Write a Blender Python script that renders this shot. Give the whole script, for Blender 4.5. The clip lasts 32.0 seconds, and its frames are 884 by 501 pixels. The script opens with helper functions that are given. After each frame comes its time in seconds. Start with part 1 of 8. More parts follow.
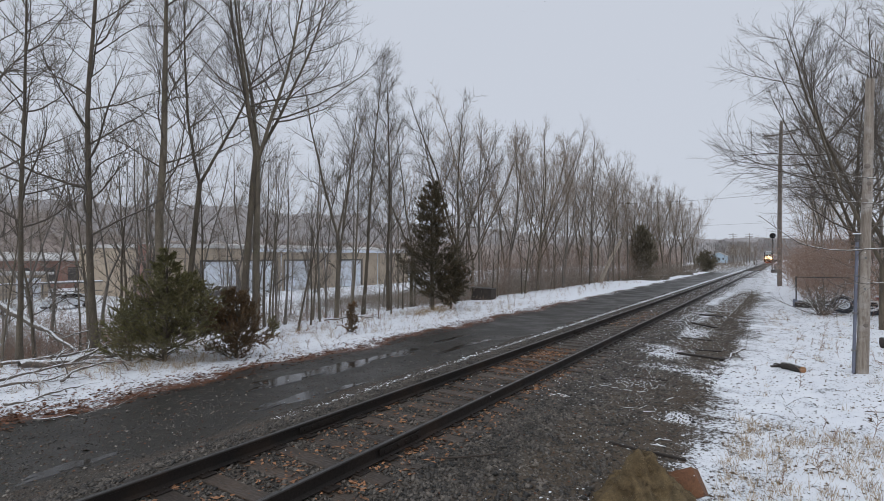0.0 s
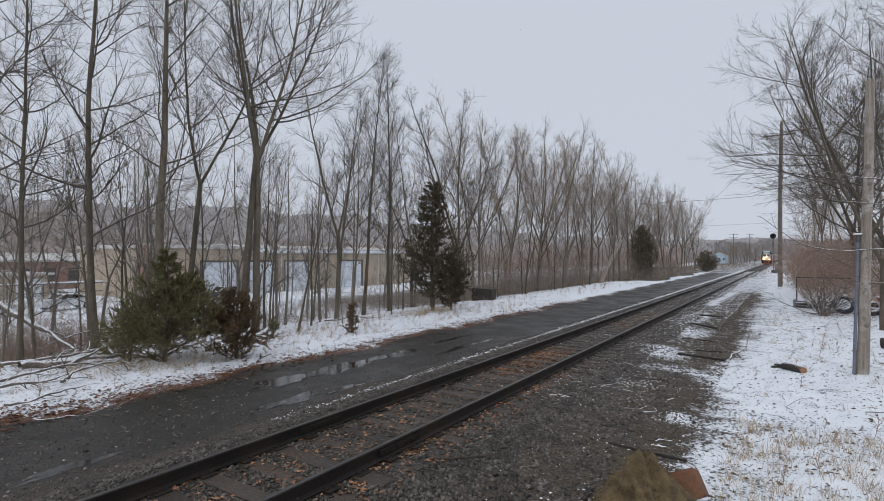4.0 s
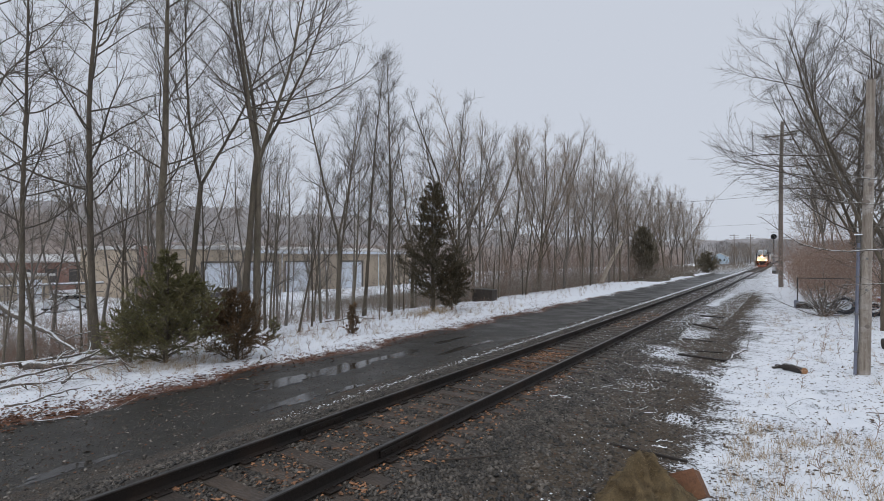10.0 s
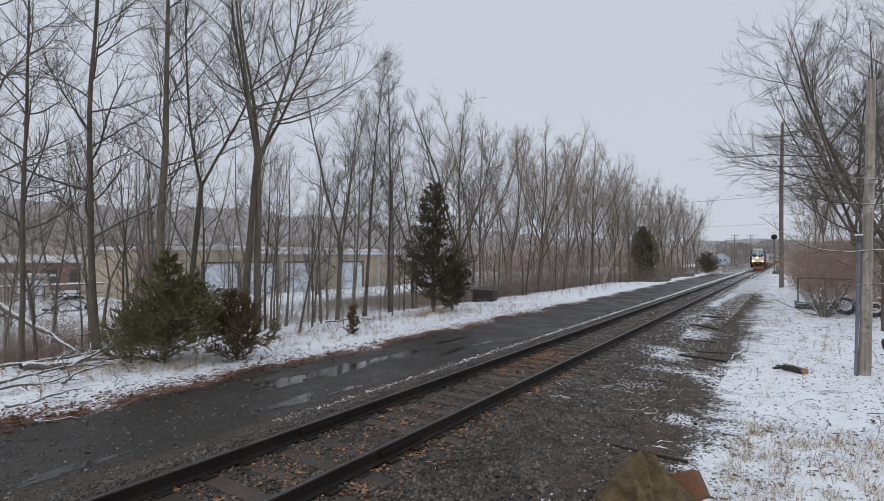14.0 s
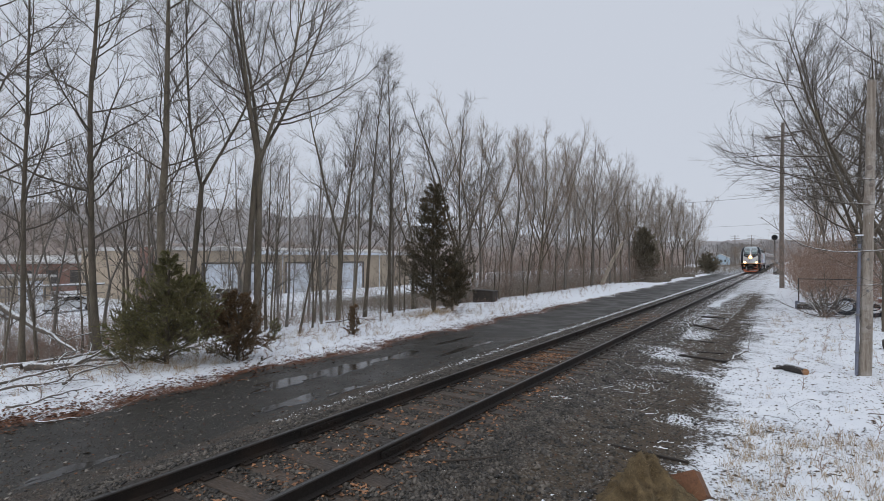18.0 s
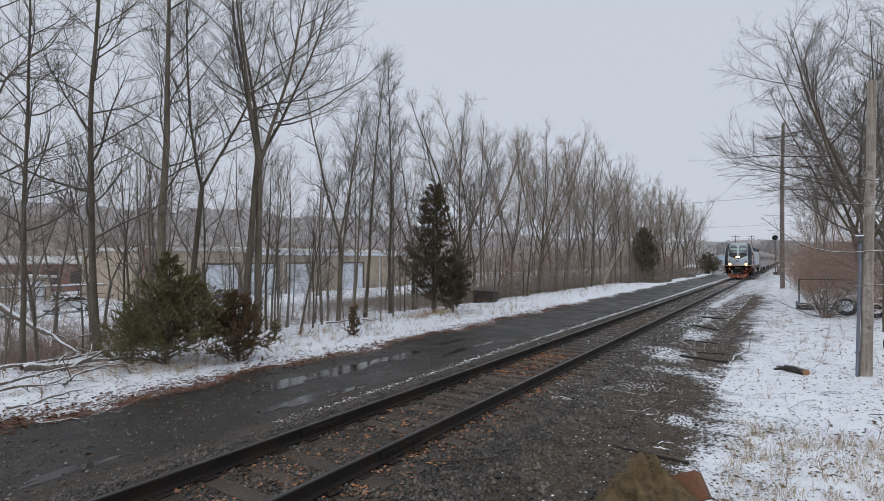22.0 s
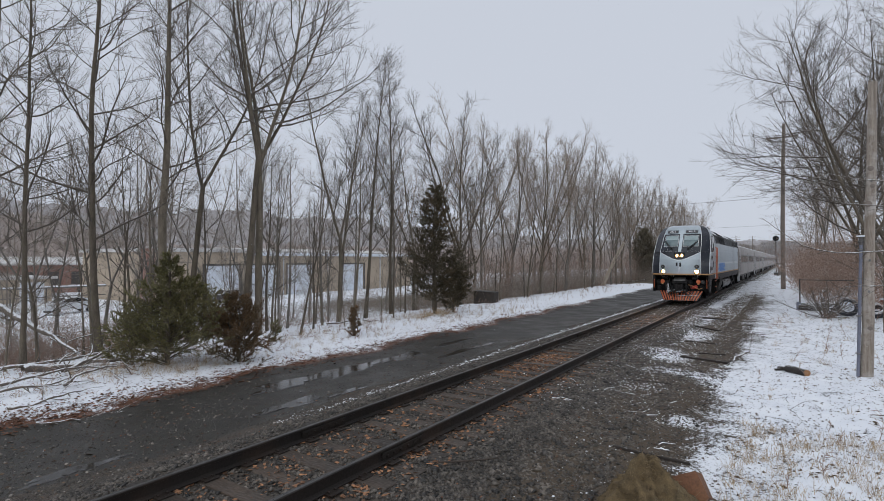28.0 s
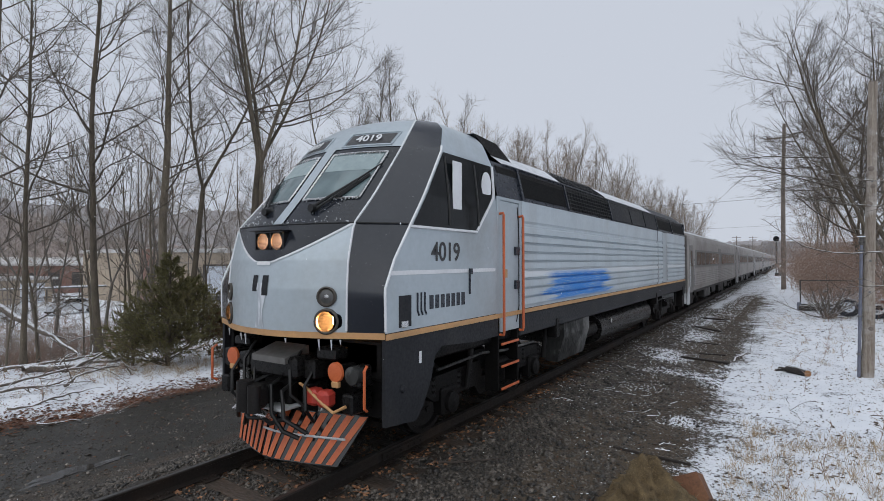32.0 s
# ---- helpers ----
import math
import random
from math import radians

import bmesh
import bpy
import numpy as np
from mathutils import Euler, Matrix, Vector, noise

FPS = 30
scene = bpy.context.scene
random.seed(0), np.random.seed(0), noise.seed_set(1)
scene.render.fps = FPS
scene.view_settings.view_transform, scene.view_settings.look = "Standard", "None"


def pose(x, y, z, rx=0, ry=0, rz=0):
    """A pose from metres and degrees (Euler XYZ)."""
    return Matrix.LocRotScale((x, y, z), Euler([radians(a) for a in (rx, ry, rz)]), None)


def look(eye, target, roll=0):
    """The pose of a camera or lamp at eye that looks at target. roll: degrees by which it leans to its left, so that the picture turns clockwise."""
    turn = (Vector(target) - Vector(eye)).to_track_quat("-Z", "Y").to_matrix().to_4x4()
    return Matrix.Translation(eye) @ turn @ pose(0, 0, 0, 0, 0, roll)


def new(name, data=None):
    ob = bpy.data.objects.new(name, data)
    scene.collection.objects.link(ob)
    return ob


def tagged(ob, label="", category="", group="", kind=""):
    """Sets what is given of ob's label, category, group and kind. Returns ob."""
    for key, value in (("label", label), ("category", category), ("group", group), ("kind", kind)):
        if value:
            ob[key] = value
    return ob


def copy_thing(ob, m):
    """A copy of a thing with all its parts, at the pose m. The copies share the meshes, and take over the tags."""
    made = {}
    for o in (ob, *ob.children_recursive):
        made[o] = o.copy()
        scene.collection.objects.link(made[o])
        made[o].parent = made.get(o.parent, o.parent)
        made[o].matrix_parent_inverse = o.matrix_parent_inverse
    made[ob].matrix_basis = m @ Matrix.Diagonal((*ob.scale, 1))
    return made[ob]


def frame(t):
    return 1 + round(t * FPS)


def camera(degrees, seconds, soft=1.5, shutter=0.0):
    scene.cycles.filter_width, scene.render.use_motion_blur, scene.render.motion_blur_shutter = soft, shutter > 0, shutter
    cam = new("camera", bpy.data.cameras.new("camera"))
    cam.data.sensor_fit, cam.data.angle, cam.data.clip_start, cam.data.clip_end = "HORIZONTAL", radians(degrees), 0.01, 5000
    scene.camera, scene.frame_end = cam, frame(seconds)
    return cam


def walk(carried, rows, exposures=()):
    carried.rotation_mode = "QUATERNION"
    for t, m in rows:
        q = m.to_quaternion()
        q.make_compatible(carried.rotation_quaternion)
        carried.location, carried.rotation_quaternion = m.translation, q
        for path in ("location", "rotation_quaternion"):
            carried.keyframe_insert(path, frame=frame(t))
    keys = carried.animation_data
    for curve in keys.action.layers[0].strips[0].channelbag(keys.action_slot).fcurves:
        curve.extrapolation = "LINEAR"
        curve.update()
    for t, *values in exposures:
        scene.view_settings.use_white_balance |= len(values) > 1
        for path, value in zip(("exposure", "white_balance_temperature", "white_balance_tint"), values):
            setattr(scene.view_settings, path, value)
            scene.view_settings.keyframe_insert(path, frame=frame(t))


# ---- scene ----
# World: z = 0 is the top of the rail heads, the track runs along y, the camera stands over the origin.
EYE = (0.0, 0.0, 2.44)
FOV = 80.89
DRIFT = [(0.0, 33.478, 0.665, 0.035), (32.0, 33.771, 1.101, -0.105)]
TRACK = -5.15          # x of the track's centre line
SPEED = 6.985          # of the train, m/s
NOSE_END = 4.126       # y of the engine's lamp plane at 32 s


def aim(yaw, pitch, roll):
    y, p = radians(yaw), radians(pitch)
    way = Vector((-math.sin(y) * math.cos(p), math.cos(y) * math.cos(p), math.sin(p)))
    return look(EYE, Vector(EYE) + way, roll)


def blend(t):
    (t0, *a), (t1, *b) = DRIFT
    k = (t - t0) / (t1 - t0)
    return [p + (q - p) * k for p, q in zip(a, b)]


cam = camera(FOV, 32.0, soft=0.8)
walk(cam, [(t, aim(*blend(t))) for t in range(0, 33, 4)], [(0.0, 0.0), (32.0, 0.0)])

# ---- light: an even overcast sky, with a weak and very soft sun behind it ----
SUN_HIGH, SUN_ROUND = radians(38), radians(168)
world = bpy.data.worlds.new("overcast")
scene.world = world
world.use_nodes = True
wn, wl = world.node_tree.nodes, world.node_tree.links
wn.clear()
sky = wn.new("ShaderNodeTexSky")
sky.sky_type, sky.sun_disc, sky.sun_elevation, sky.sun_rotation = "NISHITA", False, SUN_HIGH, SUN_ROUND
sky.air_density, sky.dust_density = 1.0, 4.0
cloud = wn.new("ShaderNodeRGB")
cloud.outputs[0].default_value = (0.605, 0.648, 0.735, 1)
dim = wn.new("ShaderNodeVectorMath")
dim.operation, dim.inputs[1].default_value = "SCALE", (0, 0, 0)
dim.inputs["Scale"].default_value = 0.055
veil = wn.new("ShaderNodeMix")
veil.data_type, veil.inputs[0].default_value = "RGBA", 0.94
back = wn.new("ShaderNodeBackground")
back.inputs[1].default_value = 1.0
wout = wn.new("ShaderNodeOutputWorld")
wl.new(sky.outputs[0], dim.inputs[0])
wl.new(dim.outputs[0], veil.inputs[6])
wl.new(cloud.outputs[0], veil.inputs[7])
wl.new(veil.outputs[2], back.inputs[0])
wl.new(back.outputs[0], wout.inputs[0])

sun = new("sun", bpy.data.lights.new("sun", "SUN"))
sun.data.energy, sun.data.angle, sun.data.color = 1.15, radians(95), (0.97, 1.0, 1.0)
sun.matrix_world = look((math.sin(SUN_ROUND) * 50, math.cos(SUN_ROUND) * 50, 60), (0, 0, 0))

rng = np.random.default_rng(7)
# ---- tools ----
class Build:
    """Collects vertices and faces of one mesh."""

    def __init__(self):
        self.v, self.f = [], []

    def add(self, verts, faces):
        n = len(self.v)
        self.v += [tuple(p) for p in verts]
        self.f += [tuple(i + n for i in f) for f in faces]
        return self

    def box(self, x0, x1, y0, y1, z0, z1, b=0.01, m=None):
        """A box with chamfered edges."""
        c, h = ((x0 + x1) / 2, (y0 + y1) / 2, (z0 + z1) / 2), (abs(x1 - x0) / 2, abs(y1 - y0) / 2, abs(z1 - z0) / 2)
        b = min(b, *(0.45 * a for a in h))
        at, verts, faces = {}, [], []
        signs = [(i, j, k) for i in (-1, 1) for j in (-1, 1) for k in (-1, 1)]
        for s in signs:
            for a in range(3):
                at[s, a] = len(verts)
                verts.append(tuple(c[i] + s[i] * (h[i] - (0 if i == a else b)) for i in range(3)))
        for a in range(3):
            p, q = (a + 1) % 3, (a + 2) % 3
            for e in (-1, 1):
                ring = []
                for i, j in ((-1, -1), (1, -1), (1, 1), (-1, 1)):
                    s = [0, 0, 0]
                    s[a], s[p], s[q] = e, i, j
                    ring.append(at[tuple(s), a])
                faces.append(ring)
            for i in (-1, 1):
                for j in (-1, 1):
                    s, t = [0, 0, 0], [0, 0, 0]
                    s[a], s[p], s[q] = -1, i, j
                    t[a], t[p], t[q] = 1, i, j
                    s, t = tuple(s), tuple(t)
                    faces.append((at[s, p], at[t, p], at[t, q], at[s, q]))
        for s in signs:
            faces.append((at[s, 0], at[s, 1], at[s, 2]))
        if m:
            verts = [m @ Vector(v) for v in verts]
        return self.add(verts, faces)

    def rod(self, a, b, r, r2=None, n=10, cap=True):
        a, b = Vector(a), Vector(b)
        r2 = r if r2 is None else r2
        t = (b - a).normalized()
        u = t.orthogonal().normalized()
        w = t.cross(u)
        ring = [(math.cos(2 * math.pi * i / n), math.sin(2 * math.pi * i / n)) for i in range(n)]
        verts = [a + (u * c + w * s) * r for c, s in ring] + [b + (u * c + w * s) * r2 for c, s in ring]
        faces = [(i, (i + 1) % n, n + (i + 1) % n, n + i) for i in range(n)]
        if cap:
            faces += [tuple(range(n)), tuple(range(n, 2 * n))]
        return self.add(verts, faces)

    def tube(self, pts, r, n=8):
        pts = [Vector(p) for p in pts]
        rs = r if isinstance(r, (list, tuple)) else [r] * len(pts)
        verts, faces, u = [], [], None
        for i, p in enumerate(pts):
            t = (pts[min(i + 1, len(pts) - 1)] - pts[max(i - 1, 0)]).normalized()
            u = t.orthogonal().normalized() if u is None else (u - t * u.dot(t)).normalized()
            w = t.cross(u)
            verts += [p + (u * math.cos(2 * math.pi * k / n) + w * math.sin(2 * math.pi * k / n)) * rs[i] for k in range(n)]
        for i in range(len(pts) - 1):
            faces += [(i * n + k, i * n + (k + 1) % n, (i + 1) * n + (k + 1) % n, (i + 1) * n + k) for k in range(n)]
        faces += [tuple(range(n)), tuple(range((len(pts) - 1) * n, len(pts) * n))]
        return self.add(verts, faces)

    def lathe(self, prof, axis="x", at=(0, 0, 0), n=28, cap=True):
        """prof: (along, radius) pairs turned round an axis through at."""
        i = "xyz".index(axis)
        verts, faces = [], []
        for a, r in prof:
            for k in range(n):
                p = [0, 0, 0]
                p[i] = a
                p[(i + 1) % 3], p[(i + 2) % 3] = r * math.cos(2 * math.pi * k / n), r * math.sin(2 * math.pi * k / n)
                verts.append([p[j] + at[j] for j in range(3)])
        m = len(prof)
        for j in range(m - 1):
            faces += [(j * n + k, j * n + (k + 1) % n, (j + 1) * n + (k + 1) % n, (j + 1) * n + k) for k in range(n)]
        if cap and prof[0][1] > 1e-4:
            faces.append(tuple(range(n)))
        if cap and prof[-1][1] > 1e-4:
            faces.append(tuple(range((m - 1) * n, m * n)))
        return self.add(verts, faces)

    def sheet(self, fn, us, vs):
        verts = [fn(u, v) for u in us for v in vs]
        k = len(vs)
        return self.add(verts, [(i * k + j, i * k + j + 1, (i + 1) * k + j + 1, (i + 1) * k + j) for i in range(len(us) - 1) for j in range(k - 1)])

    def extrude(self, prof, y0, y1, closed=True, axis="y"):
        """prof: (x, z) points pulled along y (or (y, z) along x)."""
        n = len(prof)
        if axis == "y":
            verts = [(x, y0, z) for x, z in prof] + [(x, y1, z) for x, z in prof]
        else:
            verts = [(y0, x, z) for x, z in prof] + [(y1, x, z) for x, z in prof]
        faces = [(i, (i + 1) % n, n + (i + 1) % n, n + i) for i in range(n if closed else n - 1)]
        if closed:
            faces += [tuple(range(n)), tuple(range(n, 2 * n))]
        return self.add(verts, faces)

    def mesh(self, name, smooth=False, thick=0.0):
        me = bpy.data.meshes.new(name)
        me.from_pydata(self.v, [], self.f)
        bm = bmesh.new()
        bm.from_mesh(me)
        if smooth:
            bmesh.ops.remove_doubles(bm, verts=bm.verts, dist=1e-4)
        bmesh.ops.recalc_face_normals(bm, faces=bm.faces)
        if thick:
            bmesh.ops.solidify(bm, geom=bm.faces[:], thickness=thick)
        for f in bm.faces:
            f.smooth = smooth
        bm.to_mesh(me)
        bm.free()
        if smooth:
            me.set_sharp_from_angle(angle=radians(38))
        return me


def part(name, b, material, parent=None, label="", smooth=False, thick=0.0):
    """One mesh object, under a thing or a part."""
    me = b.mesh(name, smooth, thick) if isinstance(b, Build) else b
    if material is not None:
        me.materials.clear()
        me.materials.append(material)
    ob = new(name, me)
    ob.parent = parent
    if label:
        tagged(ob, label)
    return ob


def thing(name, label, category, at=None, group="", kind=""):
    """An Empty at a thing's base, for its parts."""
    ob = tagged(new(name), label, category, group, kind)
    ob.empty_display_size = 0.2
    if at is not None:
        ob.matrix_basis = at
    return ob


def fast_mesh(name, verts, faces, smooth=False):
    """A mesh from arrays: verts (n, 3), faces (m, k) all with k corners."""
    verts, faces = np.asarray(verts, np.float32), np.asarray(faces, np.int32)
    me = bpy.data.meshes.new(name)
    me.vertices.add(len(verts))
    me.vertices.foreach_set("co", verts.ravel())
    m, k = faces.shape
    me.loops.add(m * k)
    me.loops.foreach_set("vertex_index", faces.ravel())
    me.polygons.add(m)
    me.polygons.foreach_set("loop_start", np.arange(0, m * k, k, dtype=np.int32))
    if smooth:
        me.polygons.foreach_set("use_smooth", np.ones(m, bool))
    me.update(calc_edges=True)
    return me


def unit(a):
    return a / np.maximum(np.linalg.norm(a, axis=-1, keepdims=True), 1e-9)


def tubes(stems, sides):
    """Stems: (points (n, 3), radii (n)) all of one n. Returns the vertices and quads of all their tubes."""
    P = np.stack([s[0] for s in stems])
    R = np.stack([s[1] for s in stems])
    B, n, _ = P.shape
    T = np.empty_like(P)
    T[:, 1:-1] = P[:, 2:] - P[:, :-2]
    T[:, 0], T[:, -1] = P[:, 1] - P[:, 0], P[:, -1] - P[:, -2]
    T = unit(T)
    main = unit(P[:, -1] - P[:, 0])
    ref = np.where(np.abs(main[:, 2:3]) > 0.8, np.array([[1.0, 0.17, 0]]), np.array([[0.1, 0.13, 1.0]]))
    U = unit(np.cross(T, ref[:, None, :]))
    V = np.cross(T, U)
    a = np.arange(sides) * 2 * np.pi / sides
    verts = P[:, :, None] + R[:, :, None, None] * (U[:, :, None] * np.cos(a)[:, None] + V[:, :, None] * np.sin(a)[:, None])
    b, i, k = np.meshgrid(np.arange(B), np.arange(n - 1), np.arange(sides), indexing="ij")
    base, nxt = (b * n + i) * sides, (b * n + i + 1) * sides
    k2 = (k + 1) % sides
    faces = np.stack([base + k, base + k2, nxt + k2, nxt + k], -1).reshape(-1, 4)
    return verts.reshape(-1, 3), faces


def join(chunks):
    vs, fs, n = [], [], 0
    for v, f in chunks:
        vs.append(v)
        fs.append(f + n)
        n += len(v)
    return np.concatenate(vs), np.concatenate(fs)


# ---- materials ----
class Nodes:
    def __init__(self, name):
        self.mat = bpy.data.materials.new(name)
        self.mat.use_nodes = True
        self.n, self.l = self.mat.node_tree.nodes, self.mat.node_tree.links
        self.bsdf = self.n["Principled BSDF"]
        self.coord = self.n.new("ShaderNodeTexCoord")

    def noise(self, scale, detail=4.0, rough=0.55, stretch=None):
        t = self.n.new("ShaderNodeTexNoise")
        t.inputs["Scale"].default_value, t.inputs["Detail"].default_value, t.inputs["Roughness"].default_value = scale, detail, rough
        if stretch:
            m = self.n.new("ShaderNodeMapping")
            m.inputs["Scale"].default_value = stretch
            self.l.new(self.coord.outputs["Object"], m.inputs[0])
            self.l.new(m.outputs[0], t.inputs["Vector"])
        else:
            self.l.new(self.coord.outputs["Object"], t.inputs["Vector"])
        return t.outputs["Fac"]

    def cells(self, scale, out="Distance"):
        t = self.n.new("ShaderNodeTexVoronoi")
        t.inputs["Scale"].default_value = scale
        self.l.new(self.coord.outputs["Object"], t.inputs["Vector"])
        return t.outputs[out]

    def ramp(self, src, lo, hi, a=0.0, b=1.0):
        m = self.n.new("ShaderNodeMapRange")
        for i, v in zip((1, 2, 3, 4), (lo, hi, a, b)):
            m.inputs[i].default_value = v
        self.put(src, m.inputs[0])
        return m.outputs[0]

    def put(self, src, socket):
        if isinstance(src, (int, float)):
            socket.default_value = src
        elif isinstance(src, tuple):
            socket.default_value = (*src, 1) if len(src) == 3 else src
        else:
            self.l.new(src, socket)

    def mix(self, fac, a, b):
        m = self.n.new("ShaderNodeMix")
        m.data_type = "RGBA"
        self.put(fac, m.inputs[0])
        self.put(a, m.inputs[6])
        self.put(b, m.inputs[7])
        return m.outputs[2]

    def math(self, op, a, b=0.0, c=0.0):
        m = self.n.new("ShaderNodeMath")
        m.operation = op
        for s, i in zip((a, b, c), range(3)):
            self.put(s, m.inputs[i])
        return m.outputs[0]

    def attr(self, name):
        a = self.n.new("ShaderNodeAttribute")
        a.attribute_name = name
        return a.outputs["Fac"]

    def bump(self, src, strength, distance=0.02, after=None):
        b = self.n.new("ShaderNodeBump")
        b.inputs["Strength"].default_value, b.inputs["Distance"].default_value = strength, distance
        self.put(src, b.inputs["Height"])
        if after is not None:
            self.l.new(after, b.inputs["Normal"])
        return b.outputs[0]

    def done(self, color, rough=0.7, metal=0.0, normal=None):
        self.put(color, self.bsdf.inputs["Base Color"])
        self.put(rough, self.bsdf.inputs["Roughness"])
        self.put(metal, self.bsdf.inputs["Metallic"])
        if normal is not None:
            self.l.new(normal, self.bsdf.inputs["Normal"])
        return self.mat


def surface(name, a, b, scale=6.0, fine=60.0, rough=0.7, vary=0.15, metal=0.0, bump=0.3, depth=0.01, stretch=None, dirt=None, dirt_amount=0.5,
            snow=0.0, island=0.0, single=0.0, spec=0.5, snow_at=0.55, flecks=0.0):
    """Two colours mixed by a coarse and a fine noise, with dirt, a dusting of snow on upward faces and a shift from piece to piece."""
    k = Nodes(name)
    big, small = k.noise(scale, 5, 0.6, stretch), k.noise(fine, 3, 0.6, stretch)
    m = k.math("ADD", k.math("MULTIPLY", big, 0.65), k.math("MULTIPLY", small, 0.35))
    col = k.mix(k.ramp(m, 0.33, 0.67), a, b)
    if dirt:
        col = k.mix(k.math("MULTIPLY", k.ramp(k.noise(scale * 0.45, 6, 0.7), 0.48, 0.7), dirt_amount), col, dirt)
    if island or single:
        src = k.n.new("ShaderNodeNewGeometry").outputs["Random Per Island"] if island else k.n.new("ShaderNodeObjectInfo").outputs["Random"]
        hsv = k.n.new("ShaderNodeHueSaturation")
        k.l.new(k.ramp(src, 0, 1, 1 - (island or single), 1 + (island or single)), hsv.inputs["Value"])
        k.l.new(col, hsv.inputs["Color"])
        col = hsv.outputs[0]
    r = k.ramp(small, 0.3, 0.7, max(rough - vary, 0.02), min(rough + vary, 1))
    if snow:
        g = k.n.new("ShaderNodeNewGeometry")
        sep = k.n.new("ShaderNodeSeparateXYZ")
        k.l.new(g.outputs["Normal"], sep.inputs[0])
        up = k.math("ADD", sep.outputs[2], k.math("MULTIPLY", k.math("SUBTRACT", k.noise(9, 5, 0.7), 0.5), 1.6))
        f = k.math("MULTIPLY", k.ramp(up, snow_at, snow_at + 0.25), snow)
        col = k.mix(f, col, (0.82, 0.84, 0.87))
        r = k.math("ADD", r, k.math("MULTIPLY", f, 0.25))
    if flecks:
        col = k.mix(k.math("MULTIPLY", k.ramp(k.noise(55, 3, 0.7), 0.70 - flecks, 0.74 - flecks), k.ramp(k.noise(5, 4, 0.6), 0.42, 0.6)), col, (0.55, 0.57, 0.6))
    k.bsdf.inputs["Specular IOR Level"].default_value = spec
    return k.done(col, r, metal, k.bump(m, bump, depth) if bump else None)


def glow(name, color, strength):
    k = Nodes(name)
    k.put(color, k.bsdf.inputs["Emission Color"])
    k.bsdf.inputs["Emission Strength"].default_value = strength
    return k.done(color, 0.2)


def glass(name, tint, rough=0.04, ior=1.5):
    """Dark window glass: a glossy skin over a tinted body."""
    k = Nodes(name)
    k.bsdf.inputs["IOR"].default_value = ior
    return k.done(k.mix(k.ramp(k.noise(3, 4), 0.35, 0.7), tint, tuple(c * 1.5 for c in tint)), k.ramp(k.noise(25, 4), 0.4, 0.8, rough, rough + 0.12))


SNOW_COL = (0.80, 0.83, 0.88)
bark_grey = surface("bark_grey", (0.145, 0.116, 0.086), (0.048, 0.039, 0.030), 6, 45, 0.9, 0.08, bump=0.8, depth=0.02, stretch=(1, 1, 0.25), dirt=(0.12, 0.108, 0.058), dirt_amount=0.4)
bark_tan = surface("bark_tan", (0.20, 0.165, 0.125), (0.075, 0.06, 0.044), 6, 45, 0.9, 0.08, bump=0.8, depth=0.02, stretch=(1, 1, 0.25), dirt=(0.12, 0.12, 0.065), dirt_amount=0.4)
twig_warm = surface("twig_warm", (0.31, 0.243, 0.188), (0.2, 0.157, 0.122), 2, 20, 0.9, 0.05, bump=0, snow=0.15)
twig_grey = surface("twig_grey", (0.125, 0.106, 0.086), (0.075, 0.061, 0.048), 2, 20, 0.9, 0.05, bump=0, snow=0.22, snow_at=0.8)
needle_dark = surface("needle_dark", (0.088, 0.068, 0.034), (0.044, 0.038, 0.021), 1.3, 20, 0.8, 0.1, bump=0, dirt=(0.13, 0.075, 0.036), dirt_amount=0.8, island=0.4, snow=0.08)
# needles of the far cedars: a paler copy with air haze in the colour
needle_hazed = surface("needle_hazed", (0.24, 0.205, 0.15), (0.15, 0.13, 0.095), 1.3, 20, 0.8, 0.1, bump=0, island=0.3)
twig_red = surface("twig_red", (0.36, 0.235, 0.172), (0.225, 0.15, 0.112), 2, 20, 0.9, 0.05, bump=0, snow=0.35)
twig_pale = surface("twig_pale", (0.31, 0.255, 0.207), (0.2, 0.163, 0.134), 2, 20, 0.9, 0.05, bump=0, snow=0.3)
bark_pale = surface("bark_pale", (0.20, 0.18, 0.16), (0.12, 0.105, 0.09), 3, 30, 0.9, 0.08, bump=0.5, depth=0.02, stretch=(1, 1, 0.25))
# twigs of the farthest trees, greyed and lightened in place of haze
twig_hazed = surface("twig_hazed", (0.22, 0.195, 0.185), (0.16, 0.14, 0.13), 1, 10, 0.95, 0.03, bump=0)
needle_green = surface("needle_green", (0.172, 0.152, 0.056), (0.078, 0.072, 0.029), 1.3, 20, 0.75, 0.1, bump=0, dirt=(0.16, 0.098, 0.042), dirt_amount=0.5, island=0.45, snow=0.10)
needle_brown = surface("needle_brown", (0.16, 0.085, 0.036), (0.07, 0.048, 0.022), 1.3, 20, 0.8, 0.1, bump=0, dirt=(0.05, 0.055, 0.03), dirt_amount=0.7, island=0.3, snow=0.1)
steel_rail = surface("steel_rail", (0.024, 0.018, 0.015), (0.011, 0.009, 0.008), 2, 40, 0.55, 0.15, metal=0.3, bump=0.25, depth=0.004, dirt=(0.06, 0.035, 0.022), dirt_amount=0.5)
steel_worn = surface("steel_worn", (0.13, 0.125, 0.12), (0.08, 0.076, 0.072), 2, 60, 0.35, 0.1, metal=0.9, bump=0.05)
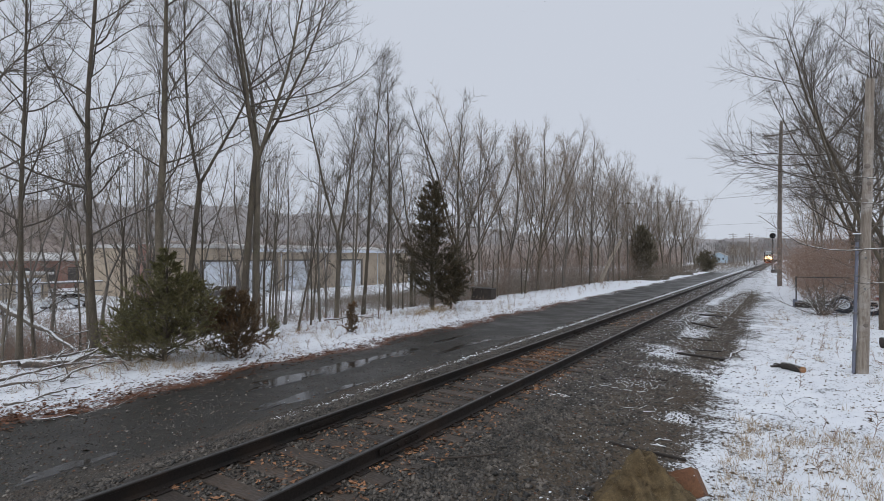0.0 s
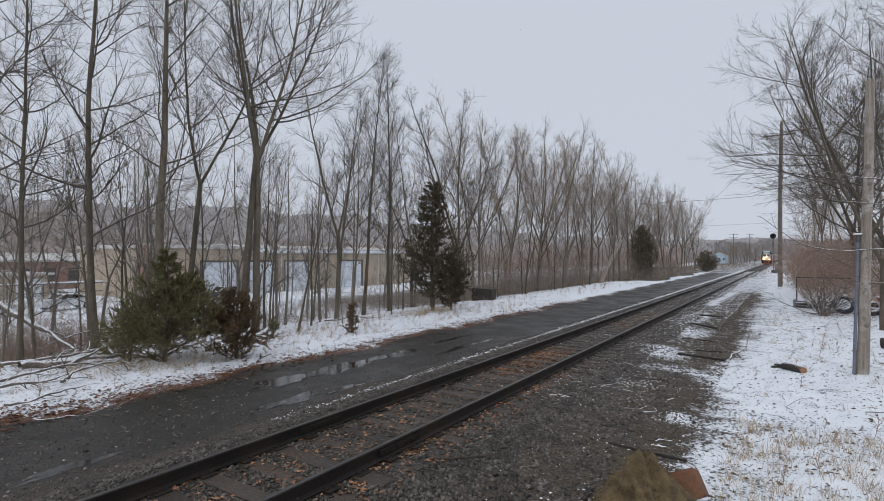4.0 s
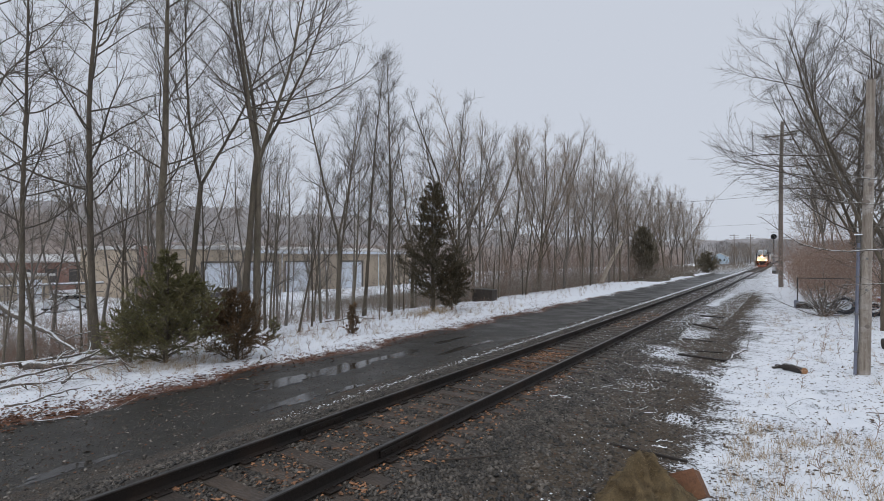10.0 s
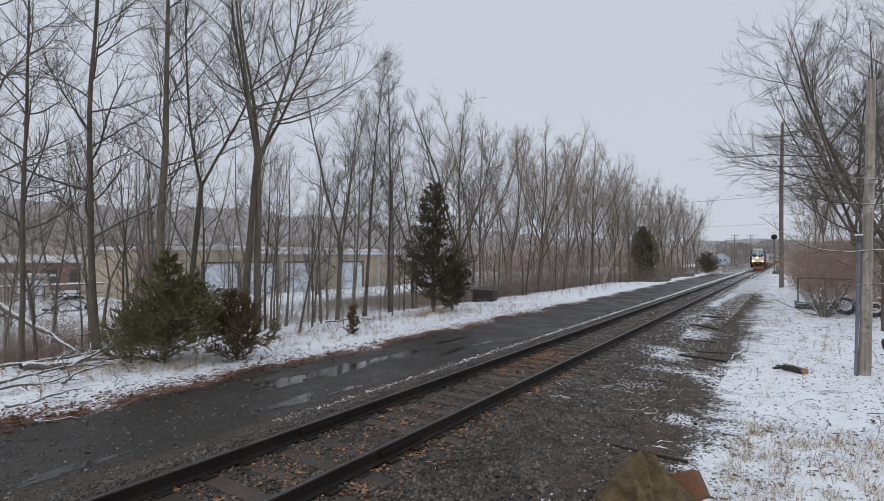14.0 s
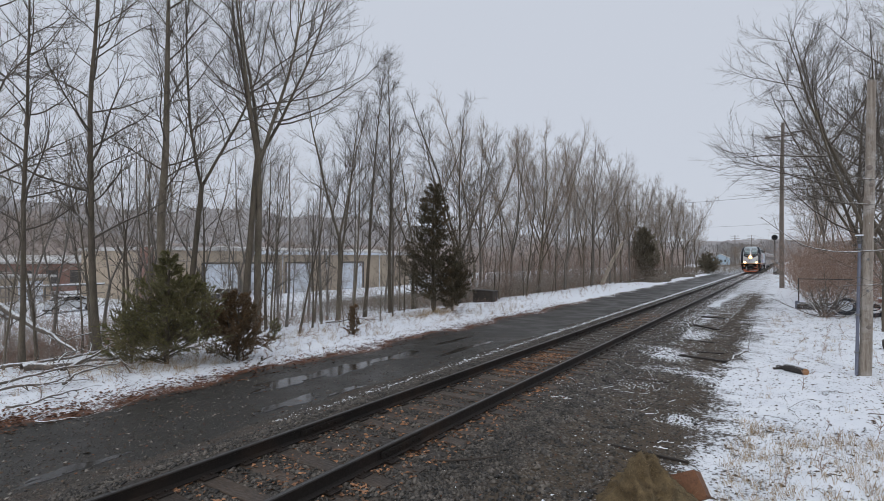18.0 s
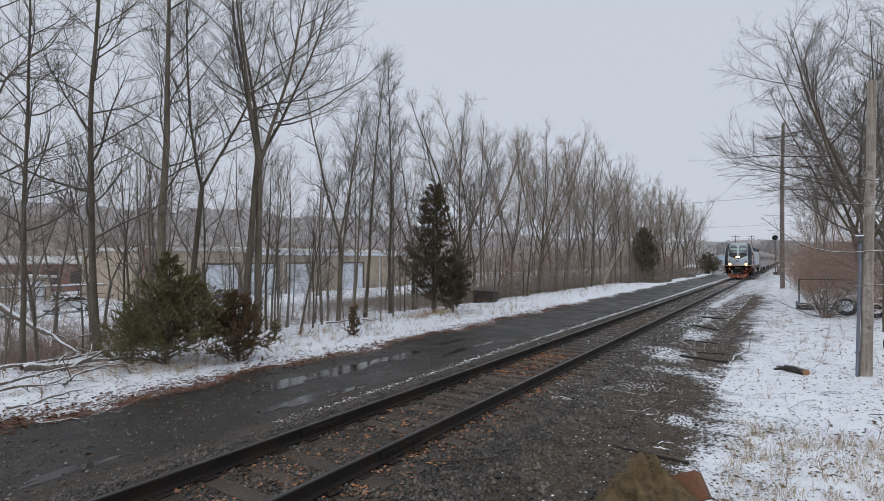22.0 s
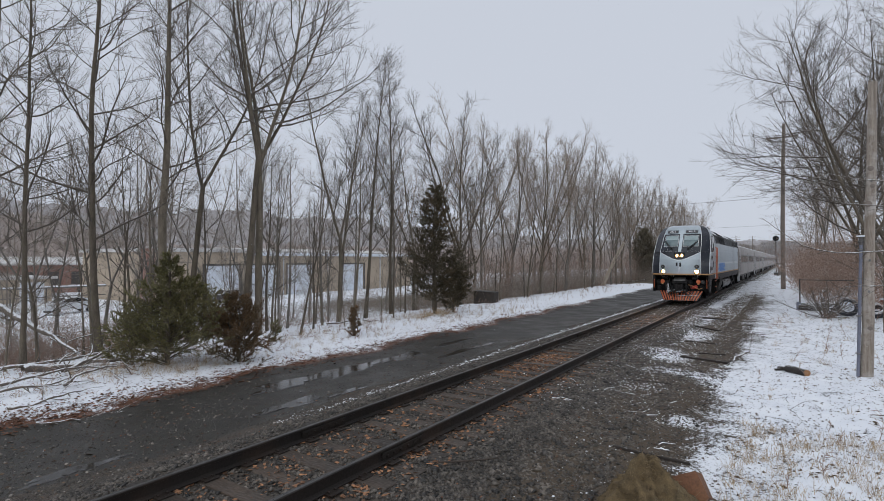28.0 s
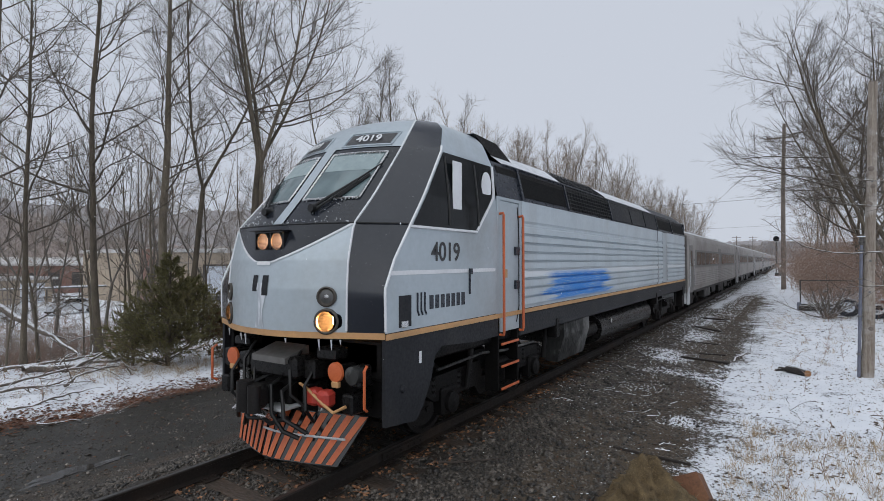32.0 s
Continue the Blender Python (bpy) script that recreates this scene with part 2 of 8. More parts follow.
tie_wood = surface("tie_wood", (0.062, 0.047, 0.037), (0.024, 0.019, 0.015), 3, 40, 0.62, 0.2, bump=0.8, depth=0.012, stretch=(0.25, 1, 1), dirt=(0.10, 0.06, 0.035), dirt_amount=0.4, single=0.35)
stone_mat = surface("stone_mat", (0.118, 0.100, 0.083), (0.013, 0.011, 0.009), 3, 30, 0.48, 0.2, bump=0, island=0.9)
leaf_mat = surface("leaf_mat", (0.19, 0.075, 0.035), (0.075, 0.036, 0.02), 4, 30, 0.75, 0.15, bump=0, island=0.5)
snow_mat = surface("snow_mat", (0.84, 0.86, 0.90), (0.76, 0.79, 0.85), 5, 50, 0.75, 0.1, bump=0.4, depth=0.01)
grass_mat = surface("grass_mat", (0.50, 0.38, 0.24), (0.34, 0.235, 0.135), 3, 30, 0.85, 0.1, bump=0, island=0.3)
# ---- the ground: one sheet with the bed of the track, the service road and the verges ----
PROFILE_X = [-900, -300, -130, -60, -36, -27, -21, -17.5, -14.5, -12.4, -11.3, -10.9, -9.6, -8.2, -7.55, -7.2, -6.6, -3.7, -2.9, -2.2, -0.5, 2.5, 6, 12, 40, 300, 900]
PROFILE_Z = [6, 0, -2.4, -2.5, -2.4, -1.9, -1.0, -0.5, -0.33, -0.36, -0.40, -0.47, -0.49, -0.46, -0.42, -0.35, -0.208, -0.208, -0.25, -0.27, -0.25, -0.16, -0.05, 0.1, 0.6, 3, 9]


def rough_ground(x, y):
    """Soft swells on top of the cross profile; calm on the road and under the track."""
    calm = np.clip((np.abs(x + 7.5) - 3.6) / 1.5, 0.12, 1)
    return calm * (0.05 * np.sin(x * 1.3 + 0.7 * np.sin(y * 0.6)) * np.cos(y * 0.9 + x * 0.4) + 0.028 * np.sin(x * 3.7 + y * 2.1) * np.sin(y * 3.1 - x * 1.2))


def ground_z(x, y):
    return np.interp(x, PROFILE_X, PROFILE_Z) + rough_ground(np.asarray(x, float), np.asarray(y, float))


def gz(x, y):
    return float(ground_z(x, y))


def bump_at(x, c, w):
    return np.exp(-((x - c) / w) ** 2)


gx = np.concatenate([[-900, -500, -300, -200, -130, -90, -60, -48], np.arange(-40, -22, 1.5), np.arange(-22, -14, 0.4), np.arange(-14, 4, 0.11), np.arange(4, 12, 0.5), [13, 16, 22, 32, 50, 90, 160, 300, 600, 900]])
gy = np.concatenate([[-300, -100, -40, -15, -6, -3], np.arange(-1.5, 3, 0.3), np.arange(3, 20, 0.11), np.arange(20, 45, 0.25), np.arange(45, 110, 0.8), np.arange(110, 300, 5), [310, 350, 420, 550, 800, 1200]])
X, Y = np.meshgrid(gx, gy, indexing="ij")
Z = ground_z(X, Y)
ny = len(gy)
ii, jj = np.meshgrid(np.arange(len(gx) - 1), np.arange(ny - 1), indexing="ij")
quads = np.stack([ii * ny + jj, (ii + 1) * ny + jj, (ii + 1) * ny + jj + 1, ii * ny + jj + 1], -1).reshape(-1, 4)
ground_mesh = fast_mesh("ground", np.stack([X, Y, Z], -1).reshape(-1, 3), quads, True)

# How likely snow, dead leaves and road lie at each spot.
edge = 0.18 * np.sin(Y * 0.9) + 0.12 * np.sin(Y * 2.3 + 1)
far = np.clip((Y - 26) / 22, 0, 1)
snow_l = np.interp(X + edge, [-60, -40, -27, -22, -18.5, -13.2, -12.2, -11.6, -11.15, -10.8, -7.75, -7.55, -7.35, -7.1, -6.7], [0.62, 0.60, 0.60, 0.64, 0.66, 0.60, 0.60, 0.56, 0.40, 0.0, 0.0, 0.22, 0.30, 0.18, 0.02])
snow_l = np.where((X > -8) & (X < -6.6), snow_l * np.clip((Y - 3) / 9, 0.3, 1) * np.interp(Y, [0, 12, 30, 60, 90], [1, 1.05, 1.45, 2.0, 2.4]), snow_l)
drift = 0.35 * np.sin(Y * 0.45 + 1.0) + 0.25 * np.sin(Y * 1.15 + X)
snow_r = np.interp(X + 0.5 * drift, [-3.6, -3.0, -2.4, -1.7, -1.1, -0.4, 1.5, 6], [0.12, 0.24, 0.31, 0.43, 0.56, 0.65, 0.69, 0.66])
for cx, cy, wx, wy, a in ((-2.9, 15.8, 0.7, 1.0, 0.62), (-2.5, 13.6, 0.7, 0.45, 0.5), (-3.1, 11.7, 0.35, 0.4, 0.34), (-3.3, 25.0, 0.6, 2.2, 0.5), (-2.6, 21.0, 0.7, 1.0, 0.4), (-1.6, 9.45, 0.3, 0.25, 0.3), (-1.0, 13.0, 0.8, 1.2, 0.2), (-3.5, 34.0, 0.45, 6.0, 0.42), (-3.45, 24.0, 0.4, 5.0, 0.36), (-2.6, 19.6, 0.55, 0.9, 0.42), (-3.3, 44.0, 0.5, 8.0, 0.4)):
    snow_r = snow_r + a * np.exp(-((X - cx) / wx) ** 2 - ((Y - cy) / wy) ** 2)
snow_r = np.maximum(snow_r, far * np.interp(X, [-4.3, -3.6, -1.5, 0], [0.05, 0.52, 0.6, 0.75]))
for cx, cy, wx, wy, a in ((-2.25, 29.0, 0.34, 7.0, 0.42), (-2.0, 17.5, 0.6, 2.4, 0.32), (-2.5, 40.0, 0.4, 5.0, 0.35), (-0.6, 9.3, 0.5, 0.5, 0.06), (-1.9, 11.5, 0.5, 1.2, 0.2), (-1.8, 8.3, 0.45, 0.8, 0.25)):
    snow_r = snow_r - a * np.exp(-((X - cx) / wx) ** 2 - ((Y - cy) / wy) ** 2)
snow_a = np.clip(np.where(X < -5.15, snow_l, snow_r), 0, 1)
snow_a = np.where((X < -11.6) & (X > -17.5), snow_a + 0.13 * np.clip((Y - 5) / 6, 0.45, 1), snow_a)
snow_a = np.where((X < -20.8 + 0.5 * np.sin(Y * 0.5)) & (X > -46) & (Y > 30), np.clip(0.62 - (Y - 30) * 0.02, 0.34, 0.6), snow_a)
leaf_a = np.clip(0.66 * bump_at(X + edge, -11.30, 0.30) + 0.42 * bump_at(X, -12.2, 0.9) + 0.30 * (X < -12.5), 0, 1) * np.clip((75 - Y) / 50, 0.25, 1)
leaf_a = leaf_a + 0.5 * np.exp(-((X + 15.2) / 1.6) ** 2 - ((Y - 22.3) / 1.6) ** 2)
road_end = np.clip((112 - Y) / 14, 0, 1)
road_a = np.clip(np.interp(X + edge * 0.6, [-11.4, -11.1, -8.1, -7.5], [0, 1, 1, 0]), 0, 1) * road_end
snow_a = np.where((X < -12.6 + 0.6 * np.sin(Y * 0.3)) & (X > -18) & (Y > 64), 0.36, snow_a)
snow_a = np.where((X < -7.9) & (X > -18) & (Y > 106), 0.50, snow_a)
mud_a = np.clip(np.interp(X, [-3.4, -2.6, -1.6, -0.8], [0, 0.9, 0.9, 0.2]), 0, 1) * (X > -5)
for nm, val in (("snow", snow_a), ("leaf", leaf_a), ("road", road_a), ("mud", mud_a)):
    a = ground_mesh.attributes.new(nm, "FLOAT", "POINT")
    a.data.foreach_set("value", val.astype(np.float32).ravel())

k = Nodes("ground_mat")
grain, grit, patch = k.noise(38, 4, 0.7), k.noise(160, 2, 0.6), k.noise(2.2, 6, 0.62)
speck = k.noise(17, 6, 0.78)
gravel = k.mix(k.ramp(k.cells(42, "Color"), 0.1, 0.9), (0.017, 0.0145, 0.012), (0.088, 0.073, 0.058))
gravel = k.mix(k.ramp(patch, 0.5, 0.75), gravel, (0.075, 0.05, 0.036))
tar = k.mix(k.ramp(grit, 0.3, 0.72), (0.012, 0.0112, 0.0098), (0.040, 0.037, 0.031))
tar = k.mix(k.math("MULTIPLY", k.ramp(patch, 0.45, 0.7), 0.5), tar, (0.034, 0.029, 0.023))
mud = k.mix(k.ramp(speck, 0.35, 0.65), (0.044, 0.031, 0.020), (0.092, 0.066, 0.042))
leaves = k.mix(k.ramp(k.cells(26, "Color"), 0.0, 1.0), (0.17, 0.066, 0.032), (0.07, 0.036, 0.022))
under = k.mix(k.ramp(speck, 0.4, 0.6), (0.11, 0.085, 0.055), (0.06, 0.045, 0.03))
mud_f = k.ramp(k.math("ADD", k.attr("mud"), k.math("SUBTRACT", patch, 0.5)), 0.4, 0.65)
col = k.mix(mud_f, gravel, mud)
sx = k.n.new("ShaderNodeSeparateXYZ")
k.l.new(k.coord.outputs["Object"], sx.inputs[0])
soil = k.math("MAXIMUM", k.ramp(sx.outputs[0], -11.1, -11.4), k.ramp(sx.outputs[0], -1.3, -0.6))
col = k.mix(soil, col, under)
road_f = k.ramp(k.math("ADD", k.attr("road"), k.math("MULTIPLY", k.math("SUBTRACT", speck, 0.5), 0.7)), 0.42, 0.58)
col = k.mix(road_f, col, tar)
leaf_f = k.ramp(k.math("ADD", k.attr("leaf"), k.math("MULTIPLY", k.math("SUBTRACT", speck, 0.5), 1.5)), 0.5, 0.62)
col = k.mix(leaf_f, col, leaves)
# snow lies where its likelihood beats a broken noise
broken = k.math("ADD", k.math("MULTIPLY", speck, 0.62), k.math("MULTIPLY", patch, 0.38))
lie = k.math("SUBTRACT", k.math("ADD", k.math("MULTIPLY", k.attr("snow"), 0.62), 0.19), broken)
snow_f = k.ramp(lie, -0.012, 0.035)
col = k.mix(snow_f, col, k.mix(k.ramp(patch, 0.3, 0.7), (0.84, 0.86, 0.90), (0.74, 0.77, 0.83)))
wet = k.math("MULTIPLY", road_f, k.ramp(k.noise(0.9, 3, 0.5), 0.36, 0.62, 1.0, 0.55))
rough = k.math("SUBTRACT", 0.8, k.math("MULTIPLY", wet, 0.47))
rough = k.math("MAXIMUM", rough, k.math("MULTIPLY", snow_f, 0.8))
calm = k.math("SUBTRACT", 1.0, k.math("MULTIPLY", road_f, 0.75))
relief = k.math("MULTIPLY", k.math("ADD", k.math("MULTIPLY", k.cells(42), 0.6), grain), calm)
nrm = k.bump(relief, 0.75, 0.02)
nrm = k.bump(snow_f, 0.6, 0.03, nrm)
ground_mat = k.done(col, rough, 0.0, nrm)
ground = tagged(part("ground", ground_mesh, ground_mat), "snow-dusted ground with gravel track bed, wet dark service road and leafy verges", "ground", kind="structure")

# standing water on the road
k = Nodes("water_mat")
k.bsdf.inputs["IOR"].default_value = 1.6
water_mat = k.done(k.mix(k.noise(3, 4), (0.02, 0.019, 0.018), (0.032, 0.029, 0.026)), k.ramp(k.noise(1.6, 4, 0.6), 0.35, 0.7, 0.03, 0.16), 0.0, k.bump(k.noise(9, 3, 0.5), 0.08, 0.01))


def puddle(x, y, length, width, seed):
    r = np.random.default_rng(seed)
    n, ph = 48, r.uniform(0, 6, 4)
    rim = []
    for i in range(n):
        a = 2 * math.pi * i / n
        s = 1 + 0.22 * math.sin(3 * a + ph[0]) + 0.16 * math.sin(5 * a + ph[1]) + 0.10 * math.sin(9 * a + ph[2])
        rim.append((width * s * math.cos(a), length * s * math.sin(a), 0))
    b = Build().add([(0, 0, 0.004)] + [(p[0] * 0.93, p[1] * 0.93, 0.004) for p in rim] + [(p[0], p[1], -0.012) for p in rim],
                    [(0, 1 + i, 1 + (i + 1) % n) for i in range(n)] + [(1 + i, 1 + n + i, 1 + n + (i + 1) % n, 1 + (i + 1) % n) for i in range(n)])
    ob = part("puddle", b, water_mat)
    hs = [gz(x + p[0], y + p[1]) for p in rim] + [gz(x, y)]
    ob.matrix_basis = pose(x, y, max(hs) + 0.003)
    return tagged(ob, "shallow puddle of still rainwater on the dark road", "puddle", "puddles on the road", "structure")


for i, (x, y, a, w) in enumerate(((-9.86, 8.25, 0.98, 0.36), (-9.8, 10.2, 1.15, 0.40), (-9.74, 12.3, 1.1, 0.3), (-8.35, 7.1, 0.8, 0.22), (-8.1, 8.4, 0.5, 0.12), (-8.7, 14.5, 1.8, 0.14), (-9.9, 15.5, 1.2, 0.14), (-8.2, 3.15, 0.6, 0.14))):
    puddle(x, y, a, w, i)

# ---- the track ----
RAIL_PROF = [(-0.07, -0.175), (0.07, -0.175), (0.07, -0.165), (0.012, -0.142), (0.009, -0.048), (0.036, -0.036), (0.037, -0.008), (0.028, 0.0), (-0.028, 0.0), (-0.037, -0.008), (-0.036, -0.036), (-0.009, -0.048), (-0.012, -0.142), (-0.07, -0.165)]
track = thing("railway_track", "single railway track of dark steel rails on worn wooden ties", "track", pose(TRACK, 0, 0), kind="structure")
for side in (-1, 1):
    b = Build()
    ys = [-40, 3, 120, 320, 700]
    for y0, y1 in zip(ys[:-1], ys[1:]):
        b.extrude([(x + side * 0.7535, z) for x, z in RAIL_PROF], y0, y1)
    rail = part("rail", b, steel_rail, track, "rusty dark steel rail with a worn bright head")
    part("running_surface", Build().extrude([(side * 0.7535 - 0.026, 0.0005), (side * 0.7535 + 0.026, 0.0005), (side * 0.7535 + 0.022, 0.003), (side * 0.7535 - 0.022, 0.003)], -40, 500), steel_worn, rail, "bright worn strip on the rail head")
    # joint bars
    for y in (5.6, 17.4, 29.3, 41.2):
        b = Build()
        for e in (-1, 1):
            b.box(side * 0.7535 + e * 0.012, side * 0.7535 + e * 0.036, y - 0.45, y + 0.45, -0.14, -0.05, 0.006)
            for q in (-0.36, -0.22, -0.08, 0.08, 0.22, 0.36):
                b.rod((side * 0.7535 + e * 0.03, y + q, -0.095), (side * 0.7535 + e * 0.06, y + q, -0.095), 0.017, n=6)
        part("joint_bar", b, steel_rail, rail, "bolted steel joint bar")
tie_meshes = []
for i in range(5):
    b = Build().box(-1.3, 1.3, -0.115, 0.115, -0.34, -0.178, 0.014)
    r = np.random.default_rng(i)
    b.v = [(x + r.normal(0, 0.006) + 0.03 * r.normal() * (abs(x) > 1.2), y + r.normal(0, 0.005), z + r.normal(0, 0.003)) for x, y, z in b.v]
    tie_meshes.append(b.mesh("tie"))
    tie_meshes[-1].materials.append(tie_wood)
plate = Build().box(-0.18, 0.18, -0.095, 0.095, -0.179, -0.162, 0.004)
for sx_ in (-1, 1):
    for sy_ in (-1, 1):
        plate.box(sx_ * 0.095 - 0.02, sx_ * 0.095 + 0.02, sy_ * 0.05 - 0.016, sy_ * 0.05 + 0.016, -0.165, -0.142, 0.005)
plate_mesh = plate.mesh("tie_plate")
plate_mesh.materials.append(steel_rail)
for i in range(230):
    y = -1.75 + i * 0.54 + rng.normal(0, 0.02)
    t = part("tie", tie_meshes[i % 5], None, track)
    t.matrix_basis = pose(rng.normal(0, 0.03), y, rng.normal(-0.008, 0.006), rng.normal(0, 0.6), rng.normal(0, 0.4), rng.normal(0, 0.8))
    if y < 26:
        for side in (-1, 1):
            pl = part("tie_plate", plate_mesh, None, track)
            pl.matrix_basis = pose(side * 0.7535, y, 0)
# ---- bare trees ----
def curve_stem(start, way, length, r0, r1, n, rnd, wander=0.12, lift=0.0, power=0.8):
    """A wandering, tapering stem that bends towards the light by lift."""
    pts = np.empty((n, 3))
    pts[0] = start
    d = np.array(way, float)
    step = length / (n - 1)
    for i in range(1, n):
        d = d + rnd.normal(0, wander, 3)
        d[2] += lift
        d /= np.linalg.norm(d)
        pts[i] = pts[i - 1] + d * step
    t = np.linspace(0, 1, n)
    return pts, r1 + (r0 - r1) * (1 - t) ** power


def along(stem, t):
    pts, rad = stem
    f = t * (len(pts) - 1)
    i = min(int(f), len(pts) - 2)
    u = f - i
    d = pts[i + 1] - pts[i]
    return pts[i] * (1 - u) + pts[i + 1] * u, d / np.linalg.norm(d), rad[i] * (1 - u) + rad[i + 1] * u


def side_way(d, angle, rnd, azimuth=None):
    """A direction at an angle off d."""
    a = rnd.uniform(0, 2 * np.pi) if azimuth is None else azimuth
    ref = np.array([1.0, 0, 0]) if abs(d[2]) > 0.7 else np.array([0, 0, 1.0])
    u = np.cross(d, ref)
    u /= np.linalg.norm(u)
    w = np.cross(d, u)
    return d * math.cos(angle) + (u * math.cos(a) + w * math.sin(a)) * math.sin(angle)


def grow(seed, height, r0, lean=(0, 0), first=0.3, limbs=22, reach=0.32, angle=0.85, lift=0.10, subs=7, twigs=5, leaders=1, fork=0.5, twig_len=0.55, droop=0.0, twig_pts=3, fat=1.0, spray=1.0):
    """Stems of a bare tree, by thickness: wood (trunk and leaders), boughs, branches, twigs."""
    rnd = np.random.default_rng(seed)
    wood, boughs, branches, fine = [], [], [], []
    r0, lift = r0 * 0.66, lift * 0.8
    way = np.array([lean[0], lean[1], 1.0])
    way /= np.linalg.norm(way)
    if leaders == 1:
        wood.append(curve_stem((0, 0, -0.15), way, height, r0, r0 * 0.06, 16, rnd, 0.025, 0.012, 0.9))
        tops = [(wood[0], first, limbs)]
    else:
        hf = height * fork
        low = curve_stem((0, 0, -0.15), way, hf, r0, r0 * 0.72, 16, rnd, 0.02, 0.01)
        wood.append(low)
        tops = [(low, max(first, 0.5), limbs // 8)]
        a0 = rnd.uniform(0, 6.28)
        for i in range(leaders):
            p, d, r = along(low, 1.0 if i < 2 else rnd.uniform(0.75, 0.98))
            s = curve_stem(p - d * 0.05, side_way(d, rnd.uniform(0.18, 0.5), rnd, a0 + i * 6.28 / leaders), (height - hf) * rnd.uniform(0.85, 1.08), r * rnd.uniform(0.6, 0.78), 0.012, 16, rnd, 0.035, 0.04, 0.85)
            wood.append(s)
            tops.append((s, 0.12, max(limbs // leaders, 6)))
    az = rnd.uniform(0, 6.28)
    for stem, t0, count in tops:
        size = np.linalg.norm(stem[0][-1] - stem[0][0])
        for i in range(count):
            t = t0 + (0.985 - t0) * ((i + rnd.uniform(0, 0.9)) / count)
            p, d, r = along(stem, t)
            az += 2.4 + rnd.normal(0, 0.4)
            ln = max(0.8, (0.55 if stem is wood[0] and leaders > 1 else 1.0) * height * reach * (1.06 - t) ** 0.55 * rnd.uniform(0.4, 1.2))
            rb = min(r * 0.6, 0.009 + ln * 0.0075)
            bough = curve_stem(p, side_way(d, min(1.45, angle * (1.45 - 0.75 * t) * rnd.uniform(0.7, 1.2)), rnd, az), ln, rb, 0.005, 9, rnd, 0.10, lift * rnd.uniform(0.2, 1.3) - droop)
            boughs.append(bough)
            for j in range(int(subs * (0.6 + ln / 2.6))):
                place = rnd.uniform(0.14, 0.98)
                q, e, rr = along(bough, place)
                l2 = ln * rnd.uniform(0.22, 0.55) * (1.15 - 0.6 * place) + 0.2
                br = curve_stem(q, side_way(e, rnd.uniform(0.4, 0.95) * spray, rnd), l2, min(rr * 0.6, 0.012) * fat, 0.0035 * fat, 6, rnd, 0.11, lift * 0.7 + 0.02 - droop)
                branches.append(br)
                for m in range(int(twigs * (0.6 + l2 / 1.6))):
                    q2, e2, r2 = along(br, rnd.uniform(0.12, 1.0))
                    fine.append(curve_stem(q2, side_way(e2, rnd.uniform(0.35, 0.85) * spray, rnd), twig_len * rnd.uniform(0.4, 1.2), 0.0044 * fat, 0.0022 * fat, twig_pts, rnd, 0.12, 0.05))
        for m in range(6):
            p, d, r = along(stem, rnd.uniform(0.88, 1.0))
            fine.append(curve_stem(p, side_way(d, rnd.uniform(0.1, 0.6), rnd), twig_len * rnd.uniform(0.6, 1.4), 0.006, 0.0025, twig_pts, rnd, 0.1, 0.06))
    return wood, boughs, branches, fine


def tree_meshes(seed, sides=(9, 4, 3, 3), **kw):
    wood, boughs, branches, fine = grow(seed, **kw)
    # flare at the foot
    w0 = wood[0]
    w0[1][:2] *= (1.35, 1.08)
    v, f = tubes(wood, sides[0])
    trunk = fast_mesh("trunk", v, f, True)
    crown = fast_mesh("crown", *join([tubes(s, n) for s, n in ((boughs, sides[1]), (branches, sides[2]), (fine, sides[3])) if s]), True)
    return trunk, crown


def plant(meshes, x, y, turn=0, scale=1.0, bark=None, label="", group="", squash=1.0, sink=0.05):
    """A tree of its own: trunk and crown under one Empty."""
    ob = thing("tree", label or "bare grey-brown deciduous tree with fine winter twigs, beside the track", "tree", None, group)
    ob.matrix_basis = pose(x, y, gz(x, y) - sink, 0, 0, turn) @ Matrix.Diagonal((scale, scale, scale * squash, 1))
    for name, me in zip(("trunk", "crown"), meshes):
        o = new(name, me)
        o.parent = ob
    return ob


def clothe(meshes, bark, twig):
    meshes[0].materials.append(bark)
    meshes[1].materials.append(twig)
    return meshes


EDGE = "trees along the far verge"
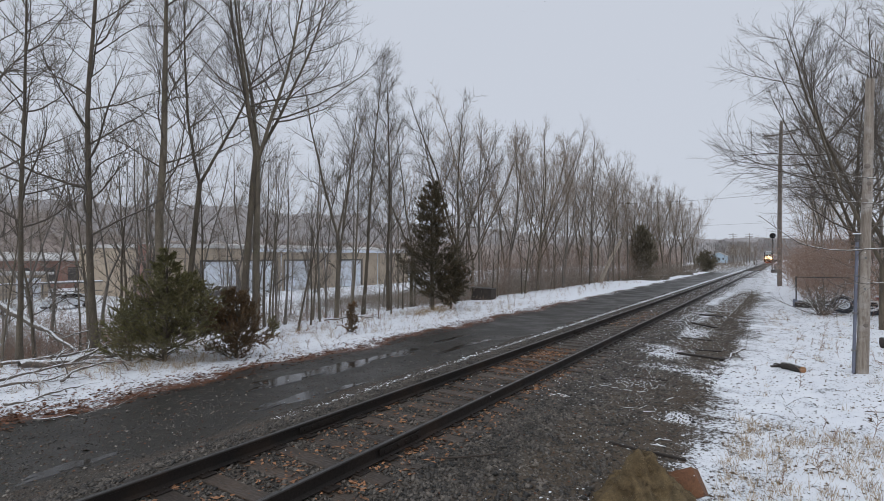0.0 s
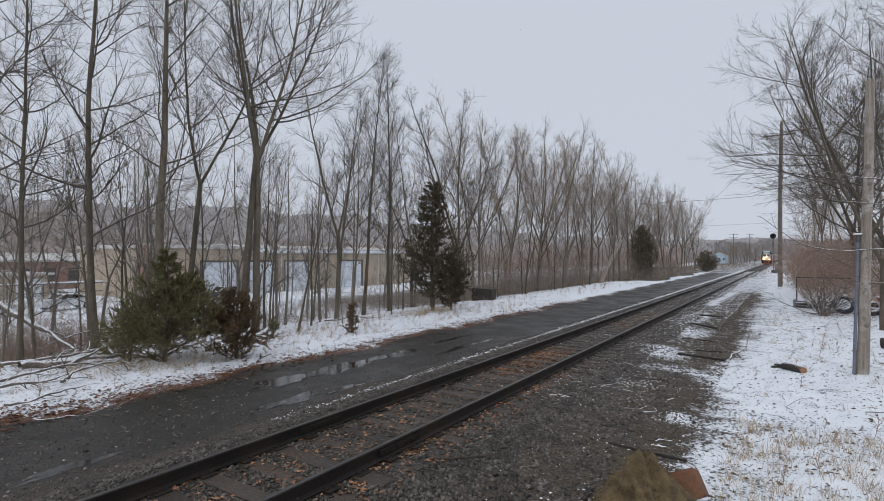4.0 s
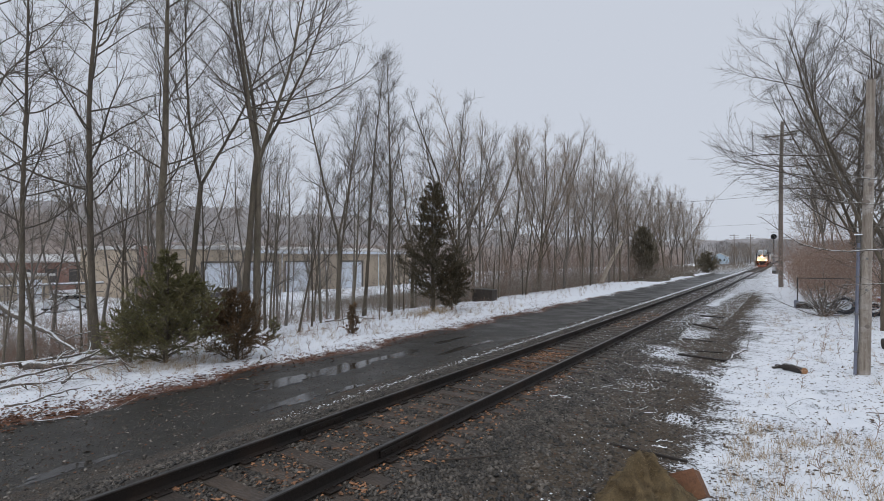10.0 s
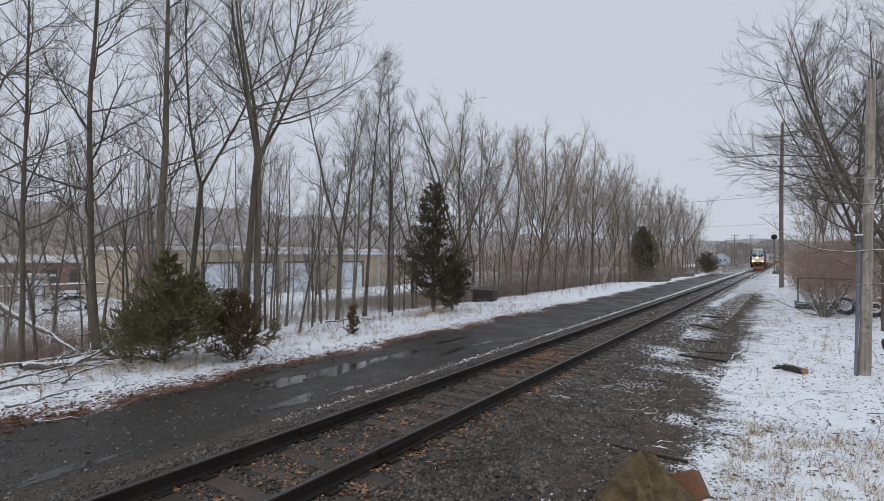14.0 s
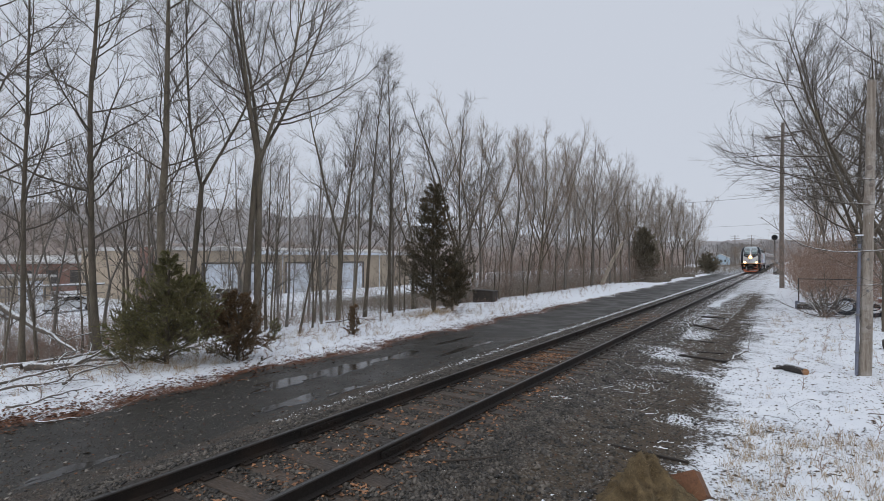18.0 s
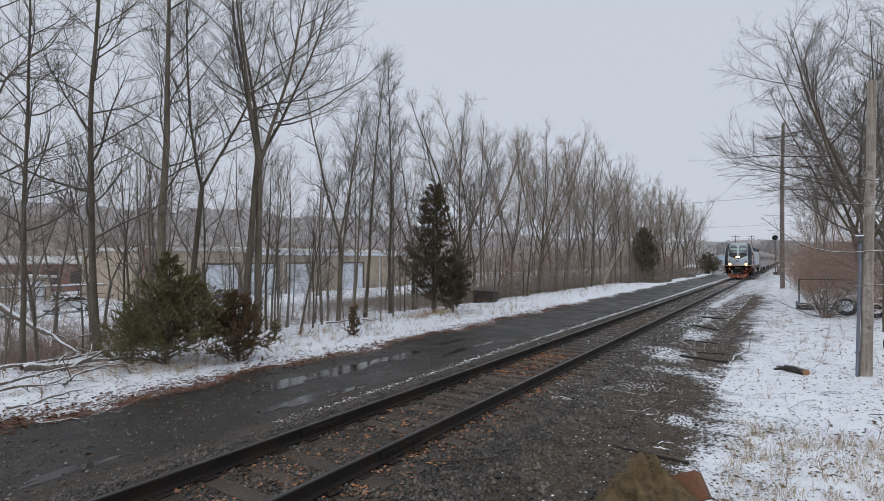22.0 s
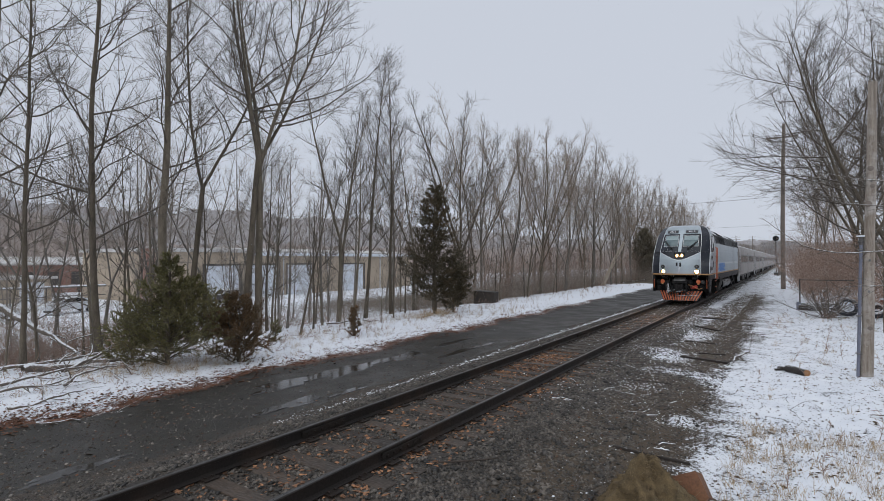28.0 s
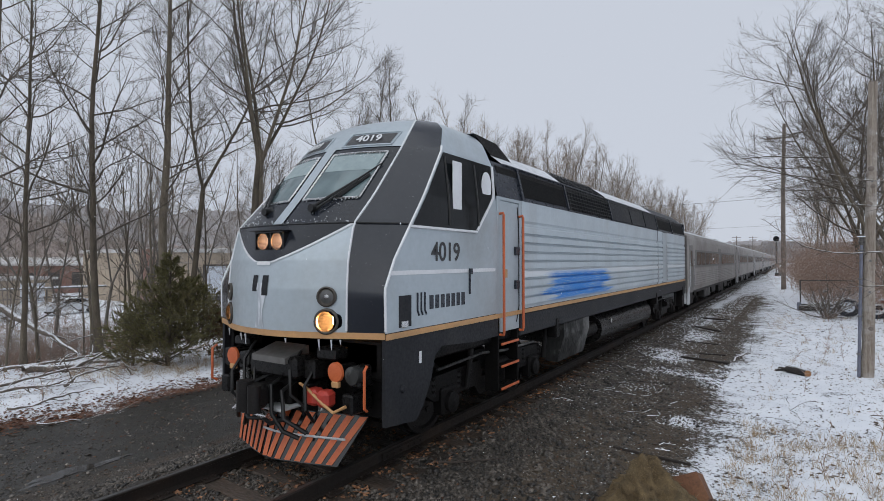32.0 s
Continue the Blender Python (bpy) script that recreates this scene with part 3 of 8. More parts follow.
# the large trees near the road, each of its own growth
hero = [
    # x, y, turn, growth
    (-16.7, 4.15, 0, "thin bare tree with long rising limbs at the wood's edge", bark_grey, dict(seed=11, height=13.5, r0=0.115, lean=(0.02, 0.0), first=0.22, limbs=26, reach=0.28, angle=0.8, subs=7)),
    (-18.3, 5.75, 0, "slender bare tree with a grey trunk and thin side limbs", bark_grey, dict(seed=12, height=14.5, r0=0.12, lean=(-0.04, -0.033), first=0.27, limbs=32, reach=0.24, angle=1.0, subs=6)),
    (-18.1, 7.66, 0, "tall bare tree with a stout mossy trunk", bark_grey, dict(seed=13, height=16.5, r0=0.17, lean=(-0.043, -0.027), first=0.22, limbs=36, reach=0.27, angle=0.95, lift=0.09, subs=7)),
    (-16.5, 8.93, 0, "tall straight bare tree with a thick olive-brown trunk", bark_tan, dict(seed=14, height=17.0, r0=0.235, lean=(-0.018, -0.006), first=0.3, limbs=34, reach=0.25, angle=0.8, lift=0.11, subs=7)),
    (-20.08, 11.68, 0, "bare tree forking into rising leaders", bark_grey, dict(seed=15, height=15.5, r0=0.19, lean=(0.05, 0.05), first=0.35, limbs=34, reach=0.26, angle=0.7, leaders=2, fork=0.42, subs=7)),
    (-17.7, 12.6, 0, "dark bare tree with several upright leaders", bark_grey, dict(seed=16, height=16.0, r0=0.21, lean=(0.0, 0.015), first=0.35, limbs=36, reach=0.27, angle=0.75, leaders=2, fork=0.45, subs=6)),
    (-17.9, 13.3, 0, "large leaning bare tree with a wide arching crown", bark_tan, dict(seed=17, height=16.0, r0=0.235, lean=(0.055, 0.05), first=0.4, limbs=44, reach=0.36, angle=0.85, lift=0.09, leaders=3, fork=0.48, subs=7)),
    (-15.9, 13.8, 0, "thin crooked sapling leaning over the snow", bark_grey, dict(seed=18, height=6.5, r0=0.075, lean=(0.12, 0.16), first=0.3, limbs=15, reach=0.28, angle=0.8, subs=5)),
    (-18.4, 18.4, 0, "bare tree with forked grey stems", bark_tan, dict(seed=19, height=12.5, r0=0.19, lean=(0.02, 0.03), first=0.3, limbs=34, reach=0.28, angle=0.7, leaders=3, fork=0.35, subs=7)),
    (-13.9, 14.6, 0, "thin leaning sapling with sparse twigs", bark_tan, dict(seed=20, height=7.5, r0=0.085, lean=(0.05, 0.07), first=0.35, limbs=18, reach=0.28, angle=0.8, subs=5)),
    (-18.8, 20.8, 0, "tall slim bare tree with upright branches", bark_grey, dict(seed=21, height=14.0, r0=0.16, lean=(0.01, 0.02), first=0.25, limbs=36, reach=0.22, angle=0.55, subs=8)),
    (-19.0, 23.2, 0, "tall slim bare tree with upright branches", bark_grey, dict(seed=22, height=15.0, r0=0.17, lean=(0.01, 0.0), first=0.25, limbs=38, reach=0.24, angle=0.6, subs=8)),
    (-18.9, 30.6, 0, "broad bare tree with a fan of rising leaders", bark_grey, dict(seed=23, height=15.8, r0=0.26, lean=(0.0, 0.01), first=0.3, limbs=48, reach=0.27, angle=0.65, leaders=4, fork=0.25, subs=9)),
]
for x, y, turn, words, bark, g in hero:
    plant(clothe(tree_meshes(**g), bark, twig_grey), x, y, turn, 1.0, bark, words, EDGE)

# shared growths for the rest of the wood
kinds = []
for i in range(7):
    r = np.random.default_rng(100 + i)
    kinds.append(clothe(tree_meshes(200 + i, sides=(7, 4, 3, 3), height=15.0, r0=r.uniform(0.15, 0.22), lean=(r.normal(0, 0.03), r.normal(0, 0.03)), first=0.2, limbs=34, reach=0.31, angle=r.uniform(0.5, 0.75), lift=0.09, fat=1.15, spray=0.95,
                 leaders=2 + i % 3, fork=(0.2, 0.3, 0.4)[i % 3], subs=7, twigs=4, twig_pts=2, twig_len=0.65), (bark_tan, bark_pale)[i % 2], (twig_warm, twig_pale)[i % 2]))
saplings = []
for i in range(5):
    saplings.append(clothe(tree_meshes(300 + i, sides=(5, 3, 3, 3), height=6.0, r0=0.045 + 0.01 * i, lean=(0.05 * (i - 2), 0.04), first=0.2, limbs=16, reach=0.26, angle=0.75, subs=4, twigs=3, twig_pts=2), (bark_tan, bark_grey)[i % 2], twig_grey))
far_kinds = []
for i in range(4):
    far_kinds.append(clothe(tree_meshes(400 + i, sides=(5, 3, 3, 3), height=15.0, r0=0.2, first=0.2, limbs=24, reach=0.26, angle=0.7, leaders=1 + i % 3, fork=0.35, subs=3, twigs=2, twig_len=1.0, twig_pts=2), bark_tan, twig_hazed))

pale_kinds = [clothe(tree_meshes(450 + i, sides=(6, 4, 3, 3), height=15.0, r0=0.17, first=0.2, limbs=28, reach=0.25, angle=0.75, leaders=1 + i, fork=0.3, subs=6, twigs=3, twig_pts=2, twig_len=0.7), bark_pale, twig_pale) for i in range(3)]

# the line of trees that runs on along the track: x, y, height
row = [(-20.1, 34.6, 15.0), (-19.8, 40.4, 14.8), (-19.8, 45.9, 16.5), (-17.4, 46.9, 13.8), (-21.5, 51.0, 16.0), (-18.0, 57.2, 16.8), (-20.5, 61.0, 15.0), (-17.2, 65.8, 15.3), (-19.5, 72.0, 15.5), (-18.0, 78.0, 15.0), (-17.0, 83.5, 14.0),
       (-20.6, 27.5, 13.5), (-21.2, 37.5, 14.5), (-18.2, 42.8, 14.0), (-21.8, 43.5, 15.0), (-19.0, 51.5, 15.0), (-22.0, 55.5, 16.0), (-17.3, 61.5, 14.5), (-20.0, 66.5, 16.0), (-17.2, 70.5, 14.5), (-21.0, 77.0, 16.0), (-19.6, 86.0, 15.5), (-16.8, 97.5, 14.5), (-16.1, 88.6, 15.4), (-18.5, 95.0, 15.0), (-16.0, 103.8, 15.2), (-17.5, 111.0, 15.0), (-15.6, 119.0, 14.0), (-18.5, 127.0, 14.0), (-23.0, 62.0, 15.0), (-22.5, 69.0, 15.5), (-21.5, 82.0, 15.0), (-20.5, 91.0, 15.0), (-19.8, 101.0, 14.5), (-18.9, 107.0, 14.5), (-17.0, 92.5, 13.0), (-16.2, 109.0, 12.0), (-15.0, 114.0, 12.5)]
r = np.random.default_rng(5)
for i, (x, y, h) in enumerate(row):
    plant(kinds[i % 7], x, y, r.uniform(0, 360), h / 15.0, None, "", EDGE, r.uniform(0.96, 1.05))
for i in range(8):
    y = 32 + i * 10.5 + r.normal(0, 1.5)
    plant(pale_kinds[i % 3], -21.0 - r.uniform(0, 6) + 0.02 * y, y, r.uniform(0, 360), r.uniform(0.86, 1.03), None, "", EDGE, r.uniform(0.96, 1.05))
# a second, looser rank behind
for i in range(30):
    y = 8 + i * 4.0 + r.normal(0, 1.0)
    x = -24.5 - r.uniform(0, 9) + 0.02 * y
    plant(pale_kinds[i % 3], x, y, r.uniform(0, 360), r.uniform(0.6, 0.95), None, "bare tree standing in the low wood behind the verge", "trees of the wood behind")
for i in range(9):
    plant(pale_kinds[i % 3], -24 - r.uniform(0, 12), 1.5 + i * 1.5 + r.normal(0, 0.5), r.uniform(0, 360), r.uniform(0.55, 0.8), None, "bare tree standing in the low wood behind the verge", "trees of the wood behind")
for i in range(26):
    plant(pale_kinds[(i + 1) % 3], -23.5 - r.uniform(0, 16), 3.0 + i * 1.5 + r.normal(0, 0.5), r.uniform(0, 360), r.uniform(0.28, 0.5), None, "small bare tree standing in the low wood behind the verge", "trees of the wood behind")
# slim trees that fill the gaps between the large trunks
for x, y, k in ((-21.5, 9.2, 0.62), (-23.0, 11.6, 0.7), (-22.4, 14.2, 0.66), (-21.6, 15.6, 0.74), (-23.6, 16.8, 0.7), (-21.2, 17.6, 0.62), (-20.6, 19.4, 0.66), (-24.5, 13.0, 0.75), (-22.0, 5.2, 0.7), (-21.0, 7.0, 0.55)):
    plant(pale_kinds[int(r.integers(3))], x, y, r.uniform(0, 360), k, None, "slim bare tree between larger trunks", EDGE)
# saplings between the trunks
for i, (x, y, s) in enumerate([(-17.2, 5.0, 1.0), (-19.5, 6.5, 1.2), (-20.0, 8.2, 1.1), (-21.5, 9.9, 1.4), (-18.9, 9.6, 1.2), (-20.6, 10.7, 0.9), (-15.6, 11.6, 0.7), (-18.6, 14.6, 1.1), (-16.9, 15.4, 1.0), (-17.6, 16.6, 0.9), (-15.6, 16.0, 0.6), (-16.4, 20.2, 1.2), (-14.9, 17.5, 0.5),
                               (-17.2, 24.8, 1.2), (-16.9, 27.0, 1.1), (-18.3, 28.4, 1.5), (-16.6, 31.3, 1.0), (-17.4, 33.6, 1.3), (-16.8, 36.5, 1.1), (-17.6, 38.8, 1.5), (-16.7, 42.0, 1.1), (-16.9, 43.4, 1.4), (-16.6, 50.0, 1.2), (-17.0, 53.5, 1.5), (-16.3, 60.0, 1.3), (-16.5, 70.0, 1.4)]):
    plant(saplings[i % 5], x, y, r.uniform(0, 360), s * r.uniform(0.85, 1.15), None, "thin bare sapling at the edge of the wood", "saplings at the wood's edge")
for i in range(15):
    y = 6.0 + i * 2.1 + r.normal(0, 0.4)
    x = -18.6 - r.uniform(0, 5.5)
    plant(saplings[(i * 2) % 5], x, y, r.uniform(0, 360), r.uniform(0.9, 1.6), None, "thin bare sapling at the edge of the wood", "saplings at the wood's edge", r.uniform(1.0, 1.3))
# right-hand trees by the snowy lot
right = [
    (4.2, 30.5, dict(seed=31, height=16.0, r0=0.27, lean=(-0.06, 0.0), first=0.25, limbs=52, reach=0.44, angle=1.0, lift=0.07, leaders=4, fork=0.22, subs=9)),
    (3.9, 38.5, dict(seed=32, height=17.0, r0=0.26, lean=(-0.12, 0.0), first=0.25, limbs=54, reach=0.43, angle=1.02, lift=0.07, leaders=4, fork=0.2, subs=9)),
    (5.4, 26.0, dict(seed=33, height=15.5, r0=0.22, lean=(-0.02, 0.0), first=0.25, limbs=42, reach=0.32, angle=0.75, leaders=3, fork=0.3, subs=8)),
    (2.85, 23.6, dict(seed=35, height=12.5, r0=0.19, lean=(0.01, 0.01), first=0.12, limbs=46, reach=0.20, angle=0.8, lift=0.1, leaders=2, fork=0.2, subs=7)),
    (4.6, 50.0, dict(seed=34, height=17.5, r0=0.28, lean=(-0.1, 0.0), first=0.25, limbs=50, reach=0.36, angle=0.95, lift=0.08, leaders=4, fork=0.25, subs=8)),
]
for x, y, g in right:
    plant(clothe(tree_meshes(**g), bark_grey, twig_grey), x, y, 0, 1.0, None, "large spreading bare tree leaning over the track side", "trees by the snowy lot")
for i, (x, y, s) in enumerate([(6.5, 44, 1.1), (7.5, 35, 1.0), (3.4, 62, 1.0), (5.5, 70, 1.1), (3.2, 82, 1.0), (6.0, 95, 1.05), (3.5, 112, 0.95), (7.8, 28.5, 0.9), (4.5, 130, 0.9), (6.8, 56, 1.1)]):
    plant(kinds[(i + 3) % 7], x, y, r.uniform(0, 360), s, None, "bare tree standing in the brush by the track", "trees by the snowy lot")
# a brown clump where the line dips out of sight
for i in range(16):
    x, y = -16.5 + (i % 8) * 1.15 + r.normal(0, 0.4), 192 + r.uniform(0, 34)
    plant(kinds[i % 7], x, y, r.uniform(0, 360), r.uniform(0.46, 0.62), None, "small bushy brown tree far down the line", "far trees along the line")
# woods far down the line and on the low ground
for i in range(30):
    y = 138 + i * 8.2
    for x in ((-19 - r.uniform(0, 14)), (4.5 + r.uniform(0, 12))):
        plant(far_kinds[int(r.integers(4))], x, y + r.normal(0, 2), r.uniform(0, 360), r.uniform(0.6, 0.85) * (0.8 if x < 0 else 0.75), None, "far bare tree, its twigs greyed for haze", "far trees along the line")


# ---- cedars: a trunk, boughs and a crown of fine scaly sprays ----
def cedar_meshes(seed, height, width, boughs, blade=0.11, foot=0.05, ragged=0.5, peak=0.8, tops=1, sprays=26, low=0.62):
    """A crown of narrow blades set along ragged boughs, with gaps between them."""
    rnd = np.random.default_rng(seed)
    stems = [curve_stem((0, 0, -0.1), (0, 0, 1), height * 0.97, 0.03 + height * 0.012, 0.008, 10, rnd, 0.02)]
    for i in range(tops - 1):
        a = rnd.uniform(0, 6.283)
        stems.append(curve_stem((0, 0, 0.15 * height), (0.5 * math.cos(a), 0.5 * math.sin(a), 1), height * rnd.uniform(0.6, 0.8), 0.03, 0.007, 10, rnd, 0.03, 0.08))
    trunk_v, trunk_f = tubes(stems, 7)
    arms, twigs, P, D = [], [], [], []
    for i in range(boughs):
        t = foot + (0.985 - foot) * ((i + rnd.uniform(0, 1)) / boughs)
        p, d, _ = along(stems[0] if i % 3 or tops == 1 else stems[1 + int(rnd.integers(tops - 1))], t)
        out = width / 2 * max(0.07, min(1.0, (1.02 - t) ** peak * 1.1)) * (1 - ragged * rnd.uniform(0, 1) ** 1.5) * (low + (1 - low) * min(1, t / 0.22))
        a = i * 2.399 + rnd.normal(0, 0.5)
        s = curve_stem(p, (math.cos(a), math.sin(a), rnd.uniform(0.0, 0.7)), out * 1.05, 0.006 + 0.006 * out, 0.003, 6, rnd, 0.12, 0.07)
        arms.append(s)
        for j in range(5 + int(out * 7)):
            q, e, _ = along(s, rnd.uniform(0.04, 1.0) ** 0.8)
            l2 = (0.12 + 0.22 * out) * rnd.uniform(0.5, 1.2)
            w = curve_stem(q, side_way(e, rnd.uniform(0.3, 0.9), rnd), l2, 0.004, 0.002, 3, rnd, 0.15, 0.10)
            twigs.append(w)
            for m in range(sprays):
                g, h, _ = along(w, rnd.uniform(0.05, 1.0))
                P.append(g)
                D.append(h)
    P, D = np.array(P), np.array(D)
    D = unit(D + rnd.normal(0, 0.55, D.shape) + np.array([0, 0, 0.25]))
    U = unit(np.cross(D, rnd.normal(0, 1, D.shape)))
    L = blade * rnd.uniform(0.45, 1.3, (len(P), 1))
    v = np.stack([P, P + D * L * 0.5 + U * L * 0.105, P + D * L, P + D * L * 0.45 - U * L * 0.105], 1).reshape(-1, 3)
    crown = fast_mesh("crown", v, np.arange(len(P))[:, None] * 4 + np.arange(4)[None])
    return fast_mesh("trunk", trunk_v, trunk_f, True), crown, fast_mesh("bough", *join([tubes(arms, 4), tubes(twigs, 3)]), True)


def cedar(x, y, meshes, needle, label, sink=0.03, turn=0):
    ob = thing("cedar", label, "conifer", pose(x, y, gz(x, y) - sink, 0, 0, turn))
    for name, me, m in zip(("trunk", "crown", "bough_work"), meshes, (bark_grey, needle, bark_grey)):
        me.materials.append(m)
        o = new(name, me)
        o.parent = ob
    return ob


cedar(-13.68, 7.4, cedar_meshes(1, 3.15, 3.5, 170, 0.062, 0.015, 0.5, 1.0, 2, 64, 0.92), needle_green, "bushy dark green cedar with browned tips, at the road's edge")
cedar(-14.9, 7.1, cedar_meshes(6, 1.7, 1.9, 44, 0.062, 0.08, 0.65, 0.5, 2, 56), needle_green, "low ragged cedar beside a larger one")
cedar(-12.85, 8.98, cedar_meshes(2, 2.05, 2.3, 110, 0.06, 0.015, 0.5, 0.6, 2, 62, 0.92), needle_brown, "small rusty brown cedar beside the road")
cedar(-15.55, 22.6, cedar_meshes(3, 7.0, 4.8, 200, 0.09, 0.10, 0.7, 0.74, 1, 40), needle_dark, "tall narrow dark cedar with brown patches above the snow")
cedar(-14.9, 23.4, cedar_meshes(4, 3.0, 2.4, 66, 0.10, 0.05, 0.55, 0.5, 2, 40), needle_dark, "brown juvenile cedar beside a taller one")
cedar(-13.25, 14.05, cedar_meshes(5, 1.2, 0.55, 30, 0.09, 0.05, 0.5, 0.5, 1, 16), needle_brown, "dead brown cedar seedling in the snow")
cedar(-14.6, 11.6, cedar_meshes(9, 0.8, 0.4, 20, 0.08, 0.05, 0.5, 0.5, 1, 12), needle_green, "tiny cedar seedling in the snow")
cedar(-16.6, 76.2, cedar_meshes(7, 7.4, 5.6, 150, 0.24, 0.05, 0.6, 0.6, 1, 20), needle_hazed, "distant cedar in the line of trees, its needles paled for haze")
cedar(-11.9, 106.2, cedar_meshes(8, 3.7, 4.3, 90, 0.24, 0.03, 0.6, 0.4, 2, 18), needle_hazed, "low cedar near the end of the road, its needles paled for haze")


# ---- brush: thickets of thin stems ----
def thicket(name, label, spots, material, seed, tall, category="brush", spread=0.42, thick=1.0, shoots=12):
    """spots: (x0, x1, y0, y1, stems)."""
    rnd = np.random.default_rng(seed)
    main, fine = [], []
    for x0, x1, y0, y1, n in spots:
        for i in range(n):
            x, y = rnd.uniform(x0, x1), rnd.uniform(y0, y1)
            h = tall * rnd.uniform(0.35, 1.1)
            s = curve_stem((x, y, gz(x, y) - 0.05), (rnd.normal(0, spread), rnd.normal(0, spread), 1), h, (0.004 + 0.0016 * h) * thick, 0.0025 * thick, 6, rnd, 0.2, 0.0)
            main.append(s)
            for j in range(shoots):
                p, d, _ = along(s, rnd.uniform(0.15, 1))
                fine.append(curve_stem(p, side_way(d, rnd.uniform(0.5, 1.35), rnd), h * rnd.uniform(0.12, 0.36), 0.005 * thick, 0.002 * thick, 2, rnd, 0.15, 0.03))
    me = fast_mesh(name, *join([tubes(main, 3), tubes(fine, 3)]), True)
    return tagged(part(name, me, material), label, category, kind="stuff")


thicket("brush", "thicket of bare red-brown brush beside the track", [(0.9, 5.0, 36, 60, 900), (0.1, 5, 56, 112, 640), (2.8, 7, 25, 34, 170), (0.5, 6, 110, 180, 200)], twig_red, 1, 4.6)
thicket("brush", "tangle of bare grey-brown brush under the trees", [(-21, -17.4, 27, 60, 1150), (-20, -16.4, 60, 110, 620), (-24, -19.4, 3.0, 27, 300), (-26, -17, 130, 230, 200)], twig_pale, 2, 3.2)
thicket("brush", "low brown brush and weeds on the bank beyond the wood", [(-17.5, -12.6, 66, 110, 420), (-14.5, -9.4, 108, 190, 300)], twig_pale, 6, 2.1, spread=0.5, thick=2.0, shoots=10)
thicket("brush", "dense dark shoots deep in the line of trees", [(-24, -19, 40, 130, 170)], twig_red, 7, 6.0, spread=0.3, thick=2.2, shoots=11)
thicket("brush", "low tangle of brown brush on the slope behind the trees", [(-32, -23, 2.5, 40, 420), (-36, -23, 40, 90, 380)], twig_pale, 4, 1.5)
thicket("brush", "tall bare reddish shoots between the tree trunks", [(-22.5, -17.8, 28, 62, 480), (-20.5, -16.6, 62, 110, 380)], twig_red, 5, 4.8, spread=0.25)
thicket("brush", "brown understorey on the slope behind the first trees", [(-26, -20.2, 2.0, 12, 380), (-28, -23, 12, 26, 200), (-25, -20.8, 2.5, 10, 520)], twig_red, 8, 1.3, spread=0.6, thick=1.3, shoots=10)
thicket("brush", "brown brush on the low ground before the yard", [(-46, -29, 3, 20, 420)], twig_red, 9, 1.7, spread=0.5, thick=1.6, shoots=10)
thicket("weeds", "dry weeds and thin shoots poking out of the snow", [(-17.5, -12.2, 3, 26, 220), (-0.6, 3.5, 7, 30, 70), (-17, -12.5, 26, 60, 160)], twig_red, 3, 0.55)
# ---- loose stones, leaves, snow clods and grass ----
leaf_tan = surface("leaf_tan", (0.36, 0.175, 0.085), (0.12, 0.062, 0.036), 4, 30, 0.8, 0.1, bump=0, island=0.6)
pebble_pale = surface("pebble_pale", (0.33, 0.30, 0.27), (0.16, 0.14, 0.12), 4, 30, 0.7, 0.1, bump=0, island=0.5)
litter_mat = surface("litter_mat", (0.13, 0.085, 0.055), (0.045, 0.032, 0.024), 4, 30, 0.85, 0.1, bump=0, island=0.5)


def scatter(name, label, category, pts, size, material, seed, shape="stone", flat=0.7):
    """Many small uneven pieces in one mesh. pts (n, 3), size (n)."""
    rnd = np.random.default_rng(seed)
    n = len(pts)
    if shape == "stone":
        base = np.array([(1, 0, 0), (-1, 0, 0), (0, 1, 0), (0, -1, 0), (0, 0, 1), (0, 0, -1)], float)
        tri = np.array([(0, 2, 4), (2, 1, 4), (1, 3, 4), (3, 0, 4), (2, 0, 5), (1, 2, 5), (3, 1, 5), (0, 3, 5)])
        v = base[None] * rnd.uniform(0.6, 1.25, (n, 6, 1)) + rnd.normal(0, 0.16, (n, 6, 3))
        v[:, :, 2] *= flat
    else:
        base = np.array([(-1, 0, 0.05), (-0.2, 0.5, 0.2), (1, 0, 0.0), (-0.2, -0.5, 0.15), (0.0, 0, -0.06)], float)
        tri = np.array([(0, 1, 4), (1, 2, 4), (2, 3, 4), (3, 0, 4)])
        v = np.repeat(base[None], n, 0) + rnd.normal(0, 0.1, (n, 5, 3))
    a = rnd.uniform(0, 2 * np.pi, n)
    tilt = rnd.normal(0, 0.35, n)
    ca, sa, ct, st = np.cos(a), np.sin(a), np.cos(tilt), np.sin(tilt)
    x, y, z = v[..., 0], v[..., 1], v[..., 2]
    y, z = y * ct[:, None] - z * st[:, None], y * st[:, None] + z * ct[:, None]
    x, y = x * ca[:, None] - y * sa[:, None], x * sa[:, None] + y * ca[:, None]
    v = np.stack([x, y, z], -1) * size[:, None, None] + pts[:, None, :]
    k = v.shape[1]
    f = (tri[None] + (np.arange(n) * k)[:, None, None]).reshape(-1, 3)
    return tagged(part(name, fast_mesh(name, v.reshape(-1, 3), f), material), label, category, kind="stuff")


def spots(n, x0, x1, y0, y1, seed, near=2.0, bias=None):
    """Points on the ground, thicker near the camera."""
    rnd = np.random.default_rng(seed)
    y = y0 + (y1 - y0) * rnd.uniform(0, 1, n) ** near
    x = rnd.uniform(x0, x1, n) if bias is None else np.clip(rnd.normal(bias[0], bias[1], n), x0, x1)
    return np.stack([x, y, ground_z(x, y)], -1), rnd


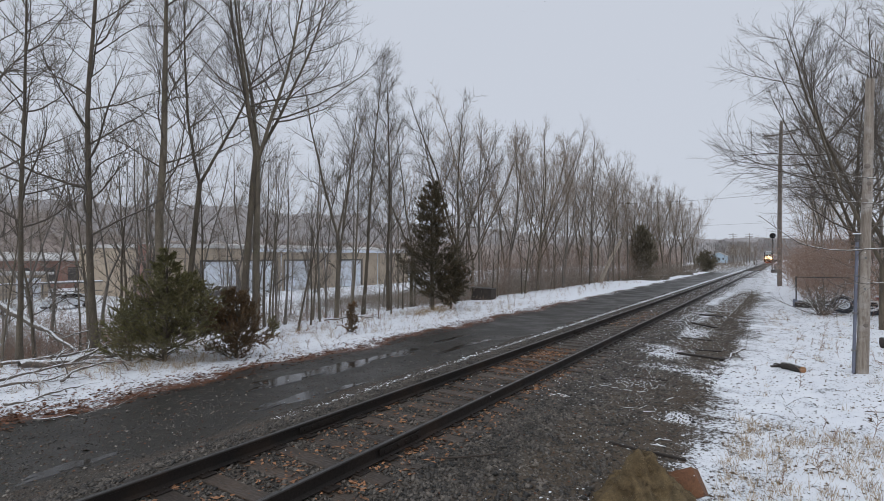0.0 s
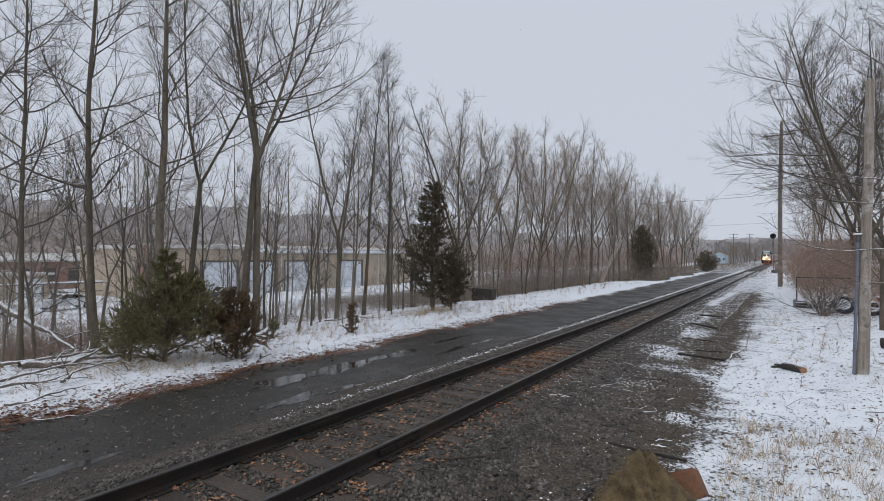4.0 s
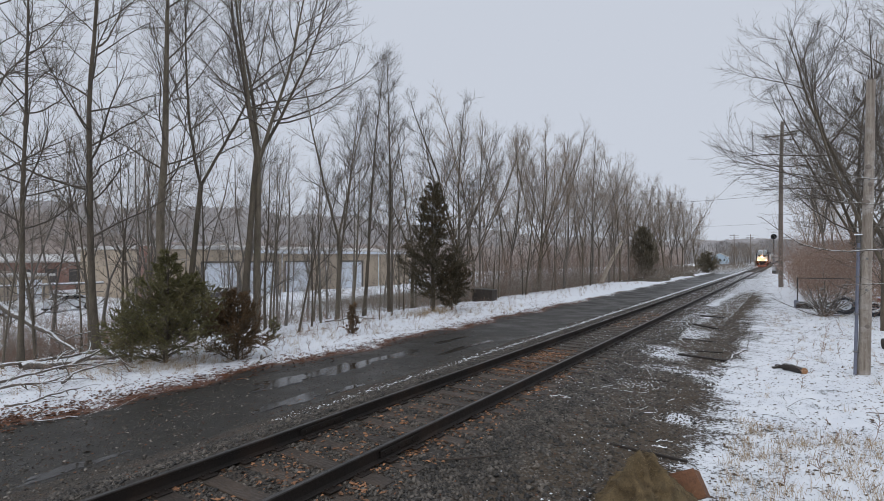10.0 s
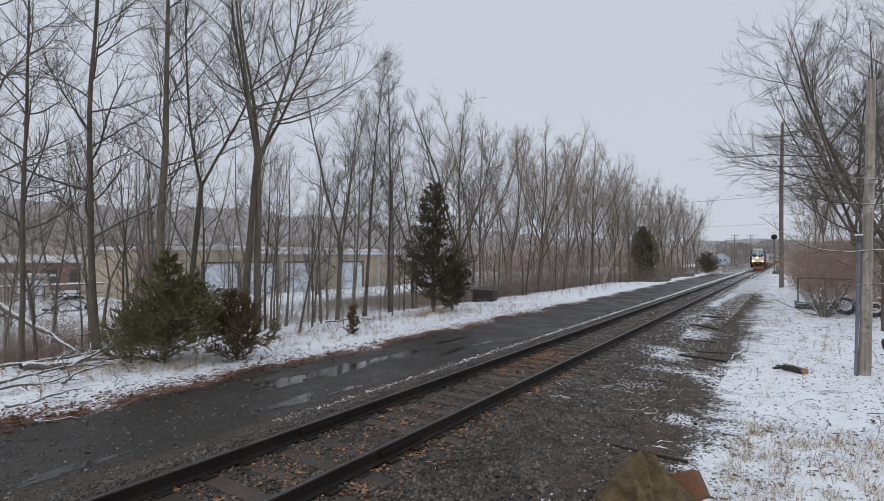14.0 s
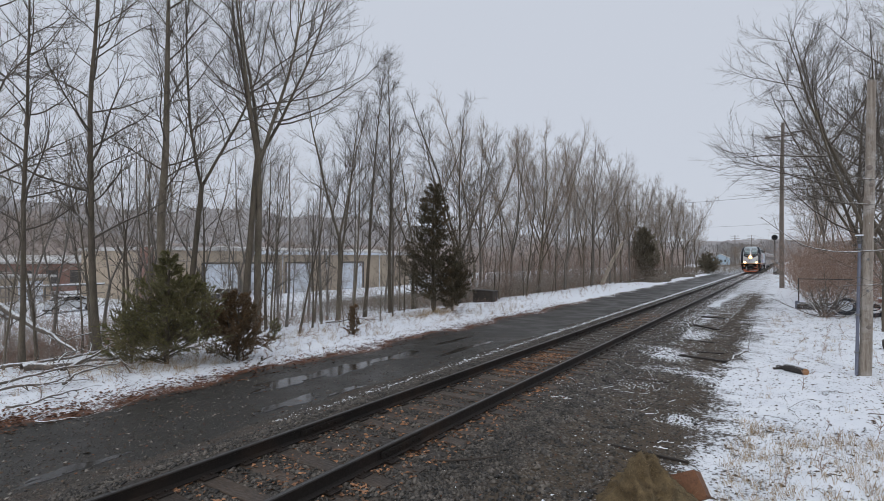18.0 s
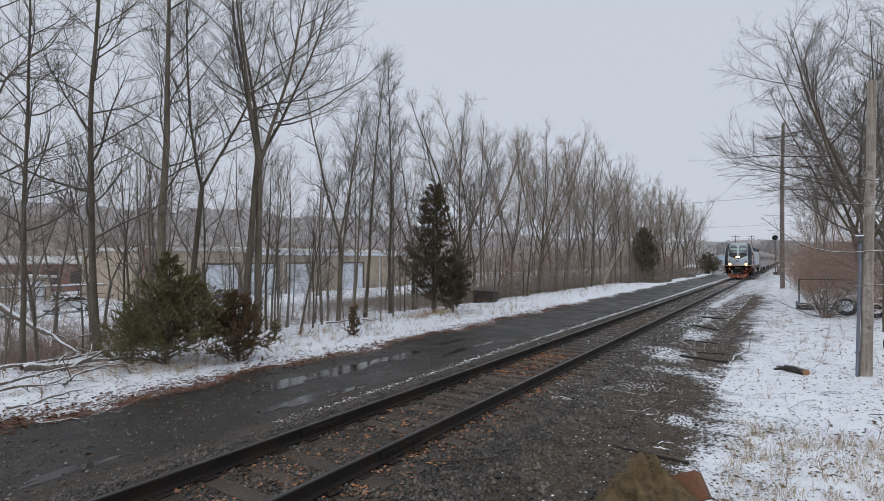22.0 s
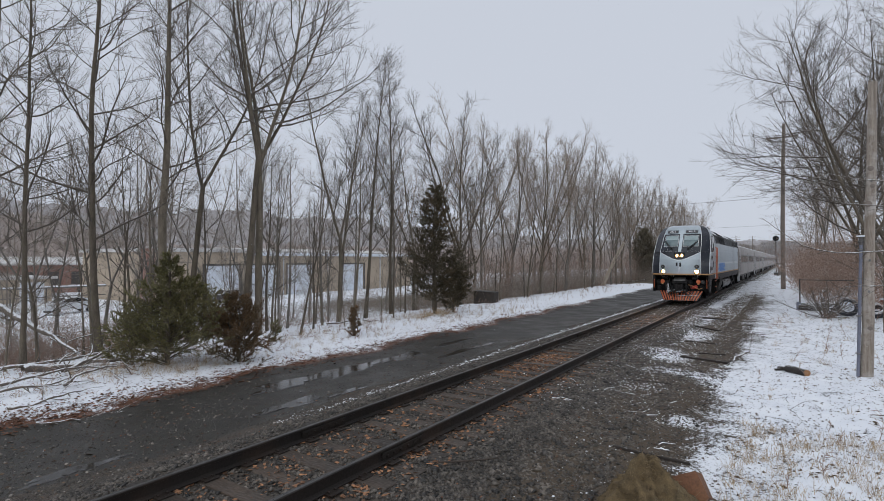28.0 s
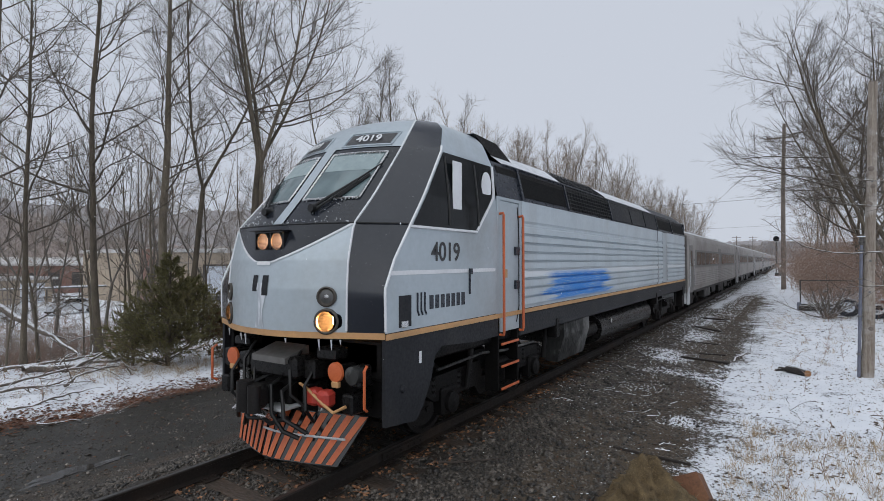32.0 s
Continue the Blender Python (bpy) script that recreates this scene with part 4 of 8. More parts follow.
p, r = spots(46000, -7.2, -3.1, 1.5, 32, 1, 1.9)
off = np.abs((p[:, 1] + 1.75 + 0.27) % 0.54 - 0.27)
p = p[(off > 0.105) | (np.abs(p[:, 0] - TRACK) > 1.33) | (r.uniform(0, 1, len(p)) < 0.06)]
scatter("ballast", "dark crushed stone ballast round the ties", "gravel", p + [0, 0, 0.002], r.gamma(5, 0.0042, len(p)) + 0.005, stone_mat, 2)
p, r = spots(26000, -3.6, -1.2, 3.5, 26, 3, 1.6)
scatter("gravel", "loose dark gravel and mud beside the track", "gravel", p, r.gamma(2.2, 0.0055, len(p)) + 0.005, stone_mat, 4)
p, r = spots(5200, -4.2, -1.9, 4.5, 15, 28, 1.3)
scatter("gravel", "coarse broken stones on the muddy gravel", "gravel", p, r.gamma(4, 0.006, len(p)) + 0.008, stone_mat, 29, flat=0.6)
p, r = spots(12000, -11, -7.2, 2.0, 18, 5, 1.9)
scatter("grit", "loose grit on the wet road", "gravel", p, r.gamma(2.2, 0.0045, len(p)) + 0.003, stone_mat, 6)
p, r = spots(2600, -11.1, -7.3, 2.2, 15, 33, 1.5)
scatter("road_litter", "small wet twigs and bark bits on the road", "litter", p + [0, 0, 0.006], r.gamma(2.0, 0.006, len(p)) + 0.006, litter_mat, 34, "leaf")
p, r = spots(420, -11.0, -7.3, 2.2, 13, 35, 1.3)
scatter("gravel", "pale pebbles strewn on the road", "gravel", p + [0, 0, 0.003], r.gamma(2.0, 0.005, len(p)) + 0.006, pebble_pale, 36)
p, r = spots(3600, -13.0, -10.9, 3, 32, 7, 1.5, (-11.45, 0.36))
scatter("dead_leaves", "rust-brown fallen leaves along the verge", "leaves", p + [0, 0, 0.012], r.uniform(0.025, 0.05, len(p)), leaf_mat, 8, "leaf")
p, r = spots(12000, -17.5, -11.4, 2.5, 34, 9, 1.3)
scatter("dead_leaves", "scattered brown leaves in the snow", "leaves", p + [0, 0, 0.010], r.uniform(0.010, 0.030, len(p)), leaf_mat, 10, "leaf")
p, r = spots(1700, -6.3, -3.7, 2.5, 14, 11, 1.4)
p2, _ = spots(1300, -5.9, -4.9, 10.5, 14.5, 12, 1.0)
p3, _ = spots(420, -5.9, -4.7, 20, 26, 13, 1.0)
p4, _ = spots(420, -4.45, -3.9, 5.5, 12, 27, 1.0, (-4.25, 0.12))
p5, _ = spots(150, -4.62, -4.1, 4.2, 6.6, 37, 1.0)
p = np.concatenate([p, p2, p3, p4, p5])
scatter("dead_leaves", "brown leaves caught between the rails", "leaves", p + [0, 0, 0.02], r.uniform(0.02, 0.05, len(p)), leaf_tan, 14, "leaf")
p, r = spots(900, -11, -1.4, 3, 18, 15, 1.4)
scatter("dead_leaves", "single brown leaves on the gravel", "leaves", p + [0, 0, 0.012], r.uniform(0.015, 0.035, len(p)), leaf_mat, 16, "leaf")
p, r = spots(6000, -7.9, -6.9, 6.0, 130, 17, 1.2, (-7.38, 0.14))
scatter("snow_clods", "row of snow clods on the ballast shoulder", "snow", p + [0, 0, 0.004], (r.gamma(2.0, 0.0055, len(p)) + 0.004) * (0.6 + p[:, 1] / 32), snow_mat, 18, flat=0.5)
p, r = spots(2200, -4.3, -1.0, 4.5, 40, 19, 1.2, (-1.9, 0.55))
scatter("snow_clods", "small clods of snow on the gravel", "snow", p + [0, 0, 0.002], r.gamma(1.6, 0.0048, len(p)) + 0.003, snow_mat, 20, flat=0.45)
for x, y, n, s in ((-3.55, 16.4, 60, 0.2), (-2.6, 11.4, 90, 0.28), (-4.05, 10.6, 14, 0.05)):
    rr = np.random.default_rng(n)
    q = np.stack([rr.normal(x, s, n), rr.normal(y, s * 0.7, n)], -1)
    q = np.concatenate([q, ground_z(q[:, 0], q[:, 1])[:, None]], 1)
    scatter("snow_lump", "lump of broken snow on the gravel", "snow", q + [0, 0, 0.015], rr.uniform(0.008, 0.024, n), snow_mat, n, flat=0.45)
p, r = spots(10500, -4.3, -2.1, 9, 75, 23, 1.05)
scatter("snow_clods", "flecks of snow caught in the ballast", "snow", p + [0, 0, 0.004], (r.gamma(2.0, 0.006, len(p)) + 0.004) * (0.45 + p[:, 1] / 38), snow_mat, 24, flat=0.45)
p, r = spots(7500, -6.5, -3.8, 9, 110, 25, 1.0)
p[:, 2] = np.maximum(p[:, 2], -0.2)
scatter("snow_clods", "flecks of snow between the rails", "snow", p + [0, 0, 0.012], (r.gamma(2.0, 0.0045, len(p)) + 0.003) * (0.5 + p[:, 1] / 38), snow_mat, 26, flat=0.45)
p, r = spots(19000, -1.6, 6, 5, 34, 21, 1.4)
scatter("litter", "dark leaves and bark bits poking out of the snow", "leaves", p + [0, 0, 0.006], 0.006 + r.gamma(2.0, 0.0058, len(p)), litter_mat, 22, "leaf")


def grass(name, label, x0, x1, y0, y1, tufts, seed, tall=0.2):
    rnd = np.random.default_rng(seed)
    stems = []
    for i in range(tufts):
        x, y = rnd.uniform(x0, x1), rnd.uniform(y0, y1)
        for j in range(int(rnd.integers(5, 16))):
            px, py = x + rnd.normal(0, 0.045), y + rnd.normal(0, 0.045)
            stems.append(curve_stem((px, py, gz(px, py) - 0.02), (rnd.normal(0, 0.28), rnd.normal(0, 0.28), 1.0), tall * rnd.uniform(0.4, 1.3), 0.0024, 0.0008, 4, rnd, 0.12, -0.12))
    return tagged(part(name, fast_mesh(name, *tubes(stems, 3)), grass_mat), label, "grass", kind="stuff")


grass("dry_grass", "tufts of straw-coloured dry grass in the snow", -0.7, 2.6, 6.0, 9.8, 460, 1, 0.15)
grass("dry_grass", "tufts of straw-coloured dry grass in the snow", -0.5, 4.0, 11.0, 30.0, 110, 2, 0.16)
grass("dry_grass", "patches of dry grass on the snowy verge", -16.3, -12.0, 4.0, 27.0, 200, 3, 0.28)
grass("dry_grass", "flattened tan grass round the cedars", -14.8, -12.5, 5.4, 9.4, 130, 5, 0.24)
grass("dry_grass", "pale grass clumps under the cedar", -15.6, -14.2, 19.5, 23.0, 90, 4, 0.35)
# ---- the train ----
# Each vehicle's own space: x across, y back along the train, z up from the rail head; the engine's y = 0 is the plane of its lower lamps.
paint_silver = surface("paint_silver", (0.435, 0.49, 0.53), (0.37, 0.42, 0.455), 1.2, 14, 0.40, 0.05, metal=0.32, bump=0.02, depth=0.003, dirt=(0.26, 0.25, 0.24), dirt_amount=0.45)
paint_white = surface("paint_white", (0.72, 0.73, 0.75), (0.6, 0.61, 0.63), 3, 30, 0.45, 0.1, bump=0.04)
paint_dark = surface("paint_dark", (0.022, 0.027, 0.038), (0.015, 0.019, 0.028), 1.5, 20, 0.30, 0.08, bump=0.05, depth=0.003, dirt=(0.04, 0.042, 0.048), dirt_amount=0.3, spec=0.35)
paint_gloss = surface("paint_gloss", (0.020, 0.023, 0.031), (0.014, 0.017, 0.024), 1.5, 20, 0.16, 0.05, bump=0.03, depth=0.002, spec=0.5, flecks=0.006)
paint_flecked = surface("paint_flecked", (0.016, 0.019, 0.026), (0.011, 0.013, 0.018), 1.5, 20, 0.2, 0.06, bump=0.05, depth=0.003, spec=0.35, flecks=0.02)
paint_black = surface("paint_black", (0.004, 0.004, 0.005), (0.007, 0.007, 0.008), 2, 30, 0.12, 0.06, bump=0.05, depth=0.003)
paint_skirt = surface("paint_skirt", (0.027, 0.028, 0.032), (0.015, 0.016, 0.019), 1.6, 25, 0.55, 0.12, bump=0.08, depth=0.004, dirt=(0.06, 0.056, 0.052), dirt_amount=0.4, spec=0.2)
paint_orange = surface("paint_orange", (0.60, 0.14, 0.045), (0.48, 0.10, 0.032), 4, 40, 0.5, 0.12, bump=0.06, dirt=(0.12, 0.06, 0.04), dirt_amount=0.35)
paint_yellow = surface("paint_yellow", (0.56, 0.31, 0.13), (0.44, 0.245, 0.11), 3, 30, 0.5, 0.1, bump=0.05, dirt=(0.2, 0.14, 0.08), dirt_amount=0.4)
paint_red = surface("paint_red", (0.5, 0.05, 0.03), (0.35, 0.035, 0.025), 6, 40, 0.5, 0.1, bump=0.05)
grime = surface("grime", (0.010, 0.009, 0.009), (0.005, 0.005, 0.005), 3, 30, 0.5, 0.2, bump=0.3, depth=0.01, dirt=(0.02, 0.017, 0.015), dirt_amount=0.5, spec=0.12)
grime_salt = surface("grime_salt", (0.06, 0.06, 0.059), (0.012, 0.012, 0.012), 2.2, 18, 0.6, 0.15, bump=0.2, depth=0.01, stretch=(1, 1, 0.3), dirt=(0.34, 0.34, 0.33), dirt_amount=0.7, spec=0.15)
tank_black = surface("tank_black", (0.006, 0.006, 0.006), (0.011, 0.01, 0.01), 2, 25, 0.3, 0.12, bump=0.12, depth=0.006, dirt=(0.03, 0.028, 0.026), dirt_amount=0.4, spec=0.22)
wheel_steel = surface("wheel_steel", (0.022, 0.019, 0.018), (0.012, 0.011, 0.011), 5, 40, 0.5, 0.15, metal=0.5, bump=0.1)
chrome = surface("chrome", (0.6, 0.6, 0.61), (0.5, 0.5, 0.5), 5, 40, 0.25, 0.1, metal=0.9, bump=0.03)
rubber = surface("rubber", (0.007, 0.007, 0.007), (0.011, 0.011, 0.011), 8, 60, 0.4, 0.1, bump=0.05, spec=0.35)
roof_frost = surface("roof_frost", (0.42, 0.44, 0.47), (0.34, 0.35, 0.37), 1.5, 20, 0.6, 0.1, bump=0.05, dirt=(0.22, 0.22, 0.22), dirt_amount=0.4, snow=0.55)
steel_car = surface("steel_car", (0.37, 0.35, 0.335), (0.27, 0.255, 0.245), 0.8, 12, 0.6, 0.1, metal=0.12, bump=0.06, depth=0.003, dirt=(0.19, 0.165, 0.15), dirt_amount=0.7, spec=0.2)
steel_grey = surface("steel_grey", (0.16, 0.155, 0.15), (0.12, 0.115, 0.11), 0.8, 12, 0.5, 0.1, metal=0.2, bump=0.06, depth=0.003, dirt=(0.15, 0.12, 0.1), dirt_amount=0.5)
ice = surface("ice", (0.6, 0.62, 0.64), (0.4, 0.41, 0.42), 4, 30, 0.6, 0.15, bump=0.3)
cab_glass = glass("cab_glass", (0.095, 0.13, 0.138), 0.05)
void_black = surface("void_black", (0.003, 0.003, 0.003), (0.006, 0.006, 0.006), 3, 30, 0.6, 0.1, bump=0.1, spec=0.08)
dark_glass = glass("dark_glass", (0.006, 0.007, 0.008), 0.05, 1.28)
lamp_hot = glow("lamp_hot", (1.0, 0.43, 0.13), 300.0)
lamp_bowl = surface("lamp_bowl", (0.0007, 0.001, 0.0022), (0.0004, 0.0006, 0.0013), 8, 60, 0.6, 0.1, metal=0.0, bump=0.05, depth=0.002, spec=0.04)
lamp_mirror = surface("lamp_mirror", (0.018, 0.024, 0.05), (0.011, 0.015, 0.033), 8, 60, 0.6, 0.1, metal=0.0, bump=0.05, depth=0.002, spec=0.04)
lamp_ring = surface("lamp_ring", (0.10, 0.085, 0.07), (0.05, 0.045, 0.04), 8, 60, 0.45, 0.1, metal=0.5, bump=0.1, depth=0.003)
board_grey = surface("board_grey", (0.055, 0.055, 0.058), (0.035, 0.035, 0.037), 5, 30, 0.5, 0.1, bump=0.05)
blind_pale = surface("blind_pale", (0.30, 0.37, 0.38), (0.22, 0.28, 0.29), 2, 12, 0.5, 0.1, bump=0.05)
lamp_dim = surface("lamp_dim", (0.10, 0.10, 0.10), (0.05, 0.05, 0.05), 6, 30, 0.2, 0.05, bump=0)

# ribbed side with the remains of a blue painted flash
k = Nodes("paint_ribs")
m = k.math("ADD", k.math("MULTIPLY", k.noise(1.2, 5, 0.6), 0.65), k.math("MULTIPLY", k.noise(14, 3, 0.6), 0.35))
col = k.mix(k.ramp(m, 0.33, 0.67), (0.50, 0.56, 0.60), (0.42, 0.47, 0.51))
col = k.mix(k.math("MULTIPLY", k.ramp(k.noise(1.5, 6, 0.7, (1, 1, 0.2)), 0.5, 0.75), 0.4), col, (0.32, 0.31, 0.30))
pos = k.n.new("ShaderNodeSeparateXYZ")
k.l.new(k.coord.outputs["Object"], pos.inputs[0])
fray = k.math("ADD", k.math("MULTIPLY", k.math("SUBTRACT", k.noise(1.0, 2, 0.5, (0, 0.05, 9)), 0.5), 3.2), k.math("MULTIPLY", k.math("SUBTRACT", k.noise(3.0, 4, 0.7, (1, 0.5, 14)), 0.5), 1.2))
along_y = k.math("ADD", pos.outputs[1], fray)
flash = k.math("MULTIPLY", k.ramp(along_y, 4.75, 5.15), k.ramp(along_y, 8.7, 8.2))
flash = k.math("MULTIPLY", flash, k.math("MULTIPLY", k.ramp(pos.outputs[2], 1.66, 1.74), k.ramp(pos.outputs[2], 2.27, 2.18)))
white = k.math("MULTIPLY", k.ramp(pos.outputs[2], 2.15, 2.18), k.ramp(pos.outputs[2], 2.30, 2.27))
col = k.mix(k.math("MULTIPLY", white, 0.65), col, (0.72, 0.74, 0.76))
streak = k.ramp(k.noise(4.0, 4, 0.7, (1, 0.25, 12)), 0.36, 0.5, 0.35, 1.0)
col = k.mix(k.math("MULTIPLY", flash, streak), col, (0.012, 0.20, 0.60))
paint_ribs = k.done(col, k.ramp(m, 0.3, 0.7, 0.36, 0.5), 0.2, k.bump(m, 0.05, 0.003))

# the front: for each height, where the middle of the face stands, its half width and set-back, and the body's half width and corner
FZ = [1.50, 2.12, 2.45, 2.86, 3.23, 3.87, 4.25, 4.39, 4.46]
FY0 = [-0.26, -0.25, -0.20, -0.02, 0.31, 0.83, 1.20, 1.41, 1.68]
FW = [1.08, 1.08, 1.07, 1.06, 1.05, 1.00, 0.92, 0.84, 0.72]
FYF = [0.06, 0.07, 0.10, 0.20, 0.56, 1.12, 1.48, 1.66, 1.86]
BW = [1.49, 1.49, 1.49, 1.49, 1.475, 1.40, 1.22, 1.04, 0.82]
BY = [0.24, 0.22, 0.38, 0.68, 0.97, 1.46, 1.76, 1.90, 2.02]


def fz(tab, z):
    return float(np.interp(z, FZ, tab))


def face(x, z, off=0.0):
    """A point of the engine's front at x and height z, off metres in front of it."""
    w, b, a = fz(FW, z), fz(BW, z), abs(x)
    if a <= w:
        y = fz(FY0, z) + (fz(FYF, z) - fz(FY0, z)) * (a / w) ** 2
    else:
        y = fz(FYF, z) + (fz(BY, z) - fz(FYF, z)) * min(1.0, (a - w) / max(b - w, 1e-3))
    return (x, y - off, z + off * 0.25)


def lin(a, b, n):
    return [a + (b - a) * i / (n - 1) for i in range(n)]


def face_patch(x_of, zs, n=9, off=0.006, hole=None):
    """A patch on the front: x_of(z) gives its two edges at each height; hole(x, z) is true where it is cut away."""
    b = Build()
    b.sheet(lambda z, u: face(x_of(z)[0] + (x_of(z)[1] - x_of(z)[0]) * u, z, off), zs, lin(0, 1, n))
    if hole:
        mid = lambda f, i: sum(b.v[j][i] for j in f) / len(f)
        b.f = [f for f in b.f if not hole(mid(f, 0), mid(f, 2))]
    return b


def lamp_hole(x, z):
    """Where the lamps are let into the nose."""
    return math.hypot(abs(x) - 0.877, z - 1.765) < 0.118 or (abs(x) < 0.245 and 2.572 < z < 2.77)


def words(text, size, material, parent, m, name="number"):
    """Raised lettering."""
    cu = bpy.data.curves.new(name, "FONT")
    cu.body, cu.size, cu.extrude, cu.align_x, cu.align_y, cu.offset = text, size, 0.003, "CENTER", "CENTER", size * 0.012
    ob = bpy.data.objects.new(name, cu)
    me = bpy.data.meshes.new_from_object(ob)
    bpy.data.objects.remove(ob)
    me.materials.append(material)
    o = part(name, me, None, parent)
    o.matrix_basis = m
    return o


engine = thing("locomotive", "silver and dark grey diesel passenger locomotive with lit headlamps", "locomotive")
HOOD0, HOOD1 = 2.88, 19.9

# front face
nose_z = lin(1.64, 2.86, 64)
part("nose", face_patch(lambda z: (-fz(FW, z), fz(FW, z)), nose_z, 97, 0.0, lamp_hole), paint_silver, engine, "silver painted nose panel", True)


def mask_edge(z):
    t = max(0.0, (z - 2.43) / 0.43)
    return 0.10 + 0.92 * t ** 0.78


part("nose_mask", face_patch(lambda z: (-mask_edge(z), mask_edge(z)), lin(2.43, 2.86, 32), 49, 0.008, lamp_hole), paint_flecked, engine, "black V-shaped mask under the windscreens", True)
for s in (-1, 1):
    part("mask_edging", face_patch(lambda z: (s * mask_edge(z), s * (mask_edge(z) + 0.05 + 0.03 * (2.9 - z))), lin(2.42, 2.86, 14), 3, 0.010), paint_white, engine, "white edging of the mask", True)
part("mask_edging", face_patch(lambda z: (-0.12, 0.12), lin(2.39, 2.432, 3), 7, 0.010), paint_white, engine, "white edging of the mask", True)
screen_z = lin(2.875, 4.0, 15)
part("screen_surround", face_patch(lambda z: (-fz(FW, z), fz(FW, z)), screen_z, 17, 0.0), paint_flecked, engine, "black surround of the windscreens", True)
part("brow", face_patch(lambda z: (-fz(FW, z) - 0.012, fz(FW, z) + 0.012), lin(3.93, 4.46, 12), 17, 0.010), paint_silver, engine, "silver brow above the windscreens", True)
part("centre_strip", face_patch(lambda z: (-0.085, 0.085), lin(2.88, 3.96, 12), 5, 0.012), paint_silver, engine, "silver strip between the windscreens", True)
b = Build().tube([face(x, 2.868, 0.012) for x in lin(-1.48, 1.48, 25)], 0.010, 6)
part("nose_seam", b, rubber, engine, smooth=True)
for s in (-1, 1):
    x0, x1 = (0.15, 0.86)
    pane = part("windscreen", face_patch(lambda z: (s * x0, s * (x1 + 0.04 * (3.9 - z))), lin(3.20, 3.83, 8), 8, 0.010), cab_glass, engine, "grey-green windscreen pane", True)
    blind = part("sun_blind", face_patch(lambda z: (s * (x0 + 0.02), s * (x1 - 0.01)), lin(3.58, 3.81, 3), 6, 0.013), blind_pale, pane, "pulled-down pale sun blind")
    b = Build()
    for za, zb in ((3.185, 3.20), (3.83, 3.85)):
        b.tube([face(s * x, (za + zb) / 2, 0.014) for x in lin(x0 - 0.02, x1 + 0.03, 7)], 0.014, 6)
    for xa in (x0 - 0.015, x1 + 0.02):
        b.tube([face(s * (xa + (0.04 * (3.9 - z) if xa > 0.5 else 0)), z, 0.014) for z in lin(3.19, 3.84, 5)], 0.014, 6)
    part("windscreen_frame", b, chrome, engine, "thin metal windscreen frame", True)
    b = Build()
    p0, p1 = face(s * 0.42, 3.07, 0.05), face(s * 0.78, 3.42, 0.06)
    b.rod(p0, p1, 0.020, 0.014, n=6)
    b.rod(face(s * 0.60, 3.22, 0.05), face(s * 0.92, 3.66, 0.03), 0.016, 0.009, n=6)
    b.rod(face(s * 0.66, 3.20, 0.04), face(s * 0.86, 3.50, 0.03), 0.022, n=5)
    b.rod(face(s * 0.50, 3.05, 0.05), face(s * 0.80, 3.40, 0.06), 0.013, n=6)
    b.lathe([(-0.05, 0.05), (0.03, 0.055), (0.05, 0.075), (0.06, 0.0)], "y", face(s * 0.43, 3.06, 0.03), 10)
    part("wiper", b, rubber, engine, "black windscreen wiper")
    # number board
    board = part("number_board", face_patch(lambda z: (s * 0.20, s * 0.82), lin(3.985, 4.145, 4), 7, 0.016), board_grey, engine, "dark number board above the windscreen")
    b = Build()
    for z in (3.96, 4.17):
        b.tube([face(s * x, z, 0.018) for x in lin(0.17, 0.85, 6)], 0.012, 5)
    for x in (0.17, 0.85):
        b.tube([face(s * x, z, 0.018) for z in lin(3.96, 4.17, 4)], 0.012, 5)
    part("board_frame", b, paint_silver, board)
    p = face(s * 0.51, 4.064, 0.034)
    words("4019", 0.185, paint_white, board, Matrix.Translation(p) @ Euler((radians(47), 0, s * radians(16))).to_matrix().to_4x4())
    # dark swept corner with white pinstripes
    zs = lin(1.64, 4.46, 40)
    part("corner_fairing", face_patch(lambda z: (s * (fz(FW, z) + 0.001), s * fz(BW, z)), zs, 6, 0.0), paint_gloss, engine, "glossy dark grey swept corner panel", True)
    b = Build().tube([face(s * fz(FW, z), z, 0.006) for z in lin(1.66, 4.40, 30)], 0.013, 5)
    part("pinstripe", b, paint_white, engine, "white pinstripe", True)
    b = Build().tube([(s * (fz(BW, z) + 0.002), fz(BY, z) + 0.004, z) for z in lin(1.66, 3.95, 30)], 0.017, 5)
    part("pinstripe", b, paint_white, engine, "white pinstripe", True)
    # lamps
    lamp = part("headlamp", Build().lathe([(0.05, 0.112), (-0.004, 0.112), (-0.022, 0.118), (-0.026, 0.13), (-0.018, 0.145), (0.03, 0.15)], "y", (0, 0, 0), 28, False), lamp_ring, engine, "round recessed lamp housing", True)
    lamp.matrix_basis = Matrix.Translation(face(s * 0.877, 1.765, 0.0)) @ Matrix.Rotation(s * radians(25), 4, "Z")
    toe = Matrix.Rotation(s * radians(-18), 4, "Z")
    o = part("reflector", Build().lathe([(0.06, 0.17), (0.02, 0.113), (-0.012, 0.111), (0.06, 0.108), (0.14, 0.104), (0.22, 0.098), (0.23, 0.0)], "y", (0, 0, 0), 24, False), lamp_bowl, lamp, "amber-lit reflector bowl", True)
    o.matrix_basis = toe
    o = part("lens", Build().lathe([(0.20, 0.0), (0.203, 0.06), (0.211, 0.092), (0.221, 0.092), (0.222, 0.0)], "y", (0, 0, 0), 20), lamp_hot, lamp, "glowing warm headlamp bulb", True)
    o.matrix_basis = toe
